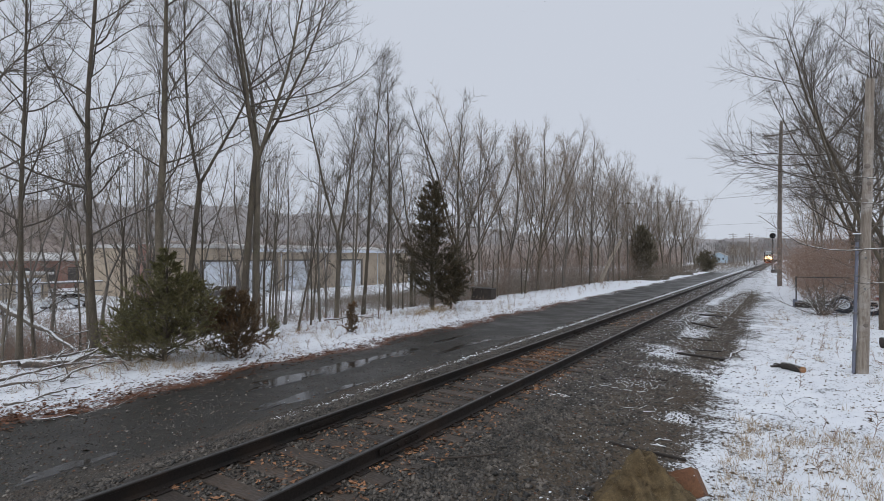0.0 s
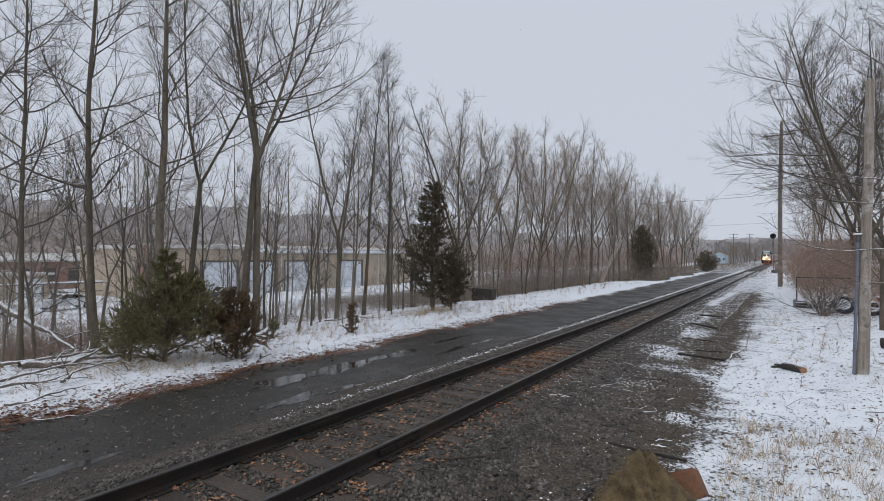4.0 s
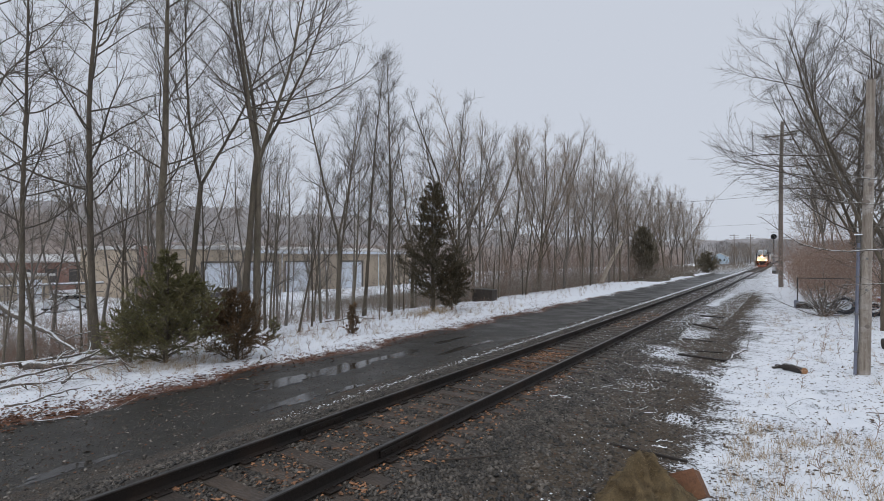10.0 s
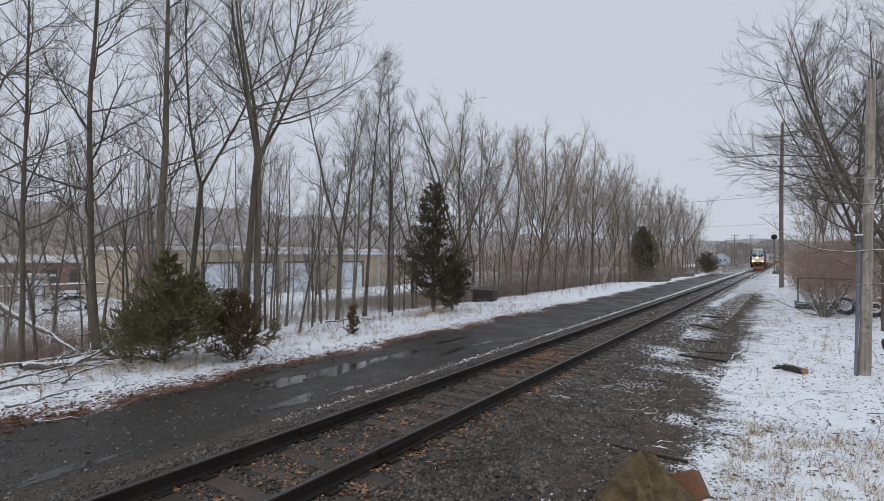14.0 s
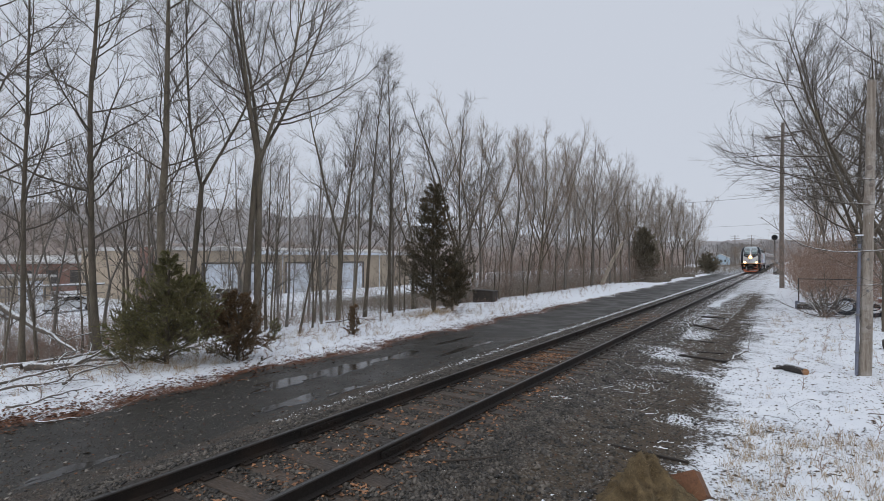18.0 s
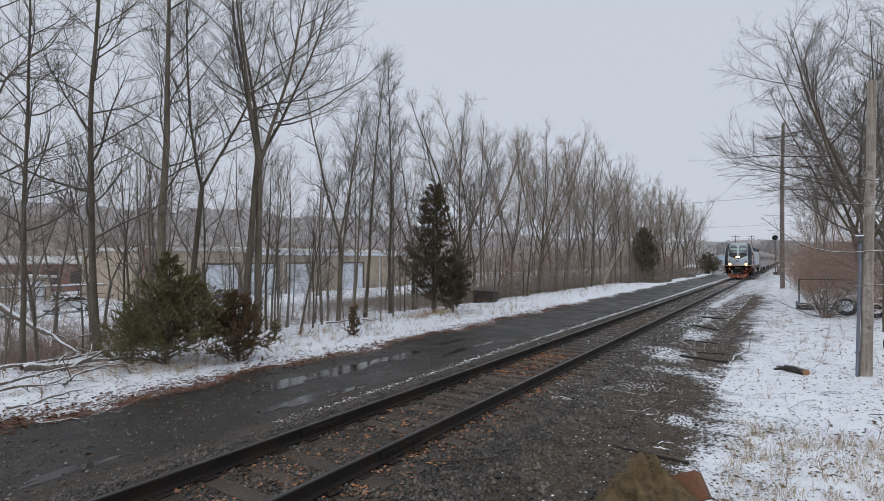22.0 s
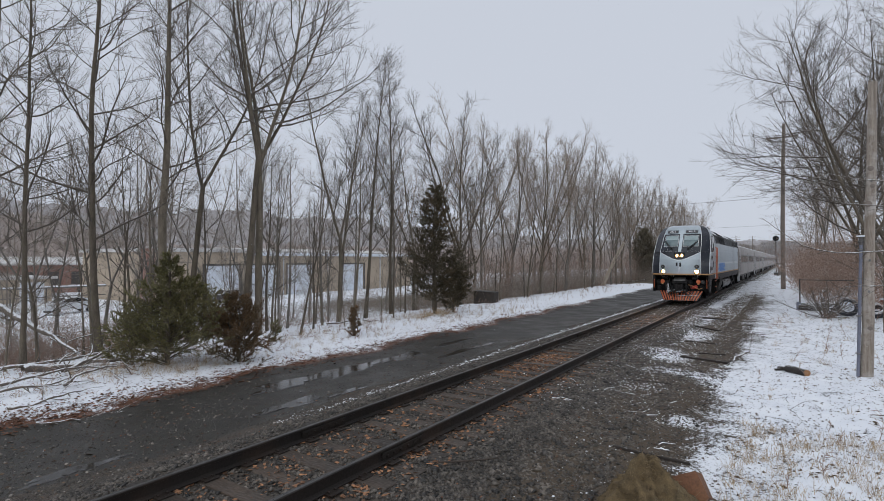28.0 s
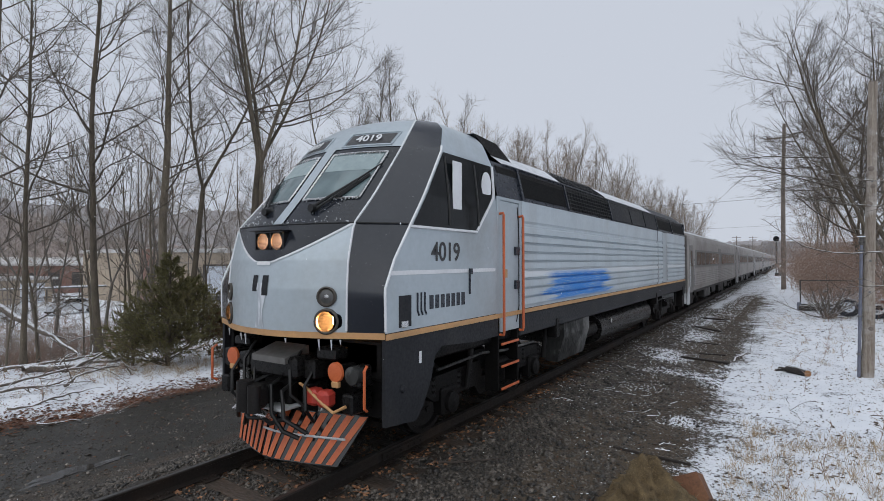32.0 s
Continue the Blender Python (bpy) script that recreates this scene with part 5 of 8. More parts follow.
    mark = part("marker_lamp", Build().lathe([(0.06, 0.112), (-0.022, 0.115), (-0.03, 0.1), (-0.012, 0.088), (-0.006, 0.06)], "y", (0, 0, 0), 24), lamp_ring, engine, "round unlit marker lamp", True)
    mark.matrix_basis = Matrix.Translation(face(s * 0.877, 2.04, 0.0)) @ Matrix.Rotation(s * radians(25), 4, "Z")
    part("lens", Build().lathe([(-0.020, 0.0), (-0.018, 0.04), (-0.008, 0.085), (0.0, 0.085)], "y", (0, 0, 0), 20), lamp_dim, mark, "unlit grey lens", True)
    part("bulb", Build().lathe([(-0.026, 0.0), (-0.024, 0.022), (-0.016, 0.03), (-0.006, 0.03)], "y", (0, 0, 0), 12), chrome, mark, "", True)
# the upper pair in its black box
box = part("lamp_box", Build().box(-0.262, 0.262, -0.15, 0.10, 2.77, 2.79, 0.004).box(-0.262, 0.262, -0.14, 0.10, 2.552, 2.572, 0.004).box(-0.265, -0.245, -0.14, 0.10, 2.575, 2.768, 0.004).box(0.245, 0.265, -0.14, 0.10, 2.575, 2.768, 0.004).box(-0.012, 0.012, -0.12, 0.10, 2.575, 2.768, 0.004).box(-0.245, 0.245, 0.08, 0.1, 2.575, 2.768, 0.004), paint_black, engine, "black box round the upper headlamps")
part("visor", Build().box(-0.285, 0.285, -0.21, 0.02, 2.791, 2.803, 0.004), paint_black, box)
for s in (-1, 1):
    c = (s * 0.128, 0.0, 2.672)
    lamp = part("headlamp", Build().lathe([(-0.10, 0.094), (-0.128, 0.097), (-0.133, 0.108), (-0.122, 0.114), (-0.10, 0.114)], "y", c, 24, False), lamp_ring, engine, "upper headlamp of a pair", True)
    part("reflector", Build().lathe([(-0.118, 0.094), (-0.06, 0.085), (-0.02, 0.066), (0.0, 0.04), (0.005, 0.0)], "y", c, 24, False), lamp_mirror, lamp, "amber-lit upper reflector bowl", True)
    part("lens", Build().lathe([(-0.03, 0.0), (-0.026, 0.03), (-0.012, 0.048), (-0.004, 0.048), (-0.003, 0.0)], "y", c, 18), lamp_hot, lamp, "glowing warm headlamp bulb", True)
# crumbs of ice on the windscreen frames, the seam and the wipers
ri = np.random.default_rng(31)
crumbs = Build()
for i in range(300):
    if i < 110:
        x, z = ri.choice((-1, 1)) * ri.uniform(0.14, 0.9), 3.19 + ri.normal(0, 0.012)
    elif i < 180:
        x, z = ri.choice((-1, 1)) * ri.uniform(0.14, 0.9), 3.82 - abs(ri.normal(0, 0.03))
    elif i < 260:
        x, z = ri.uniform(-1.0, 1.0), 2.885 + abs(ri.normal(0, 0.03))
    else:
        x, z = ri.choice((-1, 1)) * ri.uniform(0.4, 0.75), ri.uniform(2.95, 3.2)
    q, a = face(x, z, 0.016), ri.uniform(0.002, 0.0075)
    crumbs.box(q[0] - a, q[0] + a, q[1] - a * 0.7, q[1] + a * 0.7, q[2] - a, q[2] + a * ri.uniform(0.6, 1.6), a * 0.4)
part("ice_crumbs", crumbs, ice, engine, "crumbs of ice on the front")
# icicles under the front stripe
for x in (-0.95, -0.42, -0.30, 0.40, 0.80, 0.93, 1.02):
    q = face(x, 1.56, 0.004)
    part("icicle", Build().rod((q[0], q[1], 1.565), (q[0] + 0.01, q[1], 1.565 - ri.uniform(0.05, 0.14)), 0.012, 0.003, 6), ice, engine, "small icicle")
# faded emblem and a pale run of scraped paint
for x, w in ((-0.16, 0.09), (0.02, 0.10)):
    part("faded_emblem", face_patch(lambda z: (x, x + w), lin(2.03 + abs(x) * 0.3, 2.27, 4), 3, 0.006), paint_skirt, engine, "worn dark emblem bar")
k = Nodes("scrape")
scrape = k.done(k.mix(k.ramp(k.noise(4, 5, 0.7, (3, 1, 0.4)), 0.45, 0.6), (0.36, 0.39, 0.43), (0.62, 0.65, 0.69)), 0.6)
part("paint_scrape", face_patch(lambda z: (-0.07 - 0.03 * math.sin(z * 9), 0.06 + 0.025 * math.sin(z * 13)), lin(1.66, 2.18, 9), 4, 0.005), scrape, engine, "pale scraped run of paint")

# cab sides
for s in (-1, 1):
    zs = lin(1.64, 4.46, 36)
    b = Build().sheet(lambda z, u: (s * fz(BW, z), fz(BY, z) + (2.86 - fz(BY, z)) * u, z), zs, lin(0, 1, 7))
    part("cab_side", b, paint_silver, engine, "silver cab side", True)
    # dark side window with its slanting front edge
    zw = lin(2.86, 3.86, 11)
    wf = lambda z: fz(BY, z) + 0.05
    wr = lambda z: float(np.interp(z, [2.86, 3.40, 3.86], [2.20, 2.76, 2.80]))
    win = part("side_window", Build().sheet(lambda z, u: (s * (fz(BW, z) + 0.006), wf(z) + (wr(z) - wf(z)) * u, z), zw, lin(0, 1, 6)), dark_glass, engine, "dark cab side window", True)
    b = Build().tube([(s * (fz(BW, z) + 0.008), wr(z) + 0.03, z) for z in zw] , 0.022, 5)
    b.tube([(s * (fz(BW, 2.84) + 0.008), y, 2.84) for y in lin(fz(BY, 2.84), 2.22, 4)], 0.022, 5)
    part("pinstripe", b, paint_white, engine, "white pinstripe under the side window", True)
    part("window_shade", Build().box(s * (fz(BW, 3.3) + 0.006), s * (fz(BW, 3.3) + 0.02), 1.62, 1.84, 3.12, 3.76, 0.006), paint_white, win, "pale folded shade in the side window")
    for y in (1.52, 2.28):
        part("window_post", Build().tube([(s * (fz(BW, z) + 0.010), y, z) for z in lin(2.9, 3.8, 6)], 0.014, 5), rubber, win)
    disc = Build().lathe([(0, 0.14), (0.012, 0.14), (0.014, 0.0)], "x", (0, 0, 0), 24)
    o = part("round_port", disc, paint_white, win, "round pale disc in the rear of the side window")
    o.matrix_basis = Matrix.Translation((s * (fz(BW, 3.5) + 0.004), 2.58, 3.53)) @ Matrix.Diagonal((s, 1, 1.5, 1))
    part("white_band", Build().box(s * 1.489, s * 1.494, 0.33, 2.78, 2.275, 2.325, 0.001), paint_white, engine, "white band along the cab side")
    words("4019", 0.335, paint_black, engine, Matrix.Translation((s * 1.494, 1.44, 2.54)) @ Euler((radians(90), 0, s * radians(90))).to_matrix().to_4x4())
    # plain bars stand for the operator's name
    y = 0.82
    b = Build()
    for q in (0.0, 0.075, 0.15):
        b.tube([(s * 1.493, y + q * s if s < 0 else y + q, 2.06), (s * 1.493, y + q, 1.85), (s * 1.493, y + q + 0.03, 1.79)], 0.014, 5)
    part("emblem", b, paint_dark, engine, "dark emblem of parallel bars")
    for i, h in enumerate((0.17, 0.17, 0.17, 0.17, 0.17, 0.17, 0.17)):
        yy = 1.07 + i * 0.124
        part("letter_bar", Build().box(s * 1.489, s * 1.494, yy, yy + 0.085, 1.845, 1.845 + h, 0.001), paint_dark, engine, "dark lettering bar")
    part("step_recess", Build().box(s * 1.485, s * 1.496, 0.47, 0.70, 1.68, 2.04, 0.003), paint_skirt, engine, "recessed foot niche")
    part("niche_catch", Build().box(s * 1.49, s * 1.515, 0.50, 0.62, 1.68, 1.75, 0.01), chrome, engine)
    b = Build()
    b.rod((s * 1.50, 2.02, 1.98), (s * 1.50, 2.02, 2.28), 0.016, n=6)
    b.box(s * 1.49, s * 1.53, 2.0, 2.06, 2.25, 2.33, 0.006)
    part("grab_hook", b, paint_dark, engine)
# cab roof
b = Build().sheet(lambda u, v: (u * 0.822, face(u * 0.82, 4.46)[1] - 0.012 + (3.0 - face(u * 0.82, 4.46)[1]) * v, 4.463 + 0.03 * (1 - u * u) * min(1.0, v * 3)), lin(-1, 1, 13), lin(0, 1, 6))
part("cab_roof", b, roof_frost, engine, "silver cab roof dusted with snow", True)
b = Build().box(-1.0, 1.0, 2.95, 4.1, 4.1, 4.40, 0.08)
part("roof_unit", b, paint_black, engine, "black roof unit behind the cab")
for s in (-1, 1):
    part("roof_fin", Build().extrude([(2.75, 4.40), (3.5, 4.06), (4.3, 4.03), (3.5, 4.37)], s * 1.02, s * 1.14, axis="x"), paint_black, engine, "black slanting roof fin")

# hood: lower ribbed side, dark upper band, roof
RIB = [(1.478, 1.64)]
for i in range(9):
    z = 1.70 + i * 0.148
    RIB += [(1.462, z), (1.508, z + 0.008), (1.500, z + 0.105), (1.466, z + 0.128)]
RIB += [(1.466, 3.06), (1.49, 3.10), (1.49, 3.42)]
for s in (-1, 1):
    for y0, y1 in ((3.72, 14.35), (14.42, 15.2), (15.95, 19.82)):
        part("ribbed_side", Build().extrude([(s * x, z) for x, z in RIB], y0, y1, closed=False), paint_ribs, engine, "silver ribbed hood side with a faded blue flash" if y0 < 4 else "silver ribbed hood side", False)
    part("hood_door", Build().box(s * 1.46, s * 1.494, 15.22, 15.93, 1.66, 3.40, 0.012), paint_silver, engine, "narrow silver hood door")
    part("side_strip", Build().box(s * 1.43, s * 1.458, 3.66, 19.84, 1.62, 3.42, 0.004), paint_dark, engine)
    # cab door with hinges and orange handrails
    door = part("cab_door", Build().box(s * 1.45, s * 1.480, 2.96, 3.62, 1.34, 3.36, 0.015), paint_silver, engine, "silver cab door")
    for z in (1.98, 2.52):
        part("door_latch", Build().box(s * 1.478, s * 1.52, 3.44, 3.58, z, z + 0.14, 0.008), paint_dark, door, "dark door latch")
    part("warning_plate", Build().box(s * 1.478, s * 1.486, 3.06, 3.20, 2.17, 2.30, 0.002), paint_yellow, door, "small yellow warning plate")
    b = Build().tube([(s * 1.484, 3.56, 3.3), (s * 1.49, 3.60, 3.0), (s * 1.49, 3.60, 1.7), (s * 1.484, 3.52, 1.45)], 0.008, 5)
    part("door_cable", b, rubber, door)
    part("door_frame", Build().box(s * 1.46, s * 1.489, 2.86, 2.955, 1.62, 3.42, 0.004).box(s * 1.46, s * 1.489, 3.625, 3.72, 1.62, 3.42, 0.004).box(s * 1.46, s * 1.489, 2.955, 3.625, 3.365, 3.42, 0.004), paint_silver, engine)
    for y in (2.93, 3.62):
        b = Build().tube([(s * 1.485, y, 3.15), (s * 1.55, y, 3.16), (s * 1.56, y, 3.12), (s * 1.56, y, 1.36), (s * 1.55, y, 1.31), (s * 1.485, y, 1.31)], 0.021, 8)
        part("handrail", b, paint_orange, engine, "orange cab handrail", True)
    # dark upper band with its openings
    band = lambda z: 1.49 - 0.13 * (z - 3.42) / 0.55
    part("upper_band", Build().sheet(lambda z, y: (s * band(z), y, z), lin(3.42, 3.97, 3), [2.86, 8, 14, 19.9]), paint_dark, engine, "dark sloping upper band of the hood")
    for y0, y1, mat_, words_ in ((3.80, 5.85, void_black, "long black hood opening"), (14.55, 17.0, void_black, "black louvred opening"), (17.1, 19.6, void_black, "black louvred opening")):
        part("hood_opening", Build().sheet(lambda z, y: (s * (band(z) + 0.008), y, z), lin(3.49, 3.91, 3), [y0, y1]), mat_, engine, words_)
    for y0, y1 in ((9.05, 10.9), (11.0, 12.6), (12.7, 14.35)):
        part("equipment_cover", Build().sheet(lambda z, y: (s * (band(z) + 0.02), y, z), lin(3.45, 3.95, 3), [y0, y1]), paint_skirt, engine, "grey equipment cover", thick=0.02)
    grille = part("radiator_grille", Build().sheet(lambda z, y: (s * (band(z) + 0.006), y, z), lin(3.46, 3.96, 3), [6.0, 8.95]), void_black, engine, "black radiator grille")
    b = Build()
    for i in range(17):
        y = 6.08 + i * 0.175
        b.rod((s * (band(3.46) + 0.014), y, 3.46), (s * (band(3.95) + 0.014), y, 3.95), 0.012, n=4)
    for z in lin(3.52, 3.92, 6):
        b.rod((s * (band(z) + 0.016), 6.0, z), (s * (band(z) + 0.016), 8.95, z), 0.010, n=4)
    part("grille_mesh", b, paint_skirt, grille)
    for y in (3.76, 5.93, 9.0, 14.45, 17.05, 19.7):
        part("band_post", Build().extrude([(s * (band(3.43) + 0.001), 3.43), (s * (band(3.43) + 0.03), 3.43), (s * (band(3.96) + 0.03), 3.96), (s * (band(3.96) + 0.001), 3.96)], y - 0.035, y + 0.035), paint_dark, engine)
    # roof slopes
    for y0, y1, mat_ in ((3.3, 5.95, roof_frost), (5.95, 9.0, paint_black), (9.0, 14.4, roof_frost), (14.4, 19.9, paint_skirt)):
        part("roof_slope", Build().sheet(lambda u, y: (s * (1.36 - 0.42 * u), y, 3.97 + 0.34 * u - 0.02 * u * u), lin(0, 1, 5), [y0, y1]), mat_, engine, "sloping roof panel", True)
    for i in range(16):
        y = 6.1 + i * 0.18
        part("roof_slat", Build().extrude([(s * 1.35, 3.99), (s * 0.96, 4.295), (s * 0.94, 4.32), (s * 1.35, 4.02)], y, y + 0.03), paint_skirt, engine)
    part("drip_rail", Build().box(s * 1.34, s * 1.385, 3.3, 19.9, 3.955, 3.985, 0.006), paint_dark, engine)
    # stripe, frame and skirts
    part("yellow_stripe", Build().box(s * 1.487, s * 1.497, 0.24, 19.85, 1.565, 1.632, 0.002), paint_yellow, engine, "yellow stripe along the sill")
    part("side_sill", Build().box(s * 1.35, s * 1.482, 3.66, 19.85, 1.20, 1.566, 0.02), paint_skirt, engine, "dark grey frame sill")
    part("front_skirt", Build().extrude([(0.24, 1.566), (2.88, 1.566), (2.88, 1.30), (2.2, 1.30), (1.35, 1.36), (1.20, 1.26), (1.12, 1.0), (0.95, 0.70), (0.80, 0.56), (0.24, 0.62)], s * 1.44, s * 1.484, axis="x"), paint_skirt, engine, "dark grey front skirt")
    part("skirt_tag", Build().box(s * 1.483, s * 1.489, 0.86, 0.91, 1.22, 1.36, 0.002), paint_white, engine, "small white tag")
    part("skirt_bolt", Build().lathe([(0, 0.05), (s * 0.03, 0.04), (s * 0.035, 0)], "x", (s * 1.482, 0.55, 0.98), 10), paint_skirt, engine)
    # ladder under the door
    for z in (0.46, 0.80, 1.14):
        st_ = part("step", Build().box(s * 1.24, s * 1.475, 2.98, 3.58, z, z + 0.03, 0.006), grime, engine, "dark step tread")
        part("step_edge", Build().box(s * 1.475, s * 1.50, 2.98, 3.58, z - 0.004, z + 0.034, 0.006), paint_orange, st_, "orange step edge")
    for y in (2.93, 3.60):
        part("step_frame", Build().box(s * 1.22, s * 1.46, y, y + 0.03, 0.44, 1.32, 0.005), grime, engine)
part("hood_roof", Build().sheet(lambda u, y: (u * 0.95, y, 4.285 + 0.06 * (1 - u * u)), lin(-1, 1, 7), [3.3, 8, 14, 19.9]), roof_frost, engine, "flat roof top with thin snow", True)
for y0, y1, h in ((9.4, 11.0, 0.14), (11.4, 12.6, 0.18), (15.2, 16.4, 0.12), (17.2, 18.6, 0.12)):
    part("roof_hatch", Build().box(-0.55, 0.55, y0, y1, 4.3, 4.32 + h, 0.05), paint_skirt, engine, "low roof hatch")
part("front_band", face_patch(lambda z: (-fz(BW, z), fz(BW, z)), [1.575, 1.61, 1.645], 25, 0.008), paint_yellow, engine, "yellow stripe round the front", True)
part("hood_end", Build().box(-1.47, 1.47, 19.78, 19.86, 1.25, 3.95, 0.03), paint_dark, engine)
part("floor_frame", Build().box(-1.34, 1.34, 0.3, 19.8, 1.16, 1.52, 0.03), grime, engine, "dark underframe")
part("core", Build().box(-1.40, 1.40, 2.95, 19.7, 1.5, 3.95, 0.05), grime, engine)

# under the nose: beam, coupler, hoses, plough
part("end_beam", Build().box(-1.40, 1.40, 0.30, 0.50, 1.08, 1.55, 0.03), grime, engine, "black end beam")
part("lower_beam", Build().box(-1.36, 1.36, 0.42, 0.55, 0.62, 1.10, 0.03), grime, engine)
coupler = part("coupler", Build().box(-0.13, 0.13, -0.25, 0.5, 0.78, 1.0, 0.03).box(-0.24, 0.24, -0.02, 0.12, 0.72, 1.08, 0.03), grime, engine, "black knuckle coupler")
part("knuckle", Build().lathe([(-0.17, 0.0), (-0.17, 0.1), (0.17, 0.1), (0.17, 0.0)], "z", (-0.12, -0.36, 0.88), 14).lathe([(-0.15, 0.0), (-0.15, 0.075), (0.15, 0.075), (0.15, 0.0)], "z", (0.12, -0.42, 0.88), 12).box(-0.2, 0.14, -0.40, -0.22, 0.75, 1.02, 0.04), wheel_steel, coupler, "steel coupler knuckle", True)
part("draft_box", Build().box(-0.42, 0.42, -0.10, 0.36, 1.06, 1.32, 0.04), tank_black, engine, "black draft gear box with wet gloss")
part("draft_lid", Build().extrude([(-0.14, 1.31), (0.22, 1.42), (0.22, 1.30), (-0.14, 1.24)], -0.30, 0.30, axis="x"), steel_grey, engine, "grey metal cover plate")
part("air_tank", Build().lathe([(-0.28, 0.0), (-0.26, 0.09), (0.26, 0.09), (0.28, 0.0)], "z", (-0.62, 0.02, 0.80), 16), chrome, engine, "dull metal cylinder", True)
for x, z, w in ((-0.72, 1.16, 0.16), (0.52, 1.18, 0.18), (-0.45, 0.86, 0.14), (0.45, 0.90, 0.12), (1.12, 0.86, 0.16), (-1.1, 0.82, 0.16)):
    part("junction_box", Build().box(x - w / 2, x + w / 2, 0.02, 0.36, z - 0.11, z + 0.11, 0.02), tank_black, engine, "black junction box")
for x in (-0.92, 0.95):
    disc = part("orange_cover", Build().lathe([(0.0, 0.115), (-0.03, 0.11), (-0.045, 0.0)], "y", (x, 0.04, 1.20), 14), paint_orange, engine, "round orange connector cover", True)
    part("cover_bracket", Build().box(x - 0.05, x + 0.05, 0.03, 0.34, 1.13, 1.27, 0.01), grime, engine)
    part("cover_tab", Build().box(x - 0.05, x + 0.05, 0.0, 0.06, 1.03, 1.1, 0.01), paint_yellow, disc)
    part("socket", Build().lathe([(0.1, 0.10), (-0.02, 0.10), (-0.03, 0.0)], "y", (x + 0.22, 0.06, 1.18), 14).rod((x + 0.22, 0.14, 1.18), (x + 0.22, 0.34, 1.18), 0.07, n=10), grime_salt, engine, smooth=True)
for x in (0.64, 0.82):
    part("hose_head", Build().box(x - 0.09, x + 0.09, -0.08, 0.1, 0.80, 0.99, 0.04), paint_red, engine, "red brake hose head")
part("uncoupling_bar", Build().tube([(0.42, -0.02, 1.02), (0.6, -0.06, 0.98), (0.85, -0.08, 0.86), (1.0, -0.06, 0.78), (1.15, -0.02, 0.86)], 0.018, 7), paint_yellow, engine, "orange bent uncoupling bar", True)
for s in (-1, 1):
    part("corner_grab", Build().tube([(s * 1.36, 0.08, 1.30), (s * 1.38, 0.02, 1.26), (s * 1.38, 0.02, 0.86), (s * 1.36, 0.08, 0.82)], 0.017, 7), paint_orange, engine, "orange corner grab iron", True)
    for pts in (((0.10, 0.10, 1.10), (0.16, -0.22, 1.0), (0.22, -0.26, 0.7), (0.34, -0.2, 0.5), (0.5, -0.1, 0.42)), ((0.30, 0.10, 1.06), (0.32, -0.2, 0.95), (0.42, -0.25, 0.66), (0.62, -0.1, 0.5)), ((-0.2, 0.1, 0.74), (-0.02, -0.2, 0.6), (0.2, -0.26, 0.58), (0.4, -0.18, 0.66))):
        part("hose", Build().tube([(s * x, y, z) for x, y, z in pts], 0.026, 8), rubber, engine, "black brake hose", True)


# more gear behind the coupler
for x, z, w, h, d in ((-0.25, 1.20, 0.22, 0.2, 0.02), (0.2, 0.66, 0.3, 0.16, 0.1), (-0.3, 0.66, 0.26, 0.16, 0.12), (0.75, 1.38, 0.3, 0.14, 0.05), (-0.8, 1.40, 0.3, 0.12, 0.05), (1.15, 1.15, 0.18, 0.24, 0.1), (-1.15, 1.15, 0.18, 0.24, 0.1)):
    part("bracket", Build().box(x - w / 2, x + w / 2, d, d + 0.25, z - h / 2, z + h / 2, 0.025), tank_black, engine, "wet black bracket")
for x in (-0.8, -0.55, -0.35, 0.3, 0.55):
    z0 = 1.12 + 0.1 * math.sin(x * 9)
    part("cable", Build().tube([(x, 0.1, z0 + 0.2), (x + 0.04, -0.1, z0), (x + 0.1, -0.14, z0 - 0.25), (x + 0.2 * math.sin(x * 5), 0.0, z0 - 0.42)], 0.02, 7), rubber, engine, "looped black cable", True)
part("air_valve", Build().lathe([(-0.12, 0.0), (-0.12, 0.05), (0.0, 0.06), (0.12, 0.05), (0.12, 0.0)], "x", (-0.05, -0.18, 0.62), 12), chrome, engine, "small metal air valve", True)
part("cover_plate", Build().extrude([(-0.2, 0.62), (0.0, 0.72), (0.02, 0.68), (-0.18, 0.58)], -0.62, -0.38, axis="x"), chrome, engine, "bright bent cover plate")
part("drawbar_shelf", Build().box(-0.3, 0.3, -0.2, 0.2, 0.70, 0.74, 0.01), ice, engine, "frosted shelf under the coupler")


def plough(u, t, off=0.0):
    """u across from -1 to 1, t from the foot to the top."""
    hw = 0.90 + 0.24 * t
    a = abs(u)
    y = -0.14 + 0.22 * t + (0.24 + 0.04 * t) * max(0.0, (a - 0.12) / 0.88) ** 1.1 - off
    return (u * hw, y, 0.12 + 0.54 * t + off * 0.3)


pilot = part("pilot", Build().sheet(lambda u, t: plough(u, t), lin(-1, 1, 21), lin(0, 1, 5)), paint_black, engine, "black and orange striped snow plough", thick=0.02)
for i in range(-7, 7):
    u0 = i * 0.143 + 0.025
    sl = 0.075 if u0 >= -0.02 else -0.03
    b = Build().sheet(lambda w, t: plough(max(-1, min(1, u0 + 0.082 * w + sl * (t - 0.5))), t, 0.008), [0, 1], lin(0.02, 0.98, 4))
    part("stripe", b, paint_orange, pilot, "orange diagonal stripe")
part("plough_bar", Build().tube([plough(u, 0.52, 0.03) for u in lin(-0.2, 0.92, 6)], 0.014, 6), ice, pilot, "frosted metal bar")


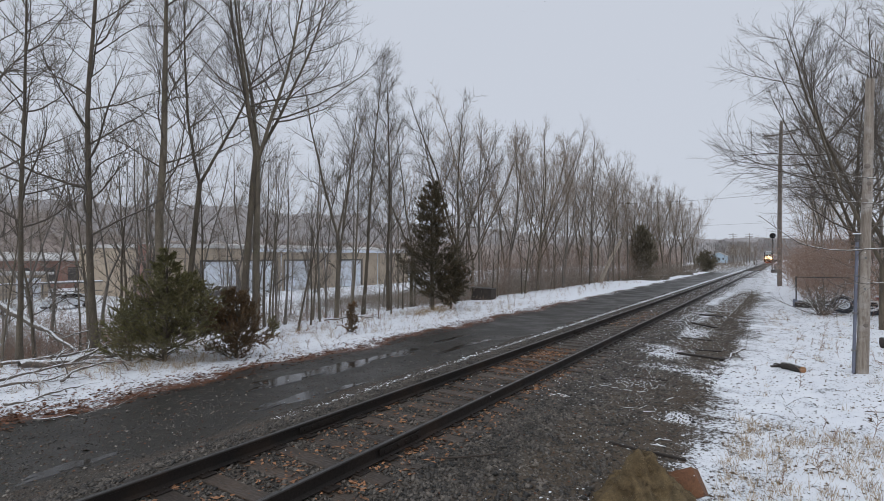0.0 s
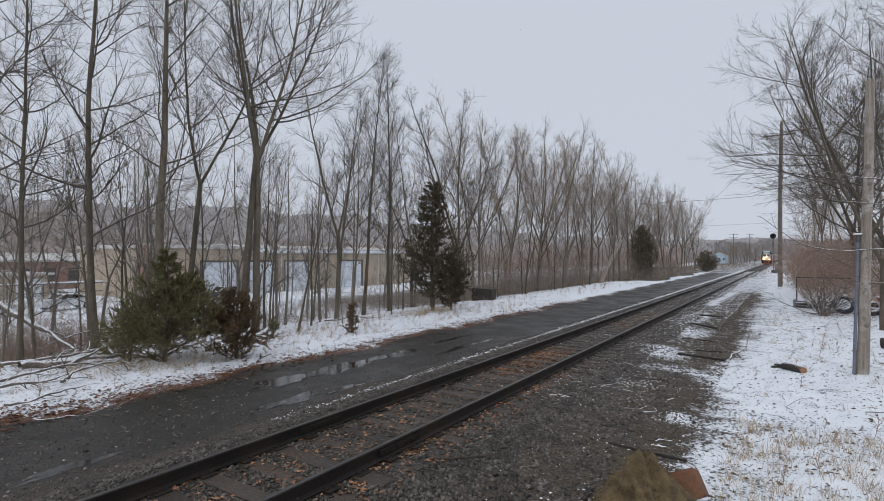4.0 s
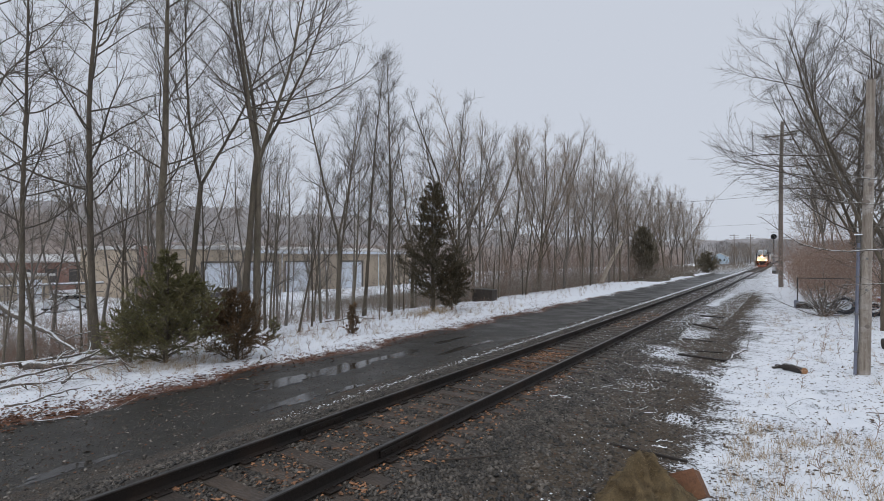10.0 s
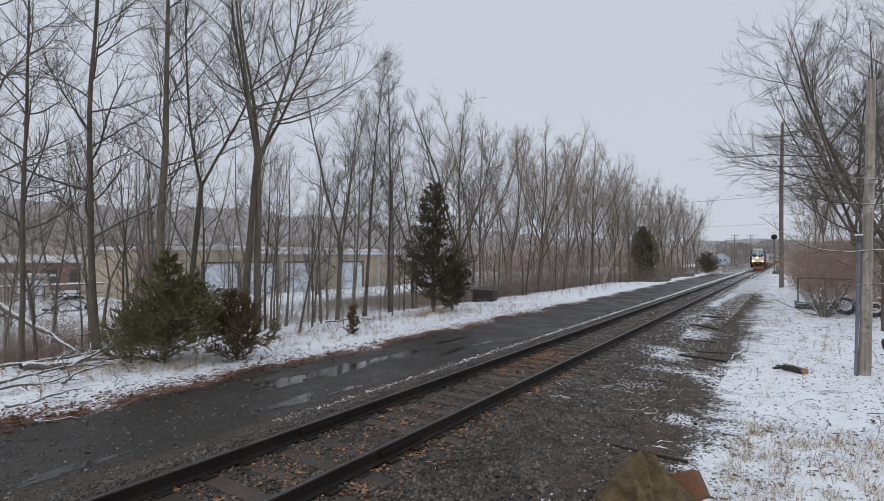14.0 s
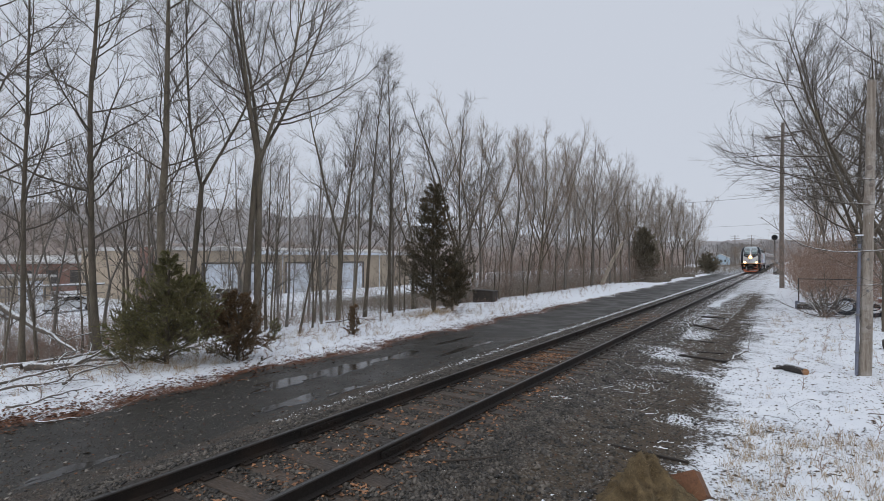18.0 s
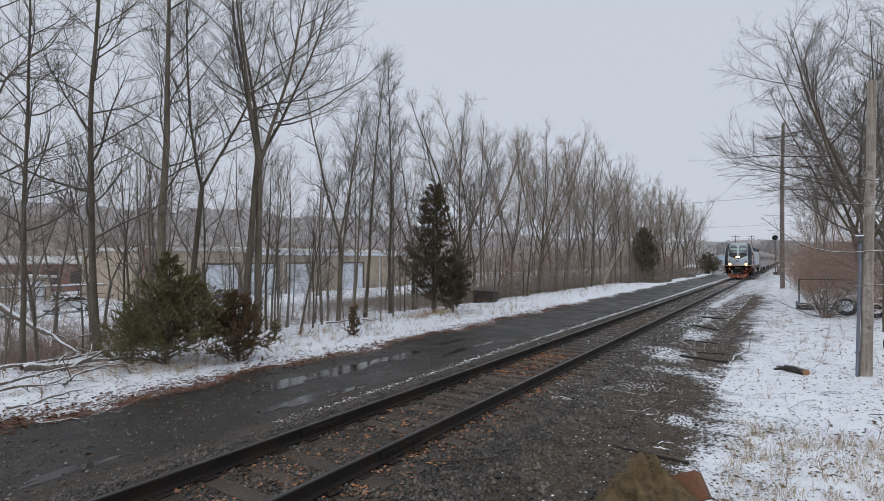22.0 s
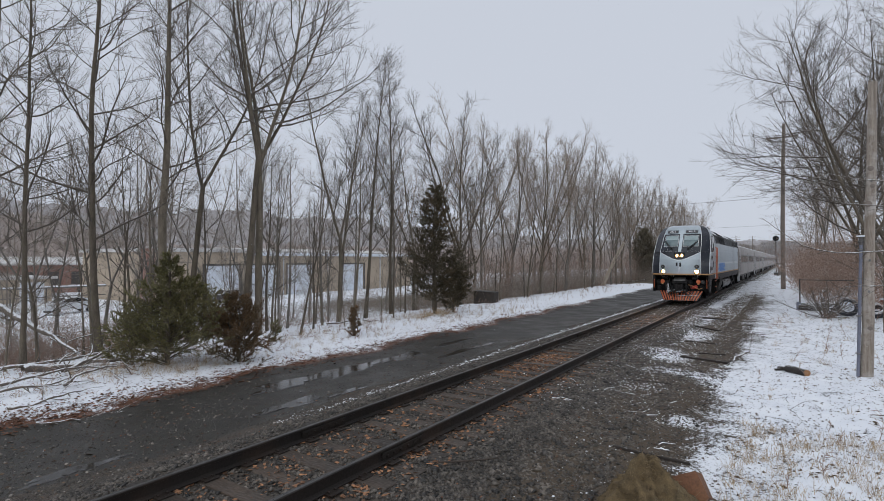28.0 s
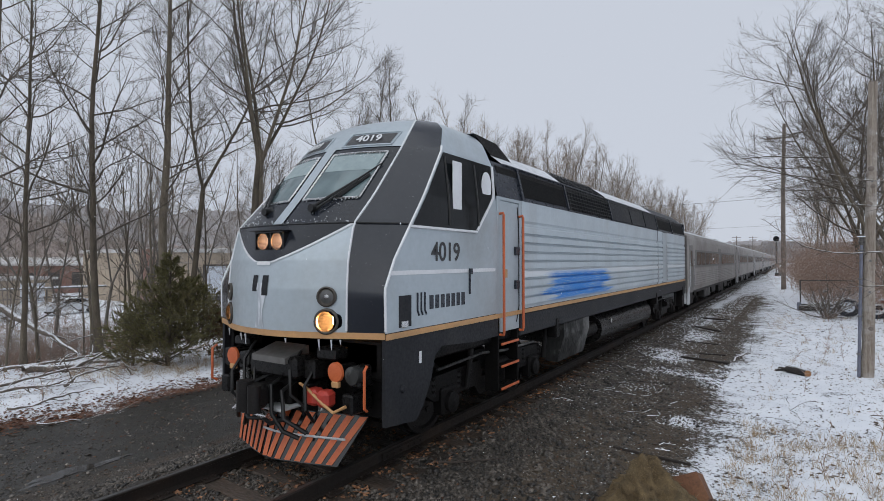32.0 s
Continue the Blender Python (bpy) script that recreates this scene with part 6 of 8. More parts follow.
# bogies and wheels
def wheel_mesh(r, half=0.7535):
    b = Build()
    for s in (-1, 1):
        prof = [(half - 0.06, r + 0.028), (half - 0.035, r + 0.026), (half - 0.03, r), (half + 0.07, r - 0.006), (half + 0.075, r - 0.07), (half + 0.03, r - 0.09), (half + 0.02, 0.2), (half + 0.06, 0.16), (half + 0.06, 0.0)]
        b.lathe([(s * a, q) for a, q in prof], "x", n=32)
        b.lathe([(s * a, q) for a, q in ((half - 0.06, r + 0.028), (half - 0.055, r - 0.08), (half - 0.02, 0.2), (half - 0.05, 0.1))], "x", n=32)
        for i in range(5):
            a = i * 1.2566
            b.box(s * (half + 0.02), s * (half + 0.035), 0.24 * math.cos(a) - 0.03, 0.24 * math.cos(a) + 0.03, 0.24 * math.sin(a) - 0.03, 0.24 * math.sin(a) + 0.03, 0.005)
    b.rod((-half, 0, 0), (half, 0, 0), 0.085, n=12)
    return b.mesh("wheelset", True)


engine_wheels, car_wheels = wheel_mesh(0.508), wheel_mesh(0.43)
for me in (engine_wheels, car_wheels):
    me.materials.append(wheel_steel)
turning = []       # (wheelset, place on its vehicle, radius)


def bogie(owner, centre, base, r, wheels, x_side=1.06, heavy=True):
    frame_ = part("bogie", Build().box(-0.9, 0.9, centre - 0.25, centre + 0.25, 0.62, 1.02, 0.04), grime, owner, "dark grimy bogie")
    for s in (-1, 1):
        prof = [(centre - base / 2 - 0.55, 0.70), (centre - base / 2 - 0.35, 0.88), (centre - 0.5, 0.92), (centre - 0.4, 0.66), (centre + 0.4, 0.66), (centre + 0.5, 0.92), (centre + base / 2 + 0.35, 0.88), (centre + base / 2 + 0.55, 0.70), (centre + base / 2 + 0.3, 0.55), (centre + 0.65, 0.56), (centre + 0.5, 0.40), (centre - 0.5, 0.40), (centre - 0.65, 0.56), (centre - base / 2 - 0.3, 0.55)]
        part("side_frame", Build().extrude(prof, s * x_side, s * (x_side + 0.14), axis="x"), grime, frame_, "dark cast side frame")
        for e in (-1, 1):
            y = centre + e * base / 2
            part("axle_box", Build().box(s * (x_side + 0.02), s * (x_side + 0.2), y - 0.19, y + 0.19, r - 0.17, r + 0.2, 0.03).lathe([(s * (x_side + 0.18), 0.15), (s * (x_side + 0.25), 0.14), (s * (x_side + 0.27), 0.0)], "x", (0, y, r), 16), grime, frame_, "axle box with a round cover")
            for q in (-0.32, 0.32):
                part("spring", Build().lathe([(0, 0.0), (0, 0.085), (0.04, 0.065), (0.08, 0.085), (0.12, 0.065), (0.16, 0.085), (0.2, 0.065), (0.24, 0.085), (0.24, 0)], "z", (s * (x_side + 0.08), y + q, r + 0.12), 12), grime, frame_, "coil spring")
            part("damper", Build().rod((s * (x_side + 0.2), y + 0.42, 0.6), (s * (x_side + 0.2), y + 0.55, 1.15), 0.045, n=10), grime, frame_)
        part("brake_cylinder", Build().lathe([(-0.2, 0.0), (-0.2, 0.1), (0.2, 0.1), (0.2, 0.0)], "y", (s * (x_side + 0.2), centre, 0.80), 14), grime, frame_)
        part("brake_pipe", Build().tube([(s * (x_side + 0.18), centre - base / 2 - 0.3, 0.98), (s * (x_side + 0.24), centre - 0.6, 1.05), (s * (x_side + 0.22), centre + 0.2, 0.98), (s * (x_side + 0.2), centre + base / 2, 0.96)], 0.022, 6), grime_salt, frame_)
    for e in (-1, 1):
        w = new("wheelset", wheels)
        w.parent = owner
        w.matrix_basis = pose(0, centre + e * base / 2, r)
        turning.append((w, (0, centre + e * base / 2, r), r))


bogie(engine, 3.30, 2.8, 0.508, engine_wheels)
bogie(engine, 16.9, 2.8, 0.508, engine_wheels)
tank = part("fuel_tank", Build().extrude([(math.copysign(abs(math.cos(a)) ** 0.5, math.cos(a)) * 1.42, 0.78 + 0.42 * math.copysign(abs(math.sin(a)) ** 0.75, math.sin(a))) for a in lin(0.05, 6.233, 40)], 8.3, 13.6), tank_black, engine, "glossy black fuel tank", True)
part("tank_cap", Build().lathe([(1.40, 0.07), (1.46, 0.07), (1.47, 0.0)], "x", (0, 9.0, 0.95), 12), chrome, tank)
for s in (-1, 1):
    part("battery_box", Build().extrude([(s * 1.05, 1.2), (s * 1.44, 1.2), (s * 1.44, 0.95), (s * 1.30, 0.42), (s * 1.05, 0.42)], 5.75, 7.3), grime_salt, engine, "box streaked white with road salt")
    part("air_reservoir", Build().lathe([(7.4, 0.0), (7.45, 0.17), (8.15, 0.17), (8.2, 0.0)], "y", (s * 1.2, 0, 0.82), 16), grime, engine, smooth=True)
    for y in (5.3, 14.2, 19.3):
        part("jacking_pad", Build().box(s * 1.3, s * 1.5, y - 0.09, y + 0.09, 0.98, 1.35, 0.02), grime, engine)
    part("rear_steps", Build().box(s * 1.2, s * 1.46, 19.3, 19.75, 0.5, 1.2, 0.02), grime, engine)

# ---- coaches ----
CAR_LONG, CAR_PITCH, CAR_FIRST = 25.45, 25.95, 20.35


def coach():
    car = thing("passenger_coach", "grey stainless steel passenger coach with dark windows", "railway coach", None, "coaches of the train")
    L = CAR_LONG
    side = [(1.50, 1.05), (1.52, 1.25), (1.52, 3.35), (1.47, 3.52), (1.30, 3.70), (0.9, 3.84), (0.4, 3.90), (0.0, 3.91)]
    shell = side + [(-x, z) for x, z in side[-2::-1]]
    part("body", Build().extrude(shell, 0.0, L), steel_car, car, "brushed grey steel body", False)
    part("roof", Build().extrude([(x, z + 0.006) for x, z in ((1.40, 3.62), (1.30, 3.70), (0.9, 3.84), (0.4, 3.90), (0, 3.91), (-0.4, 3.90), (-0.9, 3.84), (-1.30, 3.70), (-1.40, 3.62))], 0.05, L - 0.05, closed=False), roof_frost, car, "grey roof dusted with snow", True)
    for y in (3.5, 11.5, 19.8):
        part("roof_vent", Build().box(-0.5, 0.5, y, y + 2.4, 3.86, 4.02, 0.05), steel_grey, car, "low roof equipment box")
    for s in (-1, 1):
        for i in range(7):
            z = 1.22 + i * 0.105
            part("flute", Build().extrude([(s * 1.519, z), (s * 1.534, z + 0.02), (s * 1.534, z + 0.055), (s * 1.519, z + 0.075)], 1.9, L - 1.9), steel_car, car)
        part("window_band", Build().box(s * 1.515, s * 1.526, 2.2, L - 2.2, 2.08, 2.92, 0.003), steel_grey, car, "darker window band")
        for i in range(13):
            y = 2.7 + i * 1.56
            if 11.6 < y < 13.2:
                part("centre_door", Build().box(s * 1.515, s * 1.53, y - 0.2, y + 1.1, 1.1, 3.15, 0.01), steel_grey, car, "grey centre door")
                continue
            win = part("window", Build().box(s * 1.52, s * 1.533, y, y + 1.34, 2.2, 2.82, 0.004), dark_glass, car, "dark tinted window")
        for y in (0.55, L - 1.55):
            d = part("end_door", Build().box(s * 1.505, s * 1.53, y, y + 1.0, 1.0, 3.1, 0.01), steel_grey, car, "grey end door")
            part("door_window", Build().box(s * 1.528, s * 1.535, y + 0.28, y + 0.72, 2.15, 2.85, 0.004), dark_glass, d)
            for q in (-0.12, 1.12):
                part("door_rail", Build().rod((s * 1.56, y + q, 1.3), (s * 1.56, y + q, 2.5), 0.02, n=6), chrome, d, "steel grab rail")
            part("steps", Build().box(s * 1.15, s * 1.5, y + 0.1, y + 0.9, 0.5, 1.04, 0.02), grime, car, "dark step well")
        part("skirt", Build().box(s * 1.42, s * 1.49, 2.0, L - 2.0, 0.92, 1.08, 0.01), grime, car)
        for y0, y1, z in ((6.2, 8.8, 0.45), (9.4, 11.4, 0.55), (13.0, 16.0, 0.42), (16.6, 18.6, 0.55)):
            part("equipment_box", Build().box(s * 0.85, s * 1.38, y0, y1, z, 1.0, 0.04), grime_salt if y0 < 7 else grime, car, "underfloor equipment box")
    for y, d in ((0.0, -1), (L, 1)):
        part("end_wall", Build().box(-1.5, 1.5, y + d * 0.02, y + d * 0.05, 1.0, 3.5, 0.01), steel_grey, car)
        part("gangway", Build().box(-0.55, 0.55, y + d * 0.04, y + d * 0.24, 1.05, 3.35, 0.05), rubber, car, "black gangway bellows")
        part("coupler", Build().box(-0.12, 0.12, y, y + d * 0.32, 0.75, 1.0, 0.03), grime, car)
    # snow thrown up on the leading end
    part("snow_crust", Build().box(-1.40, 1.46, -0.05, 0.02, 0.55, 1.35, 0.03).box(1.46, 1.53, 0.1, 0.5, 0.5, 1.25, 0.03), ice, car, "crust of blown snow on the car end")
    part("underframe", Build().box(-1.3, 1.3, 0.2, L - 0.2, 0.92, 1.08, 0.03), grime, car)
    bogie(car, 3.5, 2.6, 0.43, car_wheels, 1.02, False)
    bogie(car, L - 3.5, 2.6, 0.43, car_wheels, 1.02, False)
    return car


coaches = [coach()]
for i in range(6):
    coaches.append(copy_thing(coaches[0], Matrix.Identity(4)))


def train_y(t):
    return NOSE_END + SPEED * (32.0 - t)
# ---- the low ground behind the wood: buildings, lot, hills ----
wall_tan = surface("wall_tan", (0.44, 0.36, 0.275), (0.36, 0.295, 0.225), 0.6, 12, 0.85, 0.08, bump=0.15, dirt=(0.28, 0.24, 0.2), dirt_amount=0.4)
wall_brick = surface("wall_brick", (0.30, 0.17, 0.14), (0.23, 0.135, 0.11), 1.5, 20, 0.9, 0.06, bump=0.2, dirt=(0.15, 0.11, 0.09), dirt_amount=0.4)
door_white = surface("door_white", (0.72, 0.77, 0.84), (0.63, 0.68, 0.75), 1.2, 15, 0.6, 0.1, bump=0.05, dirt=(0.4, 0.38, 0.36), dirt_amount=0.3)
roof_snow = surface("roof_snow", (0.62, 0.62, 0.62), (0.4, 0.38, 0.36), 0.5, 8, 0.85, 0.1, bump=0.1, dirt=(0.3, 0.27, 0.24), dirt_amount=0.5)
trim_dark = surface("trim_dark", (0.085, 0.078, 0.074), (0.06, 0.055, 0.05), 2, 20, 0.7, 0.1, bump=0.1)
siding_blue = surface("siding_blue", (0.45, 0.56, 0.66), (0.38, 0.48, 0.58), 1.2, 10, 0.8, 0.1, bump=0.05)
# winter wood greys, lightened to carry the haze of distance in the colour
hazed_wood = surface("hazed_wood", (0.36, 0.34, 0.34), (0.22, 0.205, 0.205), 0.12, 0.9, 0.95, 0.03, bump=0, dirt=(0.45, 0.45, 0.47), dirt_amount=0.5)
hazed_wood_red = surface("hazed_wood_red", (0.36, 0.295, 0.265), (0.20, 0.165, 0.15), 0.15, 1.2, 0.95, 0.03, bump=0, dirt=(0.42, 0.40, 0.40), dirt_amount=0.5)

LOT = -2.45
hall = thing("garage_building", "long low tan garage building with pale roller doors", "building", pose(-60, 0, LOT))
b = Build()
openings = [(36.9, 42.0), (43.7, 48.35), (49.7, 54.6), (60.2, 66.0)]
cuts = [30.9] + [v for o in openings for v in o] + [79.0]
for y0, y1 in zip(cuts[::2], cuts[1::2]):
    b.box(-0.3, 0.0, y0, y1, -0.3, 5.9, 0.02)
for y0, y1 in openings:
    b.box(-0.3, 0.0, y0, y1, 4.3, 5.9, 0.02)
b.box(-18, -0.3, 30.9, 31.2, -0.3, 5.9, 0.02).box(-18, -0.3, 78.7, 79.0, -0.3, 5.9, 0.02).box(-18.3, -18, 30.9, 79, -0.3, 5.9, 0.02)
part("wall", b, wall_tan, hall, "tan rendered wall")
part("roof", Build().extrude([(-18.6, 5.92), (0.35, 5.92), (0.35, 6.15), (-9, 6.75), (-18.6, 6.15)], 44.0, 79.4).extrude([(-18.6, 5.92), (0.25, 5.92), (0.25, 6.35), (-18.6, 6.35)], 30.6, 44.0), roof_snow, hall, "low roof with patchy snow")
part("fascia", Build().box(0.0, 0.4, 44.0, 79.4, 5.5, 5.93, 0.02), door_white, hall, "pale fascia board")
for y0, y1 in openings:
    d = part("roller_door", Build().box(-0.2, -0.14, y0 + 0.1, y1 - 0.1, 0.0, 4.25, 0.01), door_white, hall, "pale roller door")
    for i in range(8):
        part("slat", Build().box(-0.145, -0.12, y0 + 0.12, y1 - 0.12, i * 0.53 + 0.02, i * 0.53 + 0.49, 0.012), door_white, d)
    part("door_frame", Build().box(-0.02, 0.06, y0 - 0.15, y0 + 0.08, 0, 4.4, 0.01).box(-0.02, 0.06, y1 - 0.08, y1 + 0.15, 0, 4.4, 0.01).box(-0.02, 0.06, y0 - 0.15, y1 + 0.15, 4.22, 4.45, 0.01), trim_dark, hall)
for y in (43.0, 49.0, 57.5, 70.0):
    part("downpipe", Build().rod((0.12, y, 0), (0.12, y, 5.5), 0.07, n=8), door_white, hall)
stack = thing("brick_chimney", "narrow red-brown brick chimney at the garage corner", "building", pose(-60, 0, LOT))
part("wall", Build().box(-1.1, 0.25, 29.9, 30.85, -0.3, 6.25, 0.03), wall_brick, stack)
part("coping", Build().box(-1.2, 0.35, 29.8, 30.88, 6.25, 6.45, 0.03), roof_snow, stack, "snowy coping")

mill = thing("brick_building", "low brick works with a long snowy roof", "building", pose(-92, 0, LOT))
part("wall", Build().box(-14, 0, 8, 47, -0.3, 4.2, 0.03), wall_brick, mill)
part("roof", Build().extrude([(-14.6, 4.2), (0.6, 4.2), (0.6, 4.45), (-7, 5.5), (-14.6, 4.45)], 7.6, 47.4), roof_snow, mill, "snow-dusted low roof")
for i in range(12):
    y = 10 + i * 3.1
    w = part("window", Build().box(-0.05, 0.04, y, y + 1.5, 1.2, 3.2, 0.02), trim_dark, mill, "dark window")
    part("sill", Build().box(0.0, 0.14, y - 0.1, y + 1.6, 1.08, 1.2, 0.02), roof_snow, w)
shed = thing("long_shed", "long low pale shed with a flat snowy roof", "building", pose(-74, 0, LOT))
part("wall", Build().box(-8, 0, -4, 26, -0.3, 2.7, 0.03), wall_tan, shed)
part("roof", Build().box(-8.4, 0.5, -4.4, 26.4, 2.7, 3.0, 0.04), roof_snow, shed, "flat roof under snow")
for y in lin(-2, 24, 7):
    part("bay_door", Build().box(-0.02, 0.05, y - 1.2, y + 1.2, 0, 2.3, 0.02), trim_dark if int(y) % 2 else door_white, shed, "closed bay door")

# parked cars in the lot
car_paints = [surface("car_paint_" + n, c, tuple(v * 0.8 for v in c), 2, 20, 0.35, 0.08, bump=0.02, snow=0.9) for n, c in (("white", (0.6, 0.62, 0.64)), ("blue", (0.05, 0.10, 0.22)), ("dark", (0.05, 0.05, 0.055)), ("red", (0.22, 0.04, 0.035)))]


def parked_car(x, y, turn, paint, label):
    car = thing("parked_car", label, "car", pose(x, y, LOT + 0.02, 0, 0, turn), "cars in the lot")
    prof = [(-2.2, 0.35), (-2.25, 0.7), (-2.1, 0.92), (-1.2, 1.0), (-0.6, 1.42), (0.8, 1.46), (1.6, 1.05), (2.15, 0.95), (2.25, 0.6), (2.2, 0.35)]
    part("body", Build().extrude(prof, -0.86, 0.86), paint, car)
    for s in (-1, 1):
        part("side_window", Build().extrude([(-1.0, 1.04), (-0.55, 1.36), (0.75, 1.39), (1.3, 1.06)], s * 0.862, s * 0.872), dark_glass, car)
    part("windscreen", Build().add([(-1.22, -0.7, 1.02), (-1.22, 0.7, 1.02), (-0.64, 0.68, 1.41), (-0.64, -0.68, 1.41)], [(0, 1, 2, 3)]), dark_glass, car)
    for a in (-1.4, 1.4):
        for s in (-1, 1):
            w = part("wheel", Build().lathe([(-0.1, 0.0), (-0.1, 0.3), (0.1, 0.3), (0.1, 0.0)], "y", (a, s * 0.8, 0.32), 16), rubber, car)
            part("hubcap", Build().lathe([(s * 0.1, 0.18), (s * 0.115, 0.16), (s * 0.12, 0)], "y", (a, s * 0.8, 0.32), 12), chrome, w)
    return car


for x, y, a, c, words_ in ((-53.5, 14.2, 85, 0, "white car under a dusting of snow"), (-56, 21.0, 95, 0, "white car with snow on its roof"), (-54.5, 36.5, 90, 2, "dark car before the garage")):
    parked_car(x, y, a, car_paints[c], words_)
yard_fence = thing("yard_fence", "dark yard fence with a snow-lined top rail", "fence", pose(-64, 0, LOT))
part("top_rail", Build().box(-0.05, 0.05, -8, 27.6, 1.98, 2.12, 0.01), steel_grey, yard_fence)
part("middle_rail", Build().box(-0.04, 0.04, -8, 27.6, 1.05, 1.15, 0.01), steel_grey, yard_fence)
part("snow_cap", Build().extrude([(-0.09, 2.12), (0.07, 2.12), (0.03, 2.24), (-0.05, 2.24)], -8, 27.6), snow_mat, yard_fence, "line of snow on the top rail")
for y in range(-8, 28, 3):
    part("post", Build().box(-0.12, -0.05, y - 0.06, y + 0.06, -0.1, 2.1, 0.01), trim_dark, yard_fence)


# wooded hills: long ridges with a bristling crest
def ridge(name, label, spine, material, seed, deep, crest):
    """spine: (x, y, height) points; a ridge with rough tree tops."""
    rnd = np.random.default_rng(seed)
    S = np.array(spine, float)
    n = 700
    t = np.linspace(0, len(S) - 1, n)
    P = np.stack([np.interp(t, np.arange(len(S)), S[:, i]) for i in range(3)], 1)
    run = np.concatenate([[0], np.cumsum(np.linalg.norm(np.diff(P[:, :2], axis=0), axis=1))])
    P[:, 2] += 0.06 * P[:, 2] * np.sin(t * 5.1 + 1) + 0.04 * P[:, 2] * np.sin(t * 11.7)
    to_eye = unit(-P[:, :2])
    rows_, m = [], 16
    for j in range(m):
        u = j / (m - 1)
        z = P[:, 2] * np.sin(u * np.pi / 2) ** 1.2 - 3
        lump = crest * (np.abs(np.sin(run * 0.42 + j * 1.7)) + 0.7 * np.abs(np.sin(run * 0.93 + j * 0.9 + 2)) + 0.4 * np.sin(run * 0.11 + j))
        z = z + lump * (0.25 + 0.75 * u ** 2) + rnd.normal(0, crest * (0.05 + 0.16 * u ** 4), n)
        off = deep * (1 - u) + rnd.normal(0, 0.8, n)
        rows_.append(np.concatenate([P[:, :2] + to_eye * off[:, None], z[:, None]], 1))
    back_ = rows_[-1].copy()
    back_[:, :2] -= to_eye * deep
    back_[:, 2] = -6
    rows_.append(back_)
    V = np.stack(rows_)
    i, j = np.meshgrid(np.arange(len(rows_) - 1), np.arange(n - 1), indexing="ij")
    F = np.stack([i * n + j, i * n + j + 1, (i + 1) * n + j + 1, (i + 1) * n + j], -1).reshape(-1, 4)
    return tagged(part(name, fast_mesh(name, V.reshape(-1, 3), F, True), material), label, "hill", kind="structure")


ridge("hill", "wooded red-brown hillside beyond the lot", [(-330, -160, 34), (-345, 20, 36), (-350, 100, 31), (-360, 150, 20), (-370, 200, 12), (-380, 260, 8)], hazed_wood_red, 1, 90, 2.0)
ridge("hill", "long wooded ridge with winter haze put into its grey colour", [(-560, -200, 52), (-540, 100, 50), (-500, 260, 49), (-430, 340, 50), (-400, 440, 45), (-330, 560, 38), (-220, 640, 28), (-120, 690, 24), (40, 720, 22), (260, 700, 26)], hazed_wood, 2, 130, 2.4)
ridge("far_woods", "band of bare grey-brown woods beyond the buildings", [(-150, -60, 7), (-140, 20, 7.5), (-135, 60, 7), (-125, 110, 8), (-110, 160, 8), (-95, 230, 9), (-85, 310, 10), (-60, 400, 11)], hazed_wood_red, 3, 26, 1.6)
ridge("far_woods", "bare woods where the line bends away", [(-110, 470, 14), (-50, 500, 16), (-24, 505, 17), (10, 505, 17), (60, 480, 16)], hazed_wood, 4, 20, 1.6)
r = np.random.default_rng(77)
for i in range(34):
    x, y = -64 - r.uniform(0, 60), 84 + i * 5.0
    ob = plant(far_kinds[i % 4], x, y, r.uniform(0, 360), r.uniform(0.5, 0.75), None, "bare tree beyond the low buildings", "trees beyond the buildings")
for i in range(16):
    plant(far_kinds[i % 4], -108 - r.uniform(0, 16), -12 + i * 6.0, r.uniform(0, 360), r.uniform(0.5, 0.8), None, "bare tree beyond the low buildings", "trees beyond the buildings")

house = thing("house", "small pale blue house with a snowy roof", "house", pose(-23.2, 247, 0.1) @ Matrix.Scale(0.62, 4))
part("wall", Build().box(-5, 5, -4, 4, -0.6, 4.2, 0.05).extrude([(-5, 4.2), (5, 4.2), (0, 6.6)], -4, -3.9), siding_blue, house)
part("roof", Build().extrude([(-5.6, 4.0), (-5.6, 4.25), (0, 6.95), (5.6, 4.25), (5.6, 4.0), (0, 6.65)], -4.5, 4.5), roof_snow, house, "snowy pitched roof")
for x in (-3.0, 0.3, 2.9):
    part("window", Build().box(x - 0.5, x + 0.5, -4.06, -3.96, 1.6, 3.0, 0.02), trim_dark, house)
part("porch", Build().box(-6.5, -5.0, -5.5, 1, -0.5, 2.4, 0.05), door_white, house, "pale porch")

# ---- poles, wires and the signal ----
pole_wood = surface("pole_wood", (0.36, 0.31, 0.26), (0.13, 0.10, 0.078), 5, 40, 0.85, 0.1, bump=0.9, depth=0.015, stretch=(3, 3, 0.14), dirt=(0.46, 0.43, 0.40), dirt_amount=0.75)
pole_dark = surface("pole_dark", (0.21, 0.172, 0.148), (0.14, 0.115, 0.1), 4, 40, 0.85, 0.1, bump=0.5, depth=0.012, stretch=(3, 3, 0.12))
conduit_blue = surface("conduit_blue", (0.17, 0.18, 0.23), (0.10, 0.105, 0.14), 3, 30, 0.5, 0.1, bump=0.1)
px_, py_ = 1.44, 15.1
pz = gz(px_, py_)
stub = thing("utility_pole", "weathered wooden utility pole with a grey conduit strapped to it", "pole", pose(px_, py_, pz))
LEAN = Vector((0.186, 0.123, 5.9)) / 5.9


def up_pole(z, dx=0.0, dy=0.0):
    return (LEAN.x * z + dx, LEAN.y * z + dy, z)


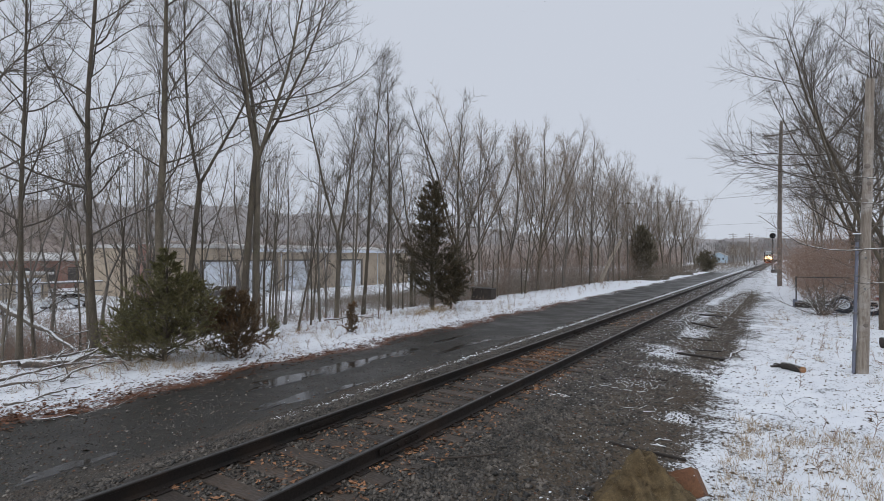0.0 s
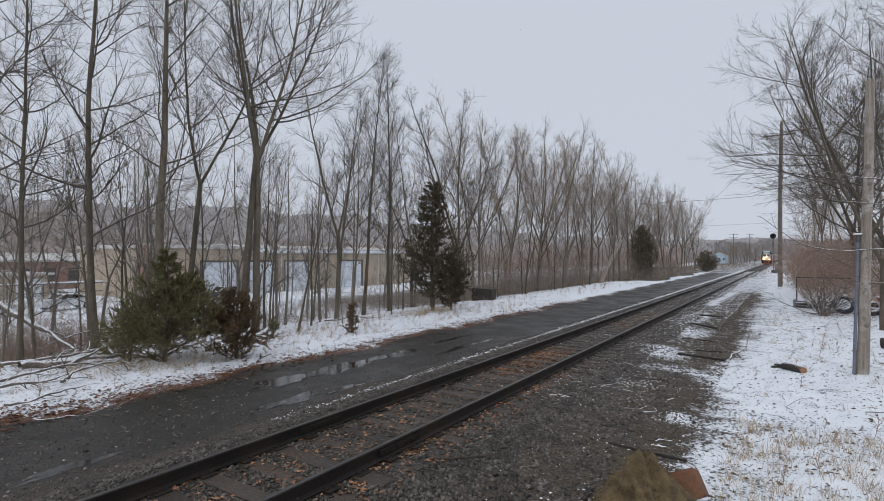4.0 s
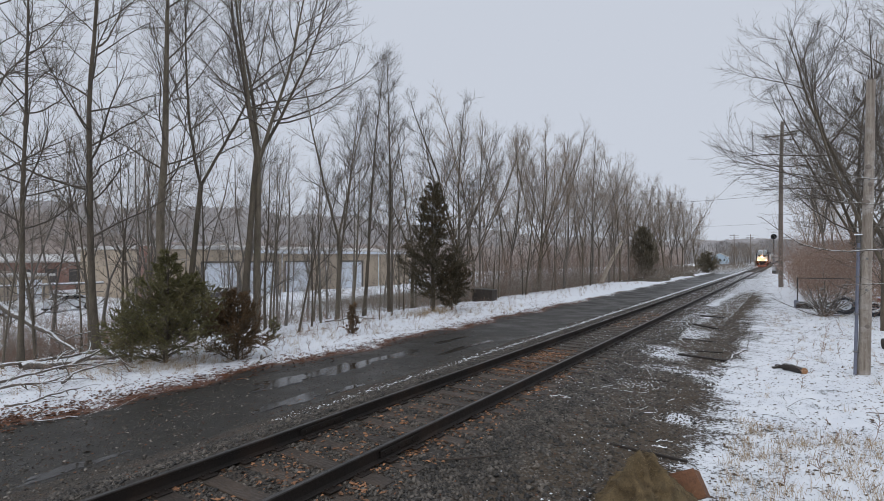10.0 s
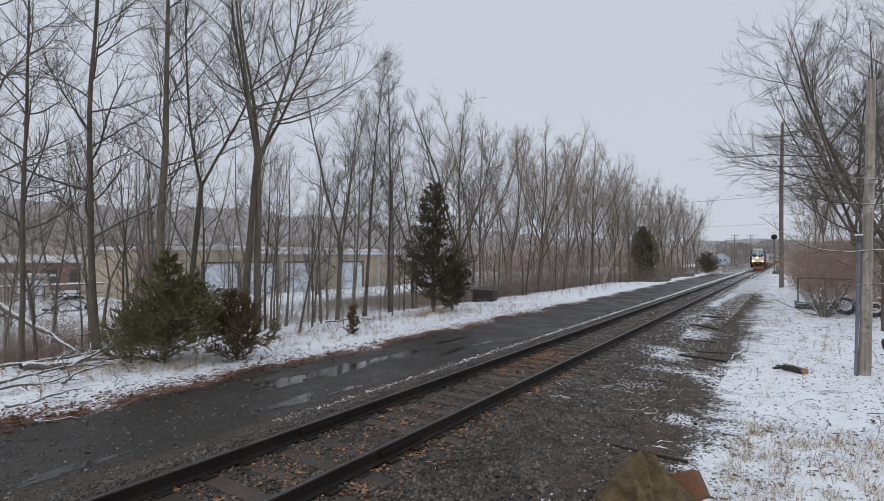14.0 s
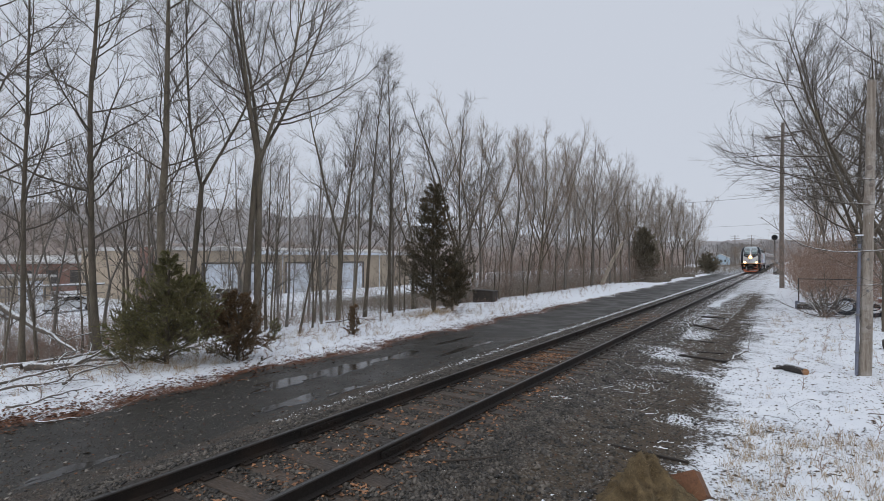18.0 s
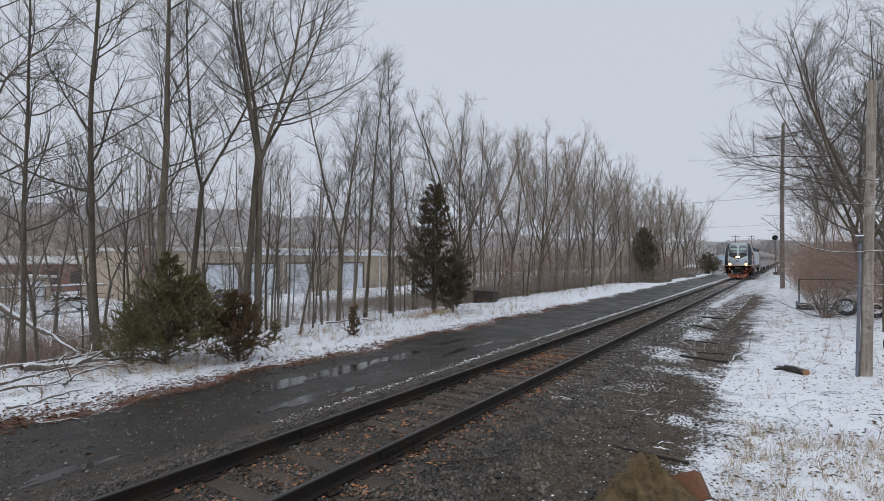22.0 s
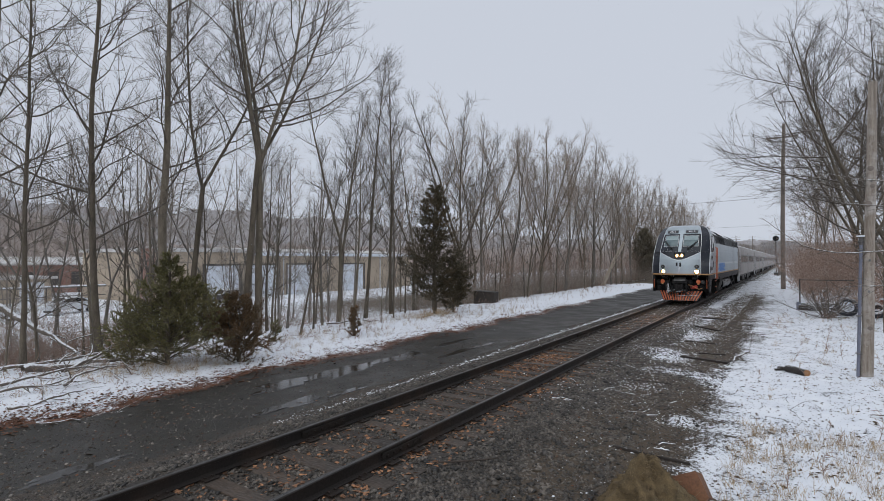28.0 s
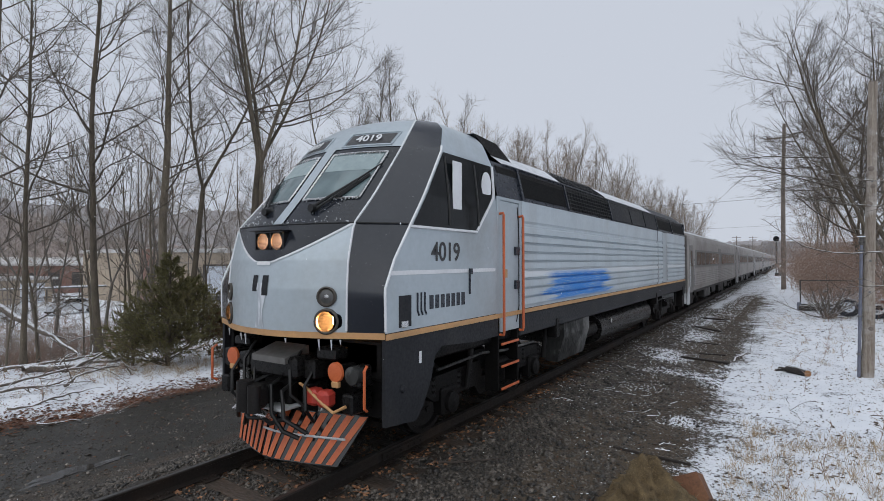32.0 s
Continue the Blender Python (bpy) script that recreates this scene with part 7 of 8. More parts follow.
body = Build().tube([up_pole(z, 0.006 * math.sin(z * 1.7), 0.006 * math.cos(z * 2.3)) for z in lin(-0.2, 6.7, 22)], [0.124 - 0.0062 * (z + 0.2) + 0.004 * math.sin(z * 5) for z in lin(-0.2, 6.7, 22)], 18)
part("shaft", body, pole_wood, stub, "", True)
part("conduit", Build().tube([up_pole(z, -0.155, -0.06) for z in (-0.1, 1.6, 3.02)], 0.034, 10), conduit_blue, stub, "blue-grey conduit pipe", True)
for z in (0.5, 1.35, 2.2, 2.85):
    part("strap", Build().box(-0.21, -0.1, -0.115, -0.01, z, z + 0.03, 0.006, Matrix.Translation((LEAN.x * z, LEAN.y * z, 0))), steel_grey, stub)
part("bracket", Build().box(-0.12, -0.01, -0.04, 0.04, 3.03, 3.06, 0.008).rod(up_pole(2.98, -0.16, -0.06), up_pole(3.16, -0.16, -0.06), 0.042, n=10), trim_dark, stub, "dark conduit cap and bracket")
part("snow_cap", Build().box(-0.14, 0.01, -0.05, 0.05, 3.162, 3.19, 0.01), snow_mat, stub)
for z, a in ((1.9, 20), (2.6, 60), (4.4, -10)):
    part("nail_tag", Build().box(LEAN.x * z - 0.02, LEAN.x * z + 0.02, LEAN.y * z - 0.14, LEAN.y * z - 0.10, z, z + 0.05, 0.003), steel_grey, stub)
for z, a, w in ((1.1, 0.3, 0.05), (3.9, -0.5, 0.07), (4.3, 0.2, 0.05), (4.7, -0.2, 0.06)):
    part("knot", Build().lathe([(-0.03, 0.0), (-0.02, w), (0.02, w * 0.6), (0.05, 0.0)], "y", up_pole(z, 0.1 * math.sin(a), -0.1 * math.cos(a)), 9), pole_dark, stub, "dark knot")

fx, fy = -0.42, 57.0
tall = thing("utility_pole", "tall dark wooden utility pole beside the brush", "pole", pose(fx, fy, gz(fx, fy)))
part("shaft", Build().tube([(0, 0, -0.2), (0.03, 0, 6), (0.1, 0, 11), (0.22, 0, 15.2)], [0.2, 0.18, 0.16, 0.135], 14), pole_dark, tall, "", True)
part("crossarm", Build().box(-1.2, 1.3, -0.16, -0.05, 13.9, 14.02, 0.01), pole_dark, tall)
for x in (-1.1, -0.5, 0.6, 1.2):
    part("insulator", Build().lathe([(0, 0.03), (0.05, 0.05), (0.1, 0.03), (0.12, 0)], "z", (x, -0.1, 14.02), 10), trim_dark, tall)
for i, (x, y, h) in enumerate(((-16.7, 229.4, 12.0), (-12.9, 262, 13.0))):
    far_pole = thing("utility_pole", "far wooden utility pole with two crossarms", "pole", pose(x, y, gz(x, y)), "far utility poles")
    part("shaft", Build().rod((0, 0, -0.2), (0, 0, h), 0.17, 0.12, 10), pole_dark, far_pole)
    for z in (h - 0.5, h - 1.5):
        part("crossarm", Build().box(-1.5, 1.5, -0.1, 0.02, z, z + 0.14, 0.01), pole_dark, far_pole)


def wire(a, b, sag, label):
    pts = []
    for i in range(25):
        u = i / 24
        pts.append([a[j] + (b[j] - a[j]) * u for j in range(2)] + [a[2] + (b[2] - a[2]) * u - sag * 4 * u * (1 - u)])
    return tagged(part("overhead_wire", Build().tube(pts, 0.012, 5), rubber), label, "wire")


wire((-22, 58, 8.6), (-0.35, 57, 8.3), 0.35, "black overhead wire crossing above the track")
wire((-30, 92, 7.8), (4, 90, 7.7), 0.4, "black overhead wire crossing above the track")
wire((-0.3, 57, 14.1), (5.0, 140, 13.0), 1.0, "black overhead wire along the track")

sgx, sgy = -1.72, 104.0
sig = thing("railway_signal", "black searchlight railway signal on a thin mast", "railway signal", pose(sgx, sgy, gz(sgx, sgy)))
part("mast", Build().rod((0, 0, -0.1), (0, 0, 6.3), 0.075, 0.065, 10), trim_dark, sig, "grey mast")
part("base", Build().box(-0.3, 0.3, -0.3, 0.3, -0.2, 0.5, 0.03), trim_dark, sig)
part("target", Build().lathe([(-0.03, 0.46), (0.0, 0.46), (0.02, 0.12), (0.02, 0.0)], "y", (0, -0.22, 6.25), 24), paint_black, sig, "round black target disc", True)
part("hood", Build().lathe([(-0.35, 0.13), (-0.05, 0.12), (-0.05, 0.105), (-0.35, 0.115)], "y", (0, -0.22, 6.25), 16), paint_black, sig)
part("lens", Build().lathe([(-0.07, 0.0), (-0.05, 0.11), (-0.04, 0.11)], "y", (0, -0.22, 6.25), 16), glow("signal_red", (0.75, 0.03, 0.03), 0.5), sig, "dull red signal lens")
part("ladder", Build().rod((-0.22, 0.3, 0), (-0.12, 0.15, 5.6), 0.02, n=5).rod((0.22, 0.3, 0), (0.12, 0.15, 5.6), 0.02, n=5), trim_dark, sig)
cabinet = thing("signal_cabinet", "small grey signal cabinet beside the mast", "cabinet", pose(-1.1, 106, gz(-1.1, 106)))
part("body", Build().box(-0.45, 0.45, -0.3, 0.3, -0.1, 1.5, 0.03), steel_grey, cabinet)
part("door", Build().box(-0.4, 0.4, -0.33, -0.298, 0.05, 1.42, 0.01), steel_grey, cabinet)

# ---- loose things on the snowy side ----
moss_rock = surface("moss_rock", (0.17, 0.118, 0.056), (0.042, 0.028, 0.015), 7, 60, 0.95, 0.05, bump=1.0, depth=0.03, dirt=(0.20, 0.155, 0.085), dirt_amount=0.6)
rust_block = surface("rust_block", (0.19, 0.085, 0.042), (0.085, 0.04, 0.025), 6, 50, 0.85, 0.1, bump=0.5, depth=0.01, dirt=(0.26, 0.12, 0.05), dirt_amount=0.5)
log_bark = surface("log_bark", (0.05, 0.04, 0.035), (0.022, 0.019, 0.017), 5, 50, 0.9, 0.08, bump=0.9, depth=0.015, snow=0.8, snow_at=0.85)
log_dark = surface("log_dark", (0.06, 0.045, 0.036), (0.026, 0.021, 0.018), 5, 50, 0.85, 0.08, bump=0.6, depth=0.01)
cut_wood = surface("cut_wood", (0.34, 0.17, 0.075), (0.18, 0.09, 0.045), 8, 60, 0.8, 0.1, bump=0.3)
plank_dark = surface("plank_dark", (0.05, 0.04, 0.034), (0.025, 0.021, 0.019), 4, 50, 0.7, 0.15, bump=0.5, stretch=(0.3, 1, 1), snow=0.75, snow_at=1.12, spec=0.3)
branch_snow = surface("branch_snow", (0.17, 0.14, 0.115), (0.085, 0.07, 0.058), 4, 40, 0.9, 0.08, bump=0.5, snow=0.88, snow_at=0.5)
tyre_rubber = surface("tyre_rubber", (0.03, 0.035, 0.05), (0.018, 0.02, 0.026), 4, 40, 0.65, 0.1, bump=0.2, snow=0.75)


def boulder(x, y, sx, sy, h, seed, label, turn=0):
    """A lumpy rock with many facets, sunk a little into the ground."""
    bm = bmesh.new()
    bmesh.ops.create_icosphere(bm, subdivisions=5, radius=1.0)
    off = Vector((seed * 3.1, seed * 1.7, 0))
    for v in bm.verts:
        n = v.co.normalized()
        d = 1 + 0.2 * noise.noise(n * 1.5 + off) + 0.15 * noise.noise(n * 3.4 + off)
        pyramid = 1 - 0.66 * max(0, n.z) ** 1.0
        v.co = Vector((n.x * sx * d * pyramid, n.y * sy * d * pyramid, n.z * h * d))
        q = v.co + off
        out = Vector((n.x, n.y, n.z * 0.6))
        v.co += out * (0.07 * noise.noise(q * 7) + 0.045 * noise.noise(q * 16) + 0.022 * noise.noise(q * 38))
    me = bpy.data.meshes.new("boulder")
    bm.to_mesh(me)
    bm.free()
    for f in me.polygons:
        f.use_smooth = True
    ob = tagged(part("boulder", me, moss_rock), label, "rock")
    ob.matrix_basis = pose(x, y, gz(x, y) + h * 0.1, 0, 0, turn)
    return ob


rock = boulder(-1.25, 5.74, 0.54, 0.44, 0.56, 3, "mossy brown boulder at the edge of the snow", 20)
r = np.random.default_rng(9)
hairs = []
for i in r.permutation(len(rock.data.vertices))[:5200]:
    vt = rock.data.vertices[int(i)]
    q, nn = rock.matrix_basis @ vt.co, rock.matrix_basis.to_3x3() @ vt.normal
    if q.z > gz(q.x, q.y):
        hairs.append(curve_stem(np.array(q), np.array(nn) * 0.5 + r.normal(0, 0.7, 3) + np.array([0, 0, -0.4]), r.uniform(0.03, 0.085), 0.0022, 0.0008, 3, r, 0.3, -0.2))
tagged(part("moss", fast_mesh("moss", *tubes(hairs, 3)), surface("moss_fibre", (0.185, 0.135, 0.075), (0.075, 0.052, 0.03), 4, 30, 0.95, 0.04, bump=0, island=0.6)), "dry matted moss fibres on the boulder", "moss", kind="stuff")
bl = Build().box(-0.17, 0.17, -0.13, 0.13, -0.02, 0.27, 0.02)
rr = np.random.default_rng(4)
bl.v = [(x + rr.normal(0, 0.008), y + rr.normal(0, 0.008), z + rr.normal(0, 0.008)) for x, y, z in bl.v]
ob = tagged(part("wood_block", bl, rust_block), "rusty red-brown block lying beside the boulder", "block")
ob.matrix_basis = pose(-0.86, 6.12, gz(-0.86, 6.12) + 0.14, -25, -27, 6)
ob = tagged(part("wood_chip", Build().box(-0.09, 0.09, -0.05, 0.05, 0, 0.06, 0.01), cut_wood), "small orange chunk of broken wood", "wood")
ob.matrix_basis = pose(-0.68, 6.0, gz(-0.68, 6.0) - 0.01, 5, 10, 30)


def beam(name, a, b, w, h, material, label, category, lift=0.0):
    """A squared timber or bar between two ground points."""
    a, b = Vector((*a, gz(*a))), Vector((*b, gz(*b)))
    d = b - a
    L = d.length
    bd = Build().box(0, L, -w / 2, w / 2, 0, h, min(w, h) * 0.15)
    ob = part(name, bd, material)
    ob.matrix_basis = Matrix.Translation(a + Vector((0, 0, lift - 0.01))) @ d.to_track_quat("X", "Z").to_matrix().to_4x4()
    return tagged(ob, label, category)


beam("iron_bar", (-2.12, 7.55), (-1.12, 7.62), 0.035, 0.04, plank_dark, "dark iron bar with snow along it", "bar")
beam("old_plank", (-2.52, 15.8), (-1.35, 15.55), 0.16, 0.06, plank_dark, "dark broken plank under snow", "plank")
beam("old_plank", (-2.2, 16.7), (-1.5, 16.6), 0.12, 0.05, plank_dark, "dark broken plank under snow", "plank")
beam("old_plank", (-3.1, 22.8), (-2.2, 22.3), 0.18, 0.06, plank_dark, "dark broken plank under snow", "plank")
beam("old_plank", (-3.3, 26.5), (-2.3, 26.2), 0.2, 0.06, plank_dark, "dark broken plank under snow", "plank")
beam("old_plank", (-2.9, 18.9), (-1.9, 18.8), 0.14, 0.04, plank_dark, "dark broken plank under snow", "plank")
beam("old_plank", (-3.0, 12.0), (-2.1, 12.1), 0.05, 0.03, plank_dark, "thin splintered lath on the gravel", "plank")

# splinters with snow lying on them
stick_snow = surface("stick_snow", (0.15, 0.12, 0.10), (0.07, 0.058, 0.05), 4, 40, 0.9, 0.08, bump=0.3, snow=1.0, snow_at=0.25)
r = np.random.default_rng(52)
for cx, cy, n, wide in ((-3.05, 10.8, 11, 0.42), (-2.75, 13.4, 6, 0.5), (-2.1, 9.6, 4, 0.4), (-3.6, 9.4, 4, 0.3), (-1.9, 8.2, 4, 0.3)):
    for i in range(n):
        x, y, a, ln = r.normal(cx, wide), r.normal(cy, wide * 0.6), r.uniform(0, 3.14), r.uniform(0.12, 0.38)
        beam("splinter", (x, y), (x + ln * math.cos(a), y + ln * 0.6 * math.sin(a)), r.uniform(0.014, 0.03), 0.018, stick_snow, "snow-covered wood splinter on the gravel", "splinter", 0.005)


def log(a, b, r0, label, end=False):
    a, b = Vector((*a, gz(*a) + r0 * 0.8)), Vector((*b, gz(*b) + r0 * 0.8))
    ob = thing("log", label, "log", Matrix.Translation(a))
    d = b - a
    pts = [d * u + Vector((0, 0, 0.02 * math.sin(u * 5))) for u in (0, 0.3, 0.6, 1)]
    part("bark", Build().tube(pts, [r0, r0 * 1.06, r0 * 0.98, r0 * 0.95], 14), log_bark, ob, "", True)
    if end:
        e = d.normalized()
        part("cut_end", Build().rod(d + e * 0.001, d + e * 0.02, r0 * 0.9, n=14), cut_wood, ob, "fresh orange cut end")
    return ob


log((-0.05, 14.9), (0.32, 14.35), 0.08, "short dark log with a fresh orange cut end", True)
log((0.05, 14.75), (-0.22, 15.25), 0.045, "dark forked stub leaning on a log")
log((0.0, 15.1), (-0.3, 15.0), 0.035, "thin dark stick in the snow")
log((2.28, 19.3), (2.75, 19.1), 0.16, "dark log lying on the snow")
log((0.46, 33.0), (1.4, 32.6), 0.14, "dark log beside the brush")


def fallen(pts, r0, label):
    """A fallen branch: a bent tapering stem on the ground with a few side shoots."""
    rnd = np.random.default_rng(int(abs(pts[0][0] * 100)))
    P = [Vector((x, y, gz(x, y) + z)) for x, y, z in pts]
    ob = thing("fallen_branch", label, "branch", Matrix.Translation(P[0]), "fallen branches in the snow")
    Q = [p - P[0] for p in P]
    n = 22
    t = np.linspace(0, len(Q) - 1, n)
    S = np.stack([np.interp(t, np.arange(len(Q)), [q[i] for q in Q]) for i in range(3)], 1)
    for amp, fr in ((0.07, 2.1), (0.035, 5.3), (0.02, 11.0)):
        ph = rnd.uniform(0, 6, 3)
        for i in range(3):
            S[:, i] += amp * np.sin(t * fr + ph[i]) * (0.5 if i == 2 else 1.0)
    R = r0 * (1 - 0.72 * np.linspace(0, 1, n)) * (1 + rnd.normal(0, 0.07, n))
    v, f = tubes([(S, R)], 8)
    part("stem", fast_mesh("stem", v, f, True), branch_snow, ob)
    for i in range(7):
        p, d, q = along((S, R), rnd.uniform(0.15, 1.0))
        sh = curve_stem(p, side_way(d, rnd.uniform(0.4, 1.1), rnd), rnd.uniform(0.3, 1.1), q * 0.45, 0.004, 7, rnd, 0.16, -0.02)
        v, f = tubes([sh], 6)
        part("side_shoot", fast_mesh("side_shoot", v, f, True), branch_snow, ob)
    return ob


fallen([(-15.9, 4.9, 0.12), (-15.7, 6.0, 0.12), (-15.5, 7.2, 0.10)], 0.11, "fallen trunk under snow at the wood's edge")
fallen([(-21.0, 5.9, 1.9), (-19.4, 6.5, 1.0), (-17.8, 7.0, 0.15)], 0.12, "snow-lined trunk leaning down between the trees")
fallen([(-14.6, 3.2, 0.08), (-14.2, 4.2, 0.12), (-14.3, 5.3, 0.15), (-14.6, 6.2, 0.1)], 0.05, "crooked fallen branch in the snow")
fallen([(-13.4, 3.3, 0.06), (-13.2, 4.2, 0.15), (-13.6, 5.2, 0.12)], 0.045, "crooked fallen branch in the snow")
fallen([(-13.2, 4.9, 0.05), (-12.8, 5.0, 0.25), (-13.0, 5.9, 0.3), (-13.5, 6.4, 0.05)], 0.035, "pale bent branch arching over the snow")
fallen([(-12.3, 3.6, 0.04), (-12.2, 4.3, 0.08), (-12.4, 5.0, 0.04)], 0.035, "dark fallen branch near the road")
fallen([(-10.95, 3.6, 0.02), (-10.8, 4.2, 0.03), (-10.7, 4.9, 0.02)], 0.018, "thin stick on the edge of the road")
fallen([(-14.9, 5.5, 0.1), (-15.3, 6.6, 0.35), (-15.2, 7.9, 0.2)], 0.05, "crooked fallen branch in the snow")
fallen([(-17.0, 4.4, 0.1), (-16.6, 5.8, 0.2), (-16.8, 7.6, 0.1)], 0.06, "crooked fallen branch in the snow")
stick = thing("stick", "thin dark curved stick on the ballast", "stick", pose(-3.85, 5.62, gz(-3.85, 5.62)))
part("stem", Build().tube([(0, 0, 0.02), (0.16, 0.06, 0.035), (0.34, 0.2, 0.04), (0.5, 0.38, 0.035), (0.66, 0.62, 0.02)], [0.016, 0.015, 0.013, 0.011, 0.006], 7), log_dark, stick, "", True)
part("side_shoot", Build().tube([(0.34, 0.2, 0.04), (0.44, 0.21, 0.05), (0.52, 0.2, 0.03)], [0.007, 0.006, 0.003], 5), log_dark, stick, "", True)
fallen([(-1.3, 15.6, 0.03), (-0.95, 17.0, 0.05), (-0.85, 18.2, 0.02)], 0.025, "snowy stick beside the track")
fallen([(-0.1, 12.0, 0.02), (0.0, 10.8, 0.03), (0.15, 9.8, 0.02)], 0.010, "thin bent stem on the snow")
fallen([(1.2, 11.2, 0.02), (1.7, 11.6, 0.04), (2.3, 11.9, 0.02)], 0.012, "thin twig on the snow")
fallen([(-16.6, 16.0, 0.1), (-15.8, 16.9, 0.2), (-15.0, 17.4, 0.1)], 0.04, "crooked fallen branch in the snow")


def tyre(x, y, m, label, rim=False):
    ob = thing("tyre", label, "tyre", Matrix.Translation((x, y, gz(x, y))) @ m, "old tyres in the snow")
    prof = [(-0.11, 0.27), (-0.125, 0.36), (-0.10, 0.43), (-0.05, 0.455), (0.05, 0.455), (0.10, 0.43), (0.125, 0.36), (0.11, 0.27), (0.0, 0.29), (-0.11, 0.27)]
    part("rubber_ring", Build().lathe(prof, "z", (0, 0, 0), 32, False), tyre_rubber, ob, "", True)
    if rim:
        part("rim", Build().lathe([(-0.06, 0.275), (0.04, 0.26), (0.02, 0.1), (0.06, 0.08), (0.06, 0.0)], "z", (0, 0, 0), 24), door_white, ob, "white steel rim", True)
        for i in range(6):
            part("rim_hole", Build().lathe([(0, 0.03), (0.012, 0.03), (0.013, 0)], "z", (0.16 * math.cos(i * 1.047), 0.16 * math.sin(i * 1.047), 0.035), 10), rubber, ob)
    return ob


tyre(2.25, 30.6, pose(0, 0, 0.40, 66, 12, 0), "old tyre with a white steel rim leaning in the snow", True)
tyre(3.15, 29.4, pose(0, 0, 0.30, 28, -16, 0), "old blue-black tyre tipped up in the snow")
tyre(3.25, 29.7, pose(0, 0, 0.12, 6, 4, 0), "old tyre lying flat under another")
tyre(1.85, 31.2, pose(0, 0, 0.14, 10, 8, 0), "old tyre half hidden in the snow")
tyre(3.9, 28.6, pose(0, 0, 0.13, 4, -3, 0), "old tyre lying in the snow")
junk = thing("cart_frame", "dark broken cart frame half buried in snow", "frame", pose(0.35, 33.0, gz(0.35, 33.0), 0, 0, 4))
part("beam", Build().box(0.0, 1.5, -0.08, 0.08, 0.18, 0.34, 0.02), trim_dark, junk)
part("leg", Build().box(-0.02, 0.16, -0.1, 0.1, -0.1, 0.42, 0.02), conduit_blue, junk, "blue painted leg")
part("leg", Build().box(1.3, 1.45, -0.1, 0.1, -0.1, 0.3, 0.02), trim_dark, junk)
part("upright", Build().box(0.1, 0.16, -0.03, 0.03, 0.3, 1.6, 0.01), trim_dark, junk)
part("crosspiece", Build().box(0.1, 2.4, -0.02, 0.02, 1.55, 1.59, 0.008), trim_dark, junk)
crate = thing("red_crate", "faded red crate behind the tyres", "crate", pose(4.0, 30.5, gz(4.0, 30.5), 0, 0, 12))
part("panel", Build().box(-0.5, 0.5, -0.35, 0.35, 0, 0.7, 0.02), surface("crate_red", (0.28, 0.07, 0.05), (0.2, 0.05, 0.04), 3, 30, 0.8, 0.1, bump=0.2, snow=0.8), crate)
part("lid", Build().box(-0.53, 0.53, -0.38, 0.38, 0.702, 0.75, 0.01), snow_mat, crate, "snow-covered lid")

# a dark shed remnant and pale grass by the wood, farther along
shed2 = thing("rubbish_box", "dark rusty box standing at the edge of the wood", "box", pose(-17.0, 30.8, gz(-17.0, 30.8), 0, 3, 8))
part("body", Build().box(-0.7, 0.7, -0.5, 0.5, -0.1, 0.78, 0.03), surface("box_rust", (0.06, 0.045, 0.035), (0.03, 0.025, 0.022), 3, 30, 0.85, 0.1, bump=0.3), shed2)
part("lid", Build().box(-0.73, 0.73, -0.53, 0.53, 0.782, 0.81, 0.01), trim_dark, shed2, "dented dark lid")
lean = thing("leaning_trunk", "pale broken trunk leaning against the trees", "trunk", pose(-18.05, 60.6, gz(-18.05, 60.6)))
part("shaft", Build().tube([(0, 0, -0.1), (0.75, -0.15, 1.6), (1.7, -0.3, 3.4), (2.6, -0.5, 5.0)], [0.24, 0.22, 0.19, 0.14], 10), surface("pale_trunk", (0.56, 0.48, 0.39), (0.38, 0.32, 0.25), 3, 30, 0.9, 0.05, bump=0.4), lean, "", True)

# the snow-lined shoots that reach across before the pole
r = np.random.default_rng(12)
shoots = []
for pts in (((4.2, 13.6, 2.75), (2.6, 13.1, 2.62), (1.5, 12.95, 2.60), (0.9, 13.0, 2.55), (0.3, 13.05, 2.68), (-0.1, 13.0, 3.0), (-0.45, 13.0, 3.32)),
            ((4.2, 14.2, 3.3), (2.8, 14.0, 3.7), (2.0, 14.0, 4.0), (1.2, 14.0, 4.15), (0.6, 14.0, 4.35)),
            ((4.2, 13.9, 3.0), (2.6, 13.6, 3.35), (1.6, 13.5, 3.5), (0.9, 13.4, 3.6)),
            ((4.0, 13.0, 1.6), (2.5, 12.8, 1.9), (1.6, 12.9, 1.95), (0.9, 12.9, 1.9))):
    P = np.array(pts)
    t = np.linspace(0, len(P) - 1, 14)
    Q = np.stack([np.interp(t, np.arange(len(P)), P[:, i]) for i in range(3)], 1)
    shoots.append((Q, np.linspace(0.02, 0.005, 14)))
shrub = thing("roadside_shrub", "leggy shrub whose long bare shoots carry lines of snow", "shrub", pose(4.2, 13.7, gz(4.2, 13.7)))
low = [np.array([[0, 0, -0.1], [0.02, 0, 0.8], [0.0, 0.05, 1.7], [0.0, 0.1, 3.4]])]
part("stem", Build().tube(low[0].tolist(), [0.05, 0.045, 0.035, 0.02], 8), bark_grey, shrub, "", True)
org = np.array([4.2, 13.7, gz(4.2, 13.7)])
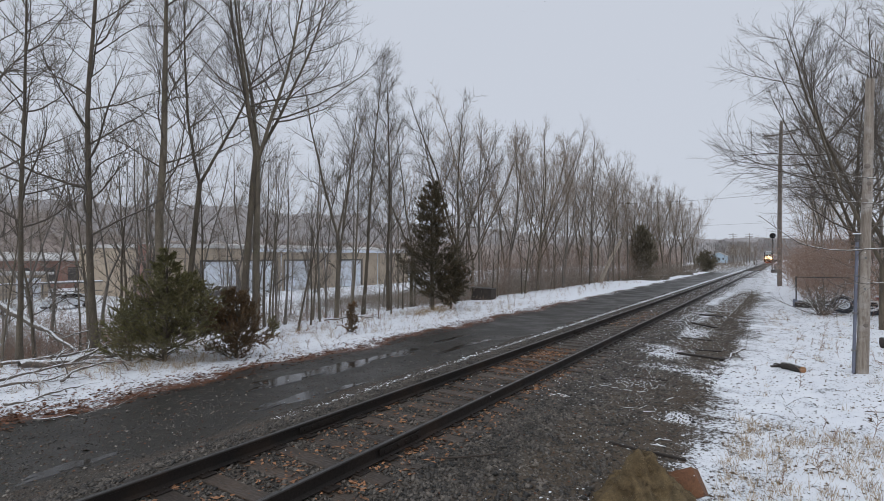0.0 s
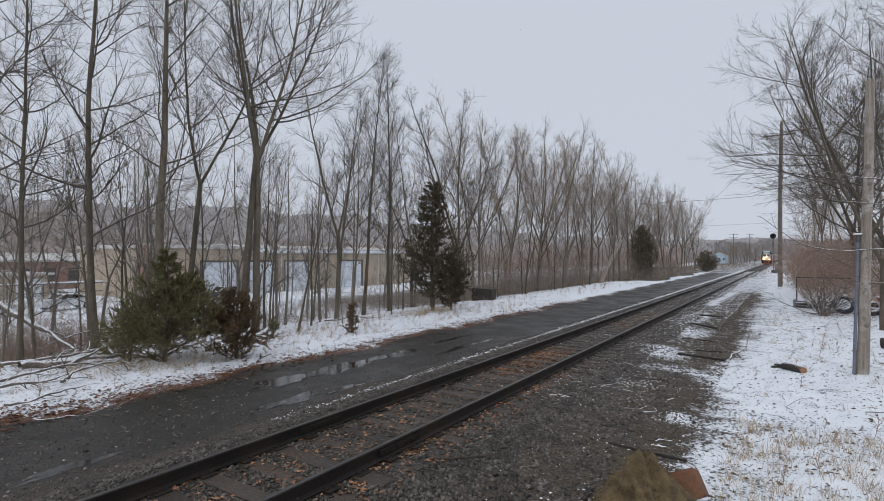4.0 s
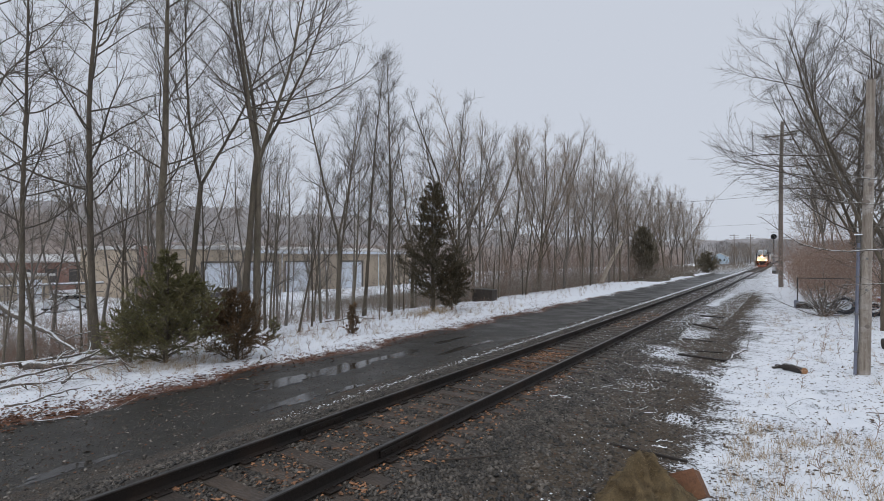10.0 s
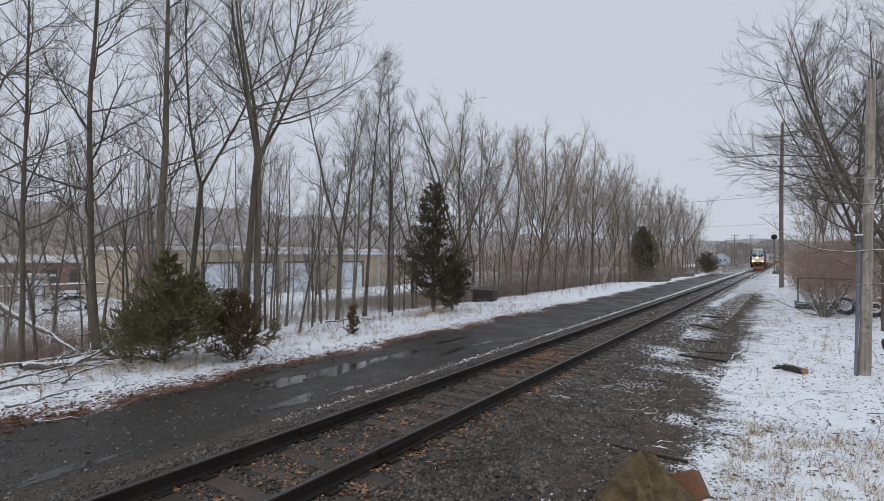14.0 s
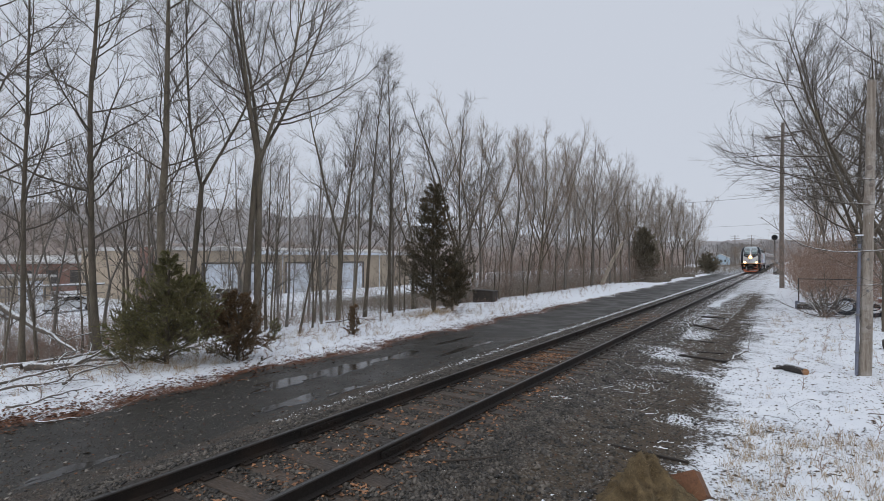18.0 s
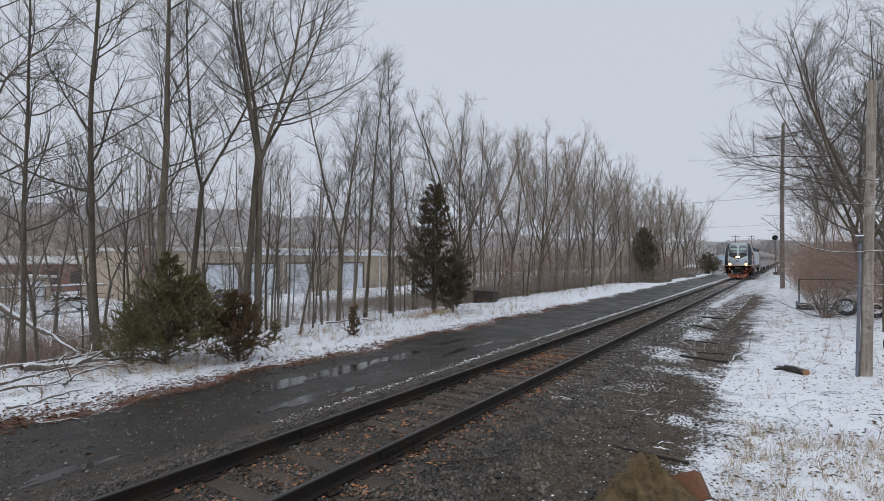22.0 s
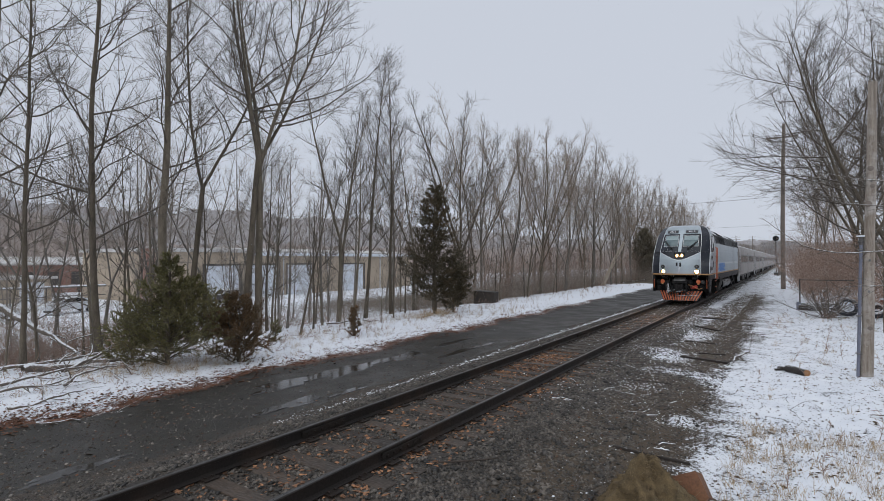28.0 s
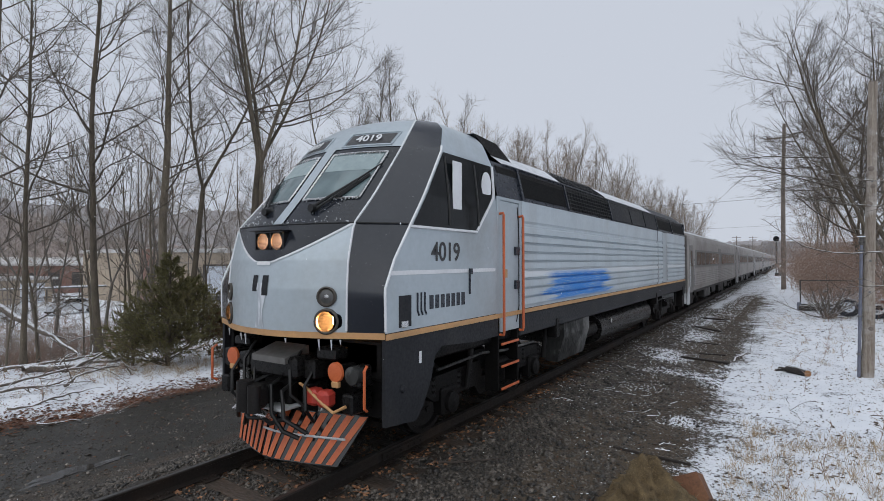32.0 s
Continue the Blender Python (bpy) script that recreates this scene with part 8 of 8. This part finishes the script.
for s in shoots:
    v, f = tubes([(s[0] - org, s[1])], 6)
    part("shoot", fast_mesh("shoot", v, f, True), branch_snow, shrub, "long shoot with a line of snow")
    side = []
    for i in range(16):
        p, d, q = along((s[0] - org, s[1]), r.uniform(0.2, 1))
        side.append(curve_stem(p, side_way(d, r.uniform(0.4, 0.9), r), r.uniform(0.15, 0.5), 0.005, 0.002, 4, r, 0.12, 0.03))
    part("crown", fast_mesh("crown", *tubes(side, 4), True), twig_grey, shrub)
# a leggy bush before the brush
bush = thing("bare_bush", "bare spreading bush with snow on its shoots", "bush", pose(1.4, 28.9, gz(1.4, 28.9)))
st = [curve_stem((r.normal(0, 0.12), r.normal(0, 0.12), -0.05), (r.normal(0, 0.9), r.normal(0, 0.7), 0.9), r.uniform(0.8, 2.2), 0.026, 0.006, 8, r, 0.17, -0.02) for i in range(34)]
tw = []
for s in st:
    for i in range(9):
        p, d, q = along(s, r.uniform(0.25, 1))
        tw.append(curve_stem(p, side_way(d, r.uniform(0.4, 0.9), r), r.uniform(0.2, 0.8), 0.007, 0.003, 4, r, 0.12, 0.0))
part("trunk", fast_mesh("trunk", *tubes(st, 5), True), branch_snow, bush)
part("crown", fast_mesh("crown", *tubes(tw, 3), True), branch_snow, bush)

def brush_pile(x, y, n, long, high, wide, seed, label):
    """Cut or fallen branches lying across each other."""
    r = np.random.default_rng(seed)
    heap = thing("brush_pile", label, "brush pile", pose(x, y, gz(x, y)))
    for i in range(n):
        a, up = r.uniform(0, 6.283), r.uniform(-0.2, 0.35)
        ln = long * r.uniform(0.4, 1.0)
        d = np.array([math.cos(a), math.sin(a) * 0.8, up])
        c = np.array([r.normal(0, wide), r.normal(0, wide), r.uniform(0.1, 1.0) ** 1.5 * high + 0.04])
        v, f = tubes([curve_stem(c - d * ln * 0.45, d, ln, r.uniform(0.35, 1.0) ** 1.6 * 0.015 * long, 0.006, 9, r, 0.14, -0.01)], 5)
        part("stick", fast_mesh("stick", v, f, True), branch_snow, heap)
    return heap


brush_pile(2.5, 32.4, 30, 3.0, 1.1, 0.65, 40, "heap of cut branches with snow lying along them")
brush_pile(-14.9, 6.1, 26, 1.5, 0.4, 0.55, 41, "tangle of fallen twigs and branches with snow on them")
brush_pile(-18.6, 9.6, 24, 2.4, 0.7, 0.8, 43, "tangle of fallen twigs and branches with snow on them")

# ---- light snowfall: loose flakes that sink through the air ----
flake_mat = surface("flake_mat", (0.86, 0.88, 0.92), (0.8, 0.82, 0.86), 3, 20, 0.8, 0.05, bump=0)


def snowfall(seed, n, x0, x1, y0, y1, size):
    rnd = np.random.default_rng(seed)
    P = np.stack([rnd.uniform(x0, x1, n), rnd.uniform(y0, y1, n), rnd.uniform(-1, 62, n)], 1)
    P = P[np.hypot(P[:, 0], P[:, 1]) > 2.2]
    n = len(P)
    base = np.array([(1, 0, 0), (-1, 0, 0), (0, 1, 0), (0, -1, 0), (0, 0, 1), (0, 0, -1)], float)
    tri = np.array([(0, 2, 4), (2, 1, 4), (1, 3, 4), (3, 0, 4), (2, 0, 5), (1, 2, 5), (3, 1, 5), (0, 3, 5)])
    v = base[None] * rnd.uniform(0.5, 1.3, (n, 6, 1)) * (size * rnd.uniform(0.6, 1.4, n))[:, None, None] + P[:, None]
    f = (tri[None] + (np.arange(n) * 6)[:, None, None]).reshape(-1, 3)
    return tagged(part("snowfall", fast_mesh("snowfall", v.reshape(-1, 3), f), flake_mat), "sparse small snowflakes sinking through the air", "snow", kind="stuff")


flurries = [snowfall(1, 5200, -17, 6, 1.0, 22, 0.0042), snowfall(2, 2600, -12, 5, 1.5, 12, 0.0036)]


def motions():
    """The train runs in at an even pace, its wheels turning."""
    times = [i * 0.5 for i in range(65)]
    walk(engine, [(t, pose(TRACK, train_y(t), 0)) for t in times])
    for i, car in enumerate(coaches):
        walk(car, [(t, pose(TRACK, train_y(t) + CAR_FIRST + i * CAR_PITCH, 0)) for t in times])
    for f, (dx, dy, fall) in zip(flurries, ((2.0, -1.2, 46.0), (3.0, 0.8, 40.0))):
        walk(f, [(t, pose(dx * (t / 32 - 0.5), dy * (t / 32 - 0.5), -fall * t / 32)) for t in range(0, 33, 4)])
    steps = [i * 0.08 for i in range(401)]
    for w, place, r in turning:
        walk(w, [(t, Matrix.Translation(place) @ Matrix.Rotation((SPEED * t / r) % (2 * math.pi), 4, "X")) for t in steps])


motions()
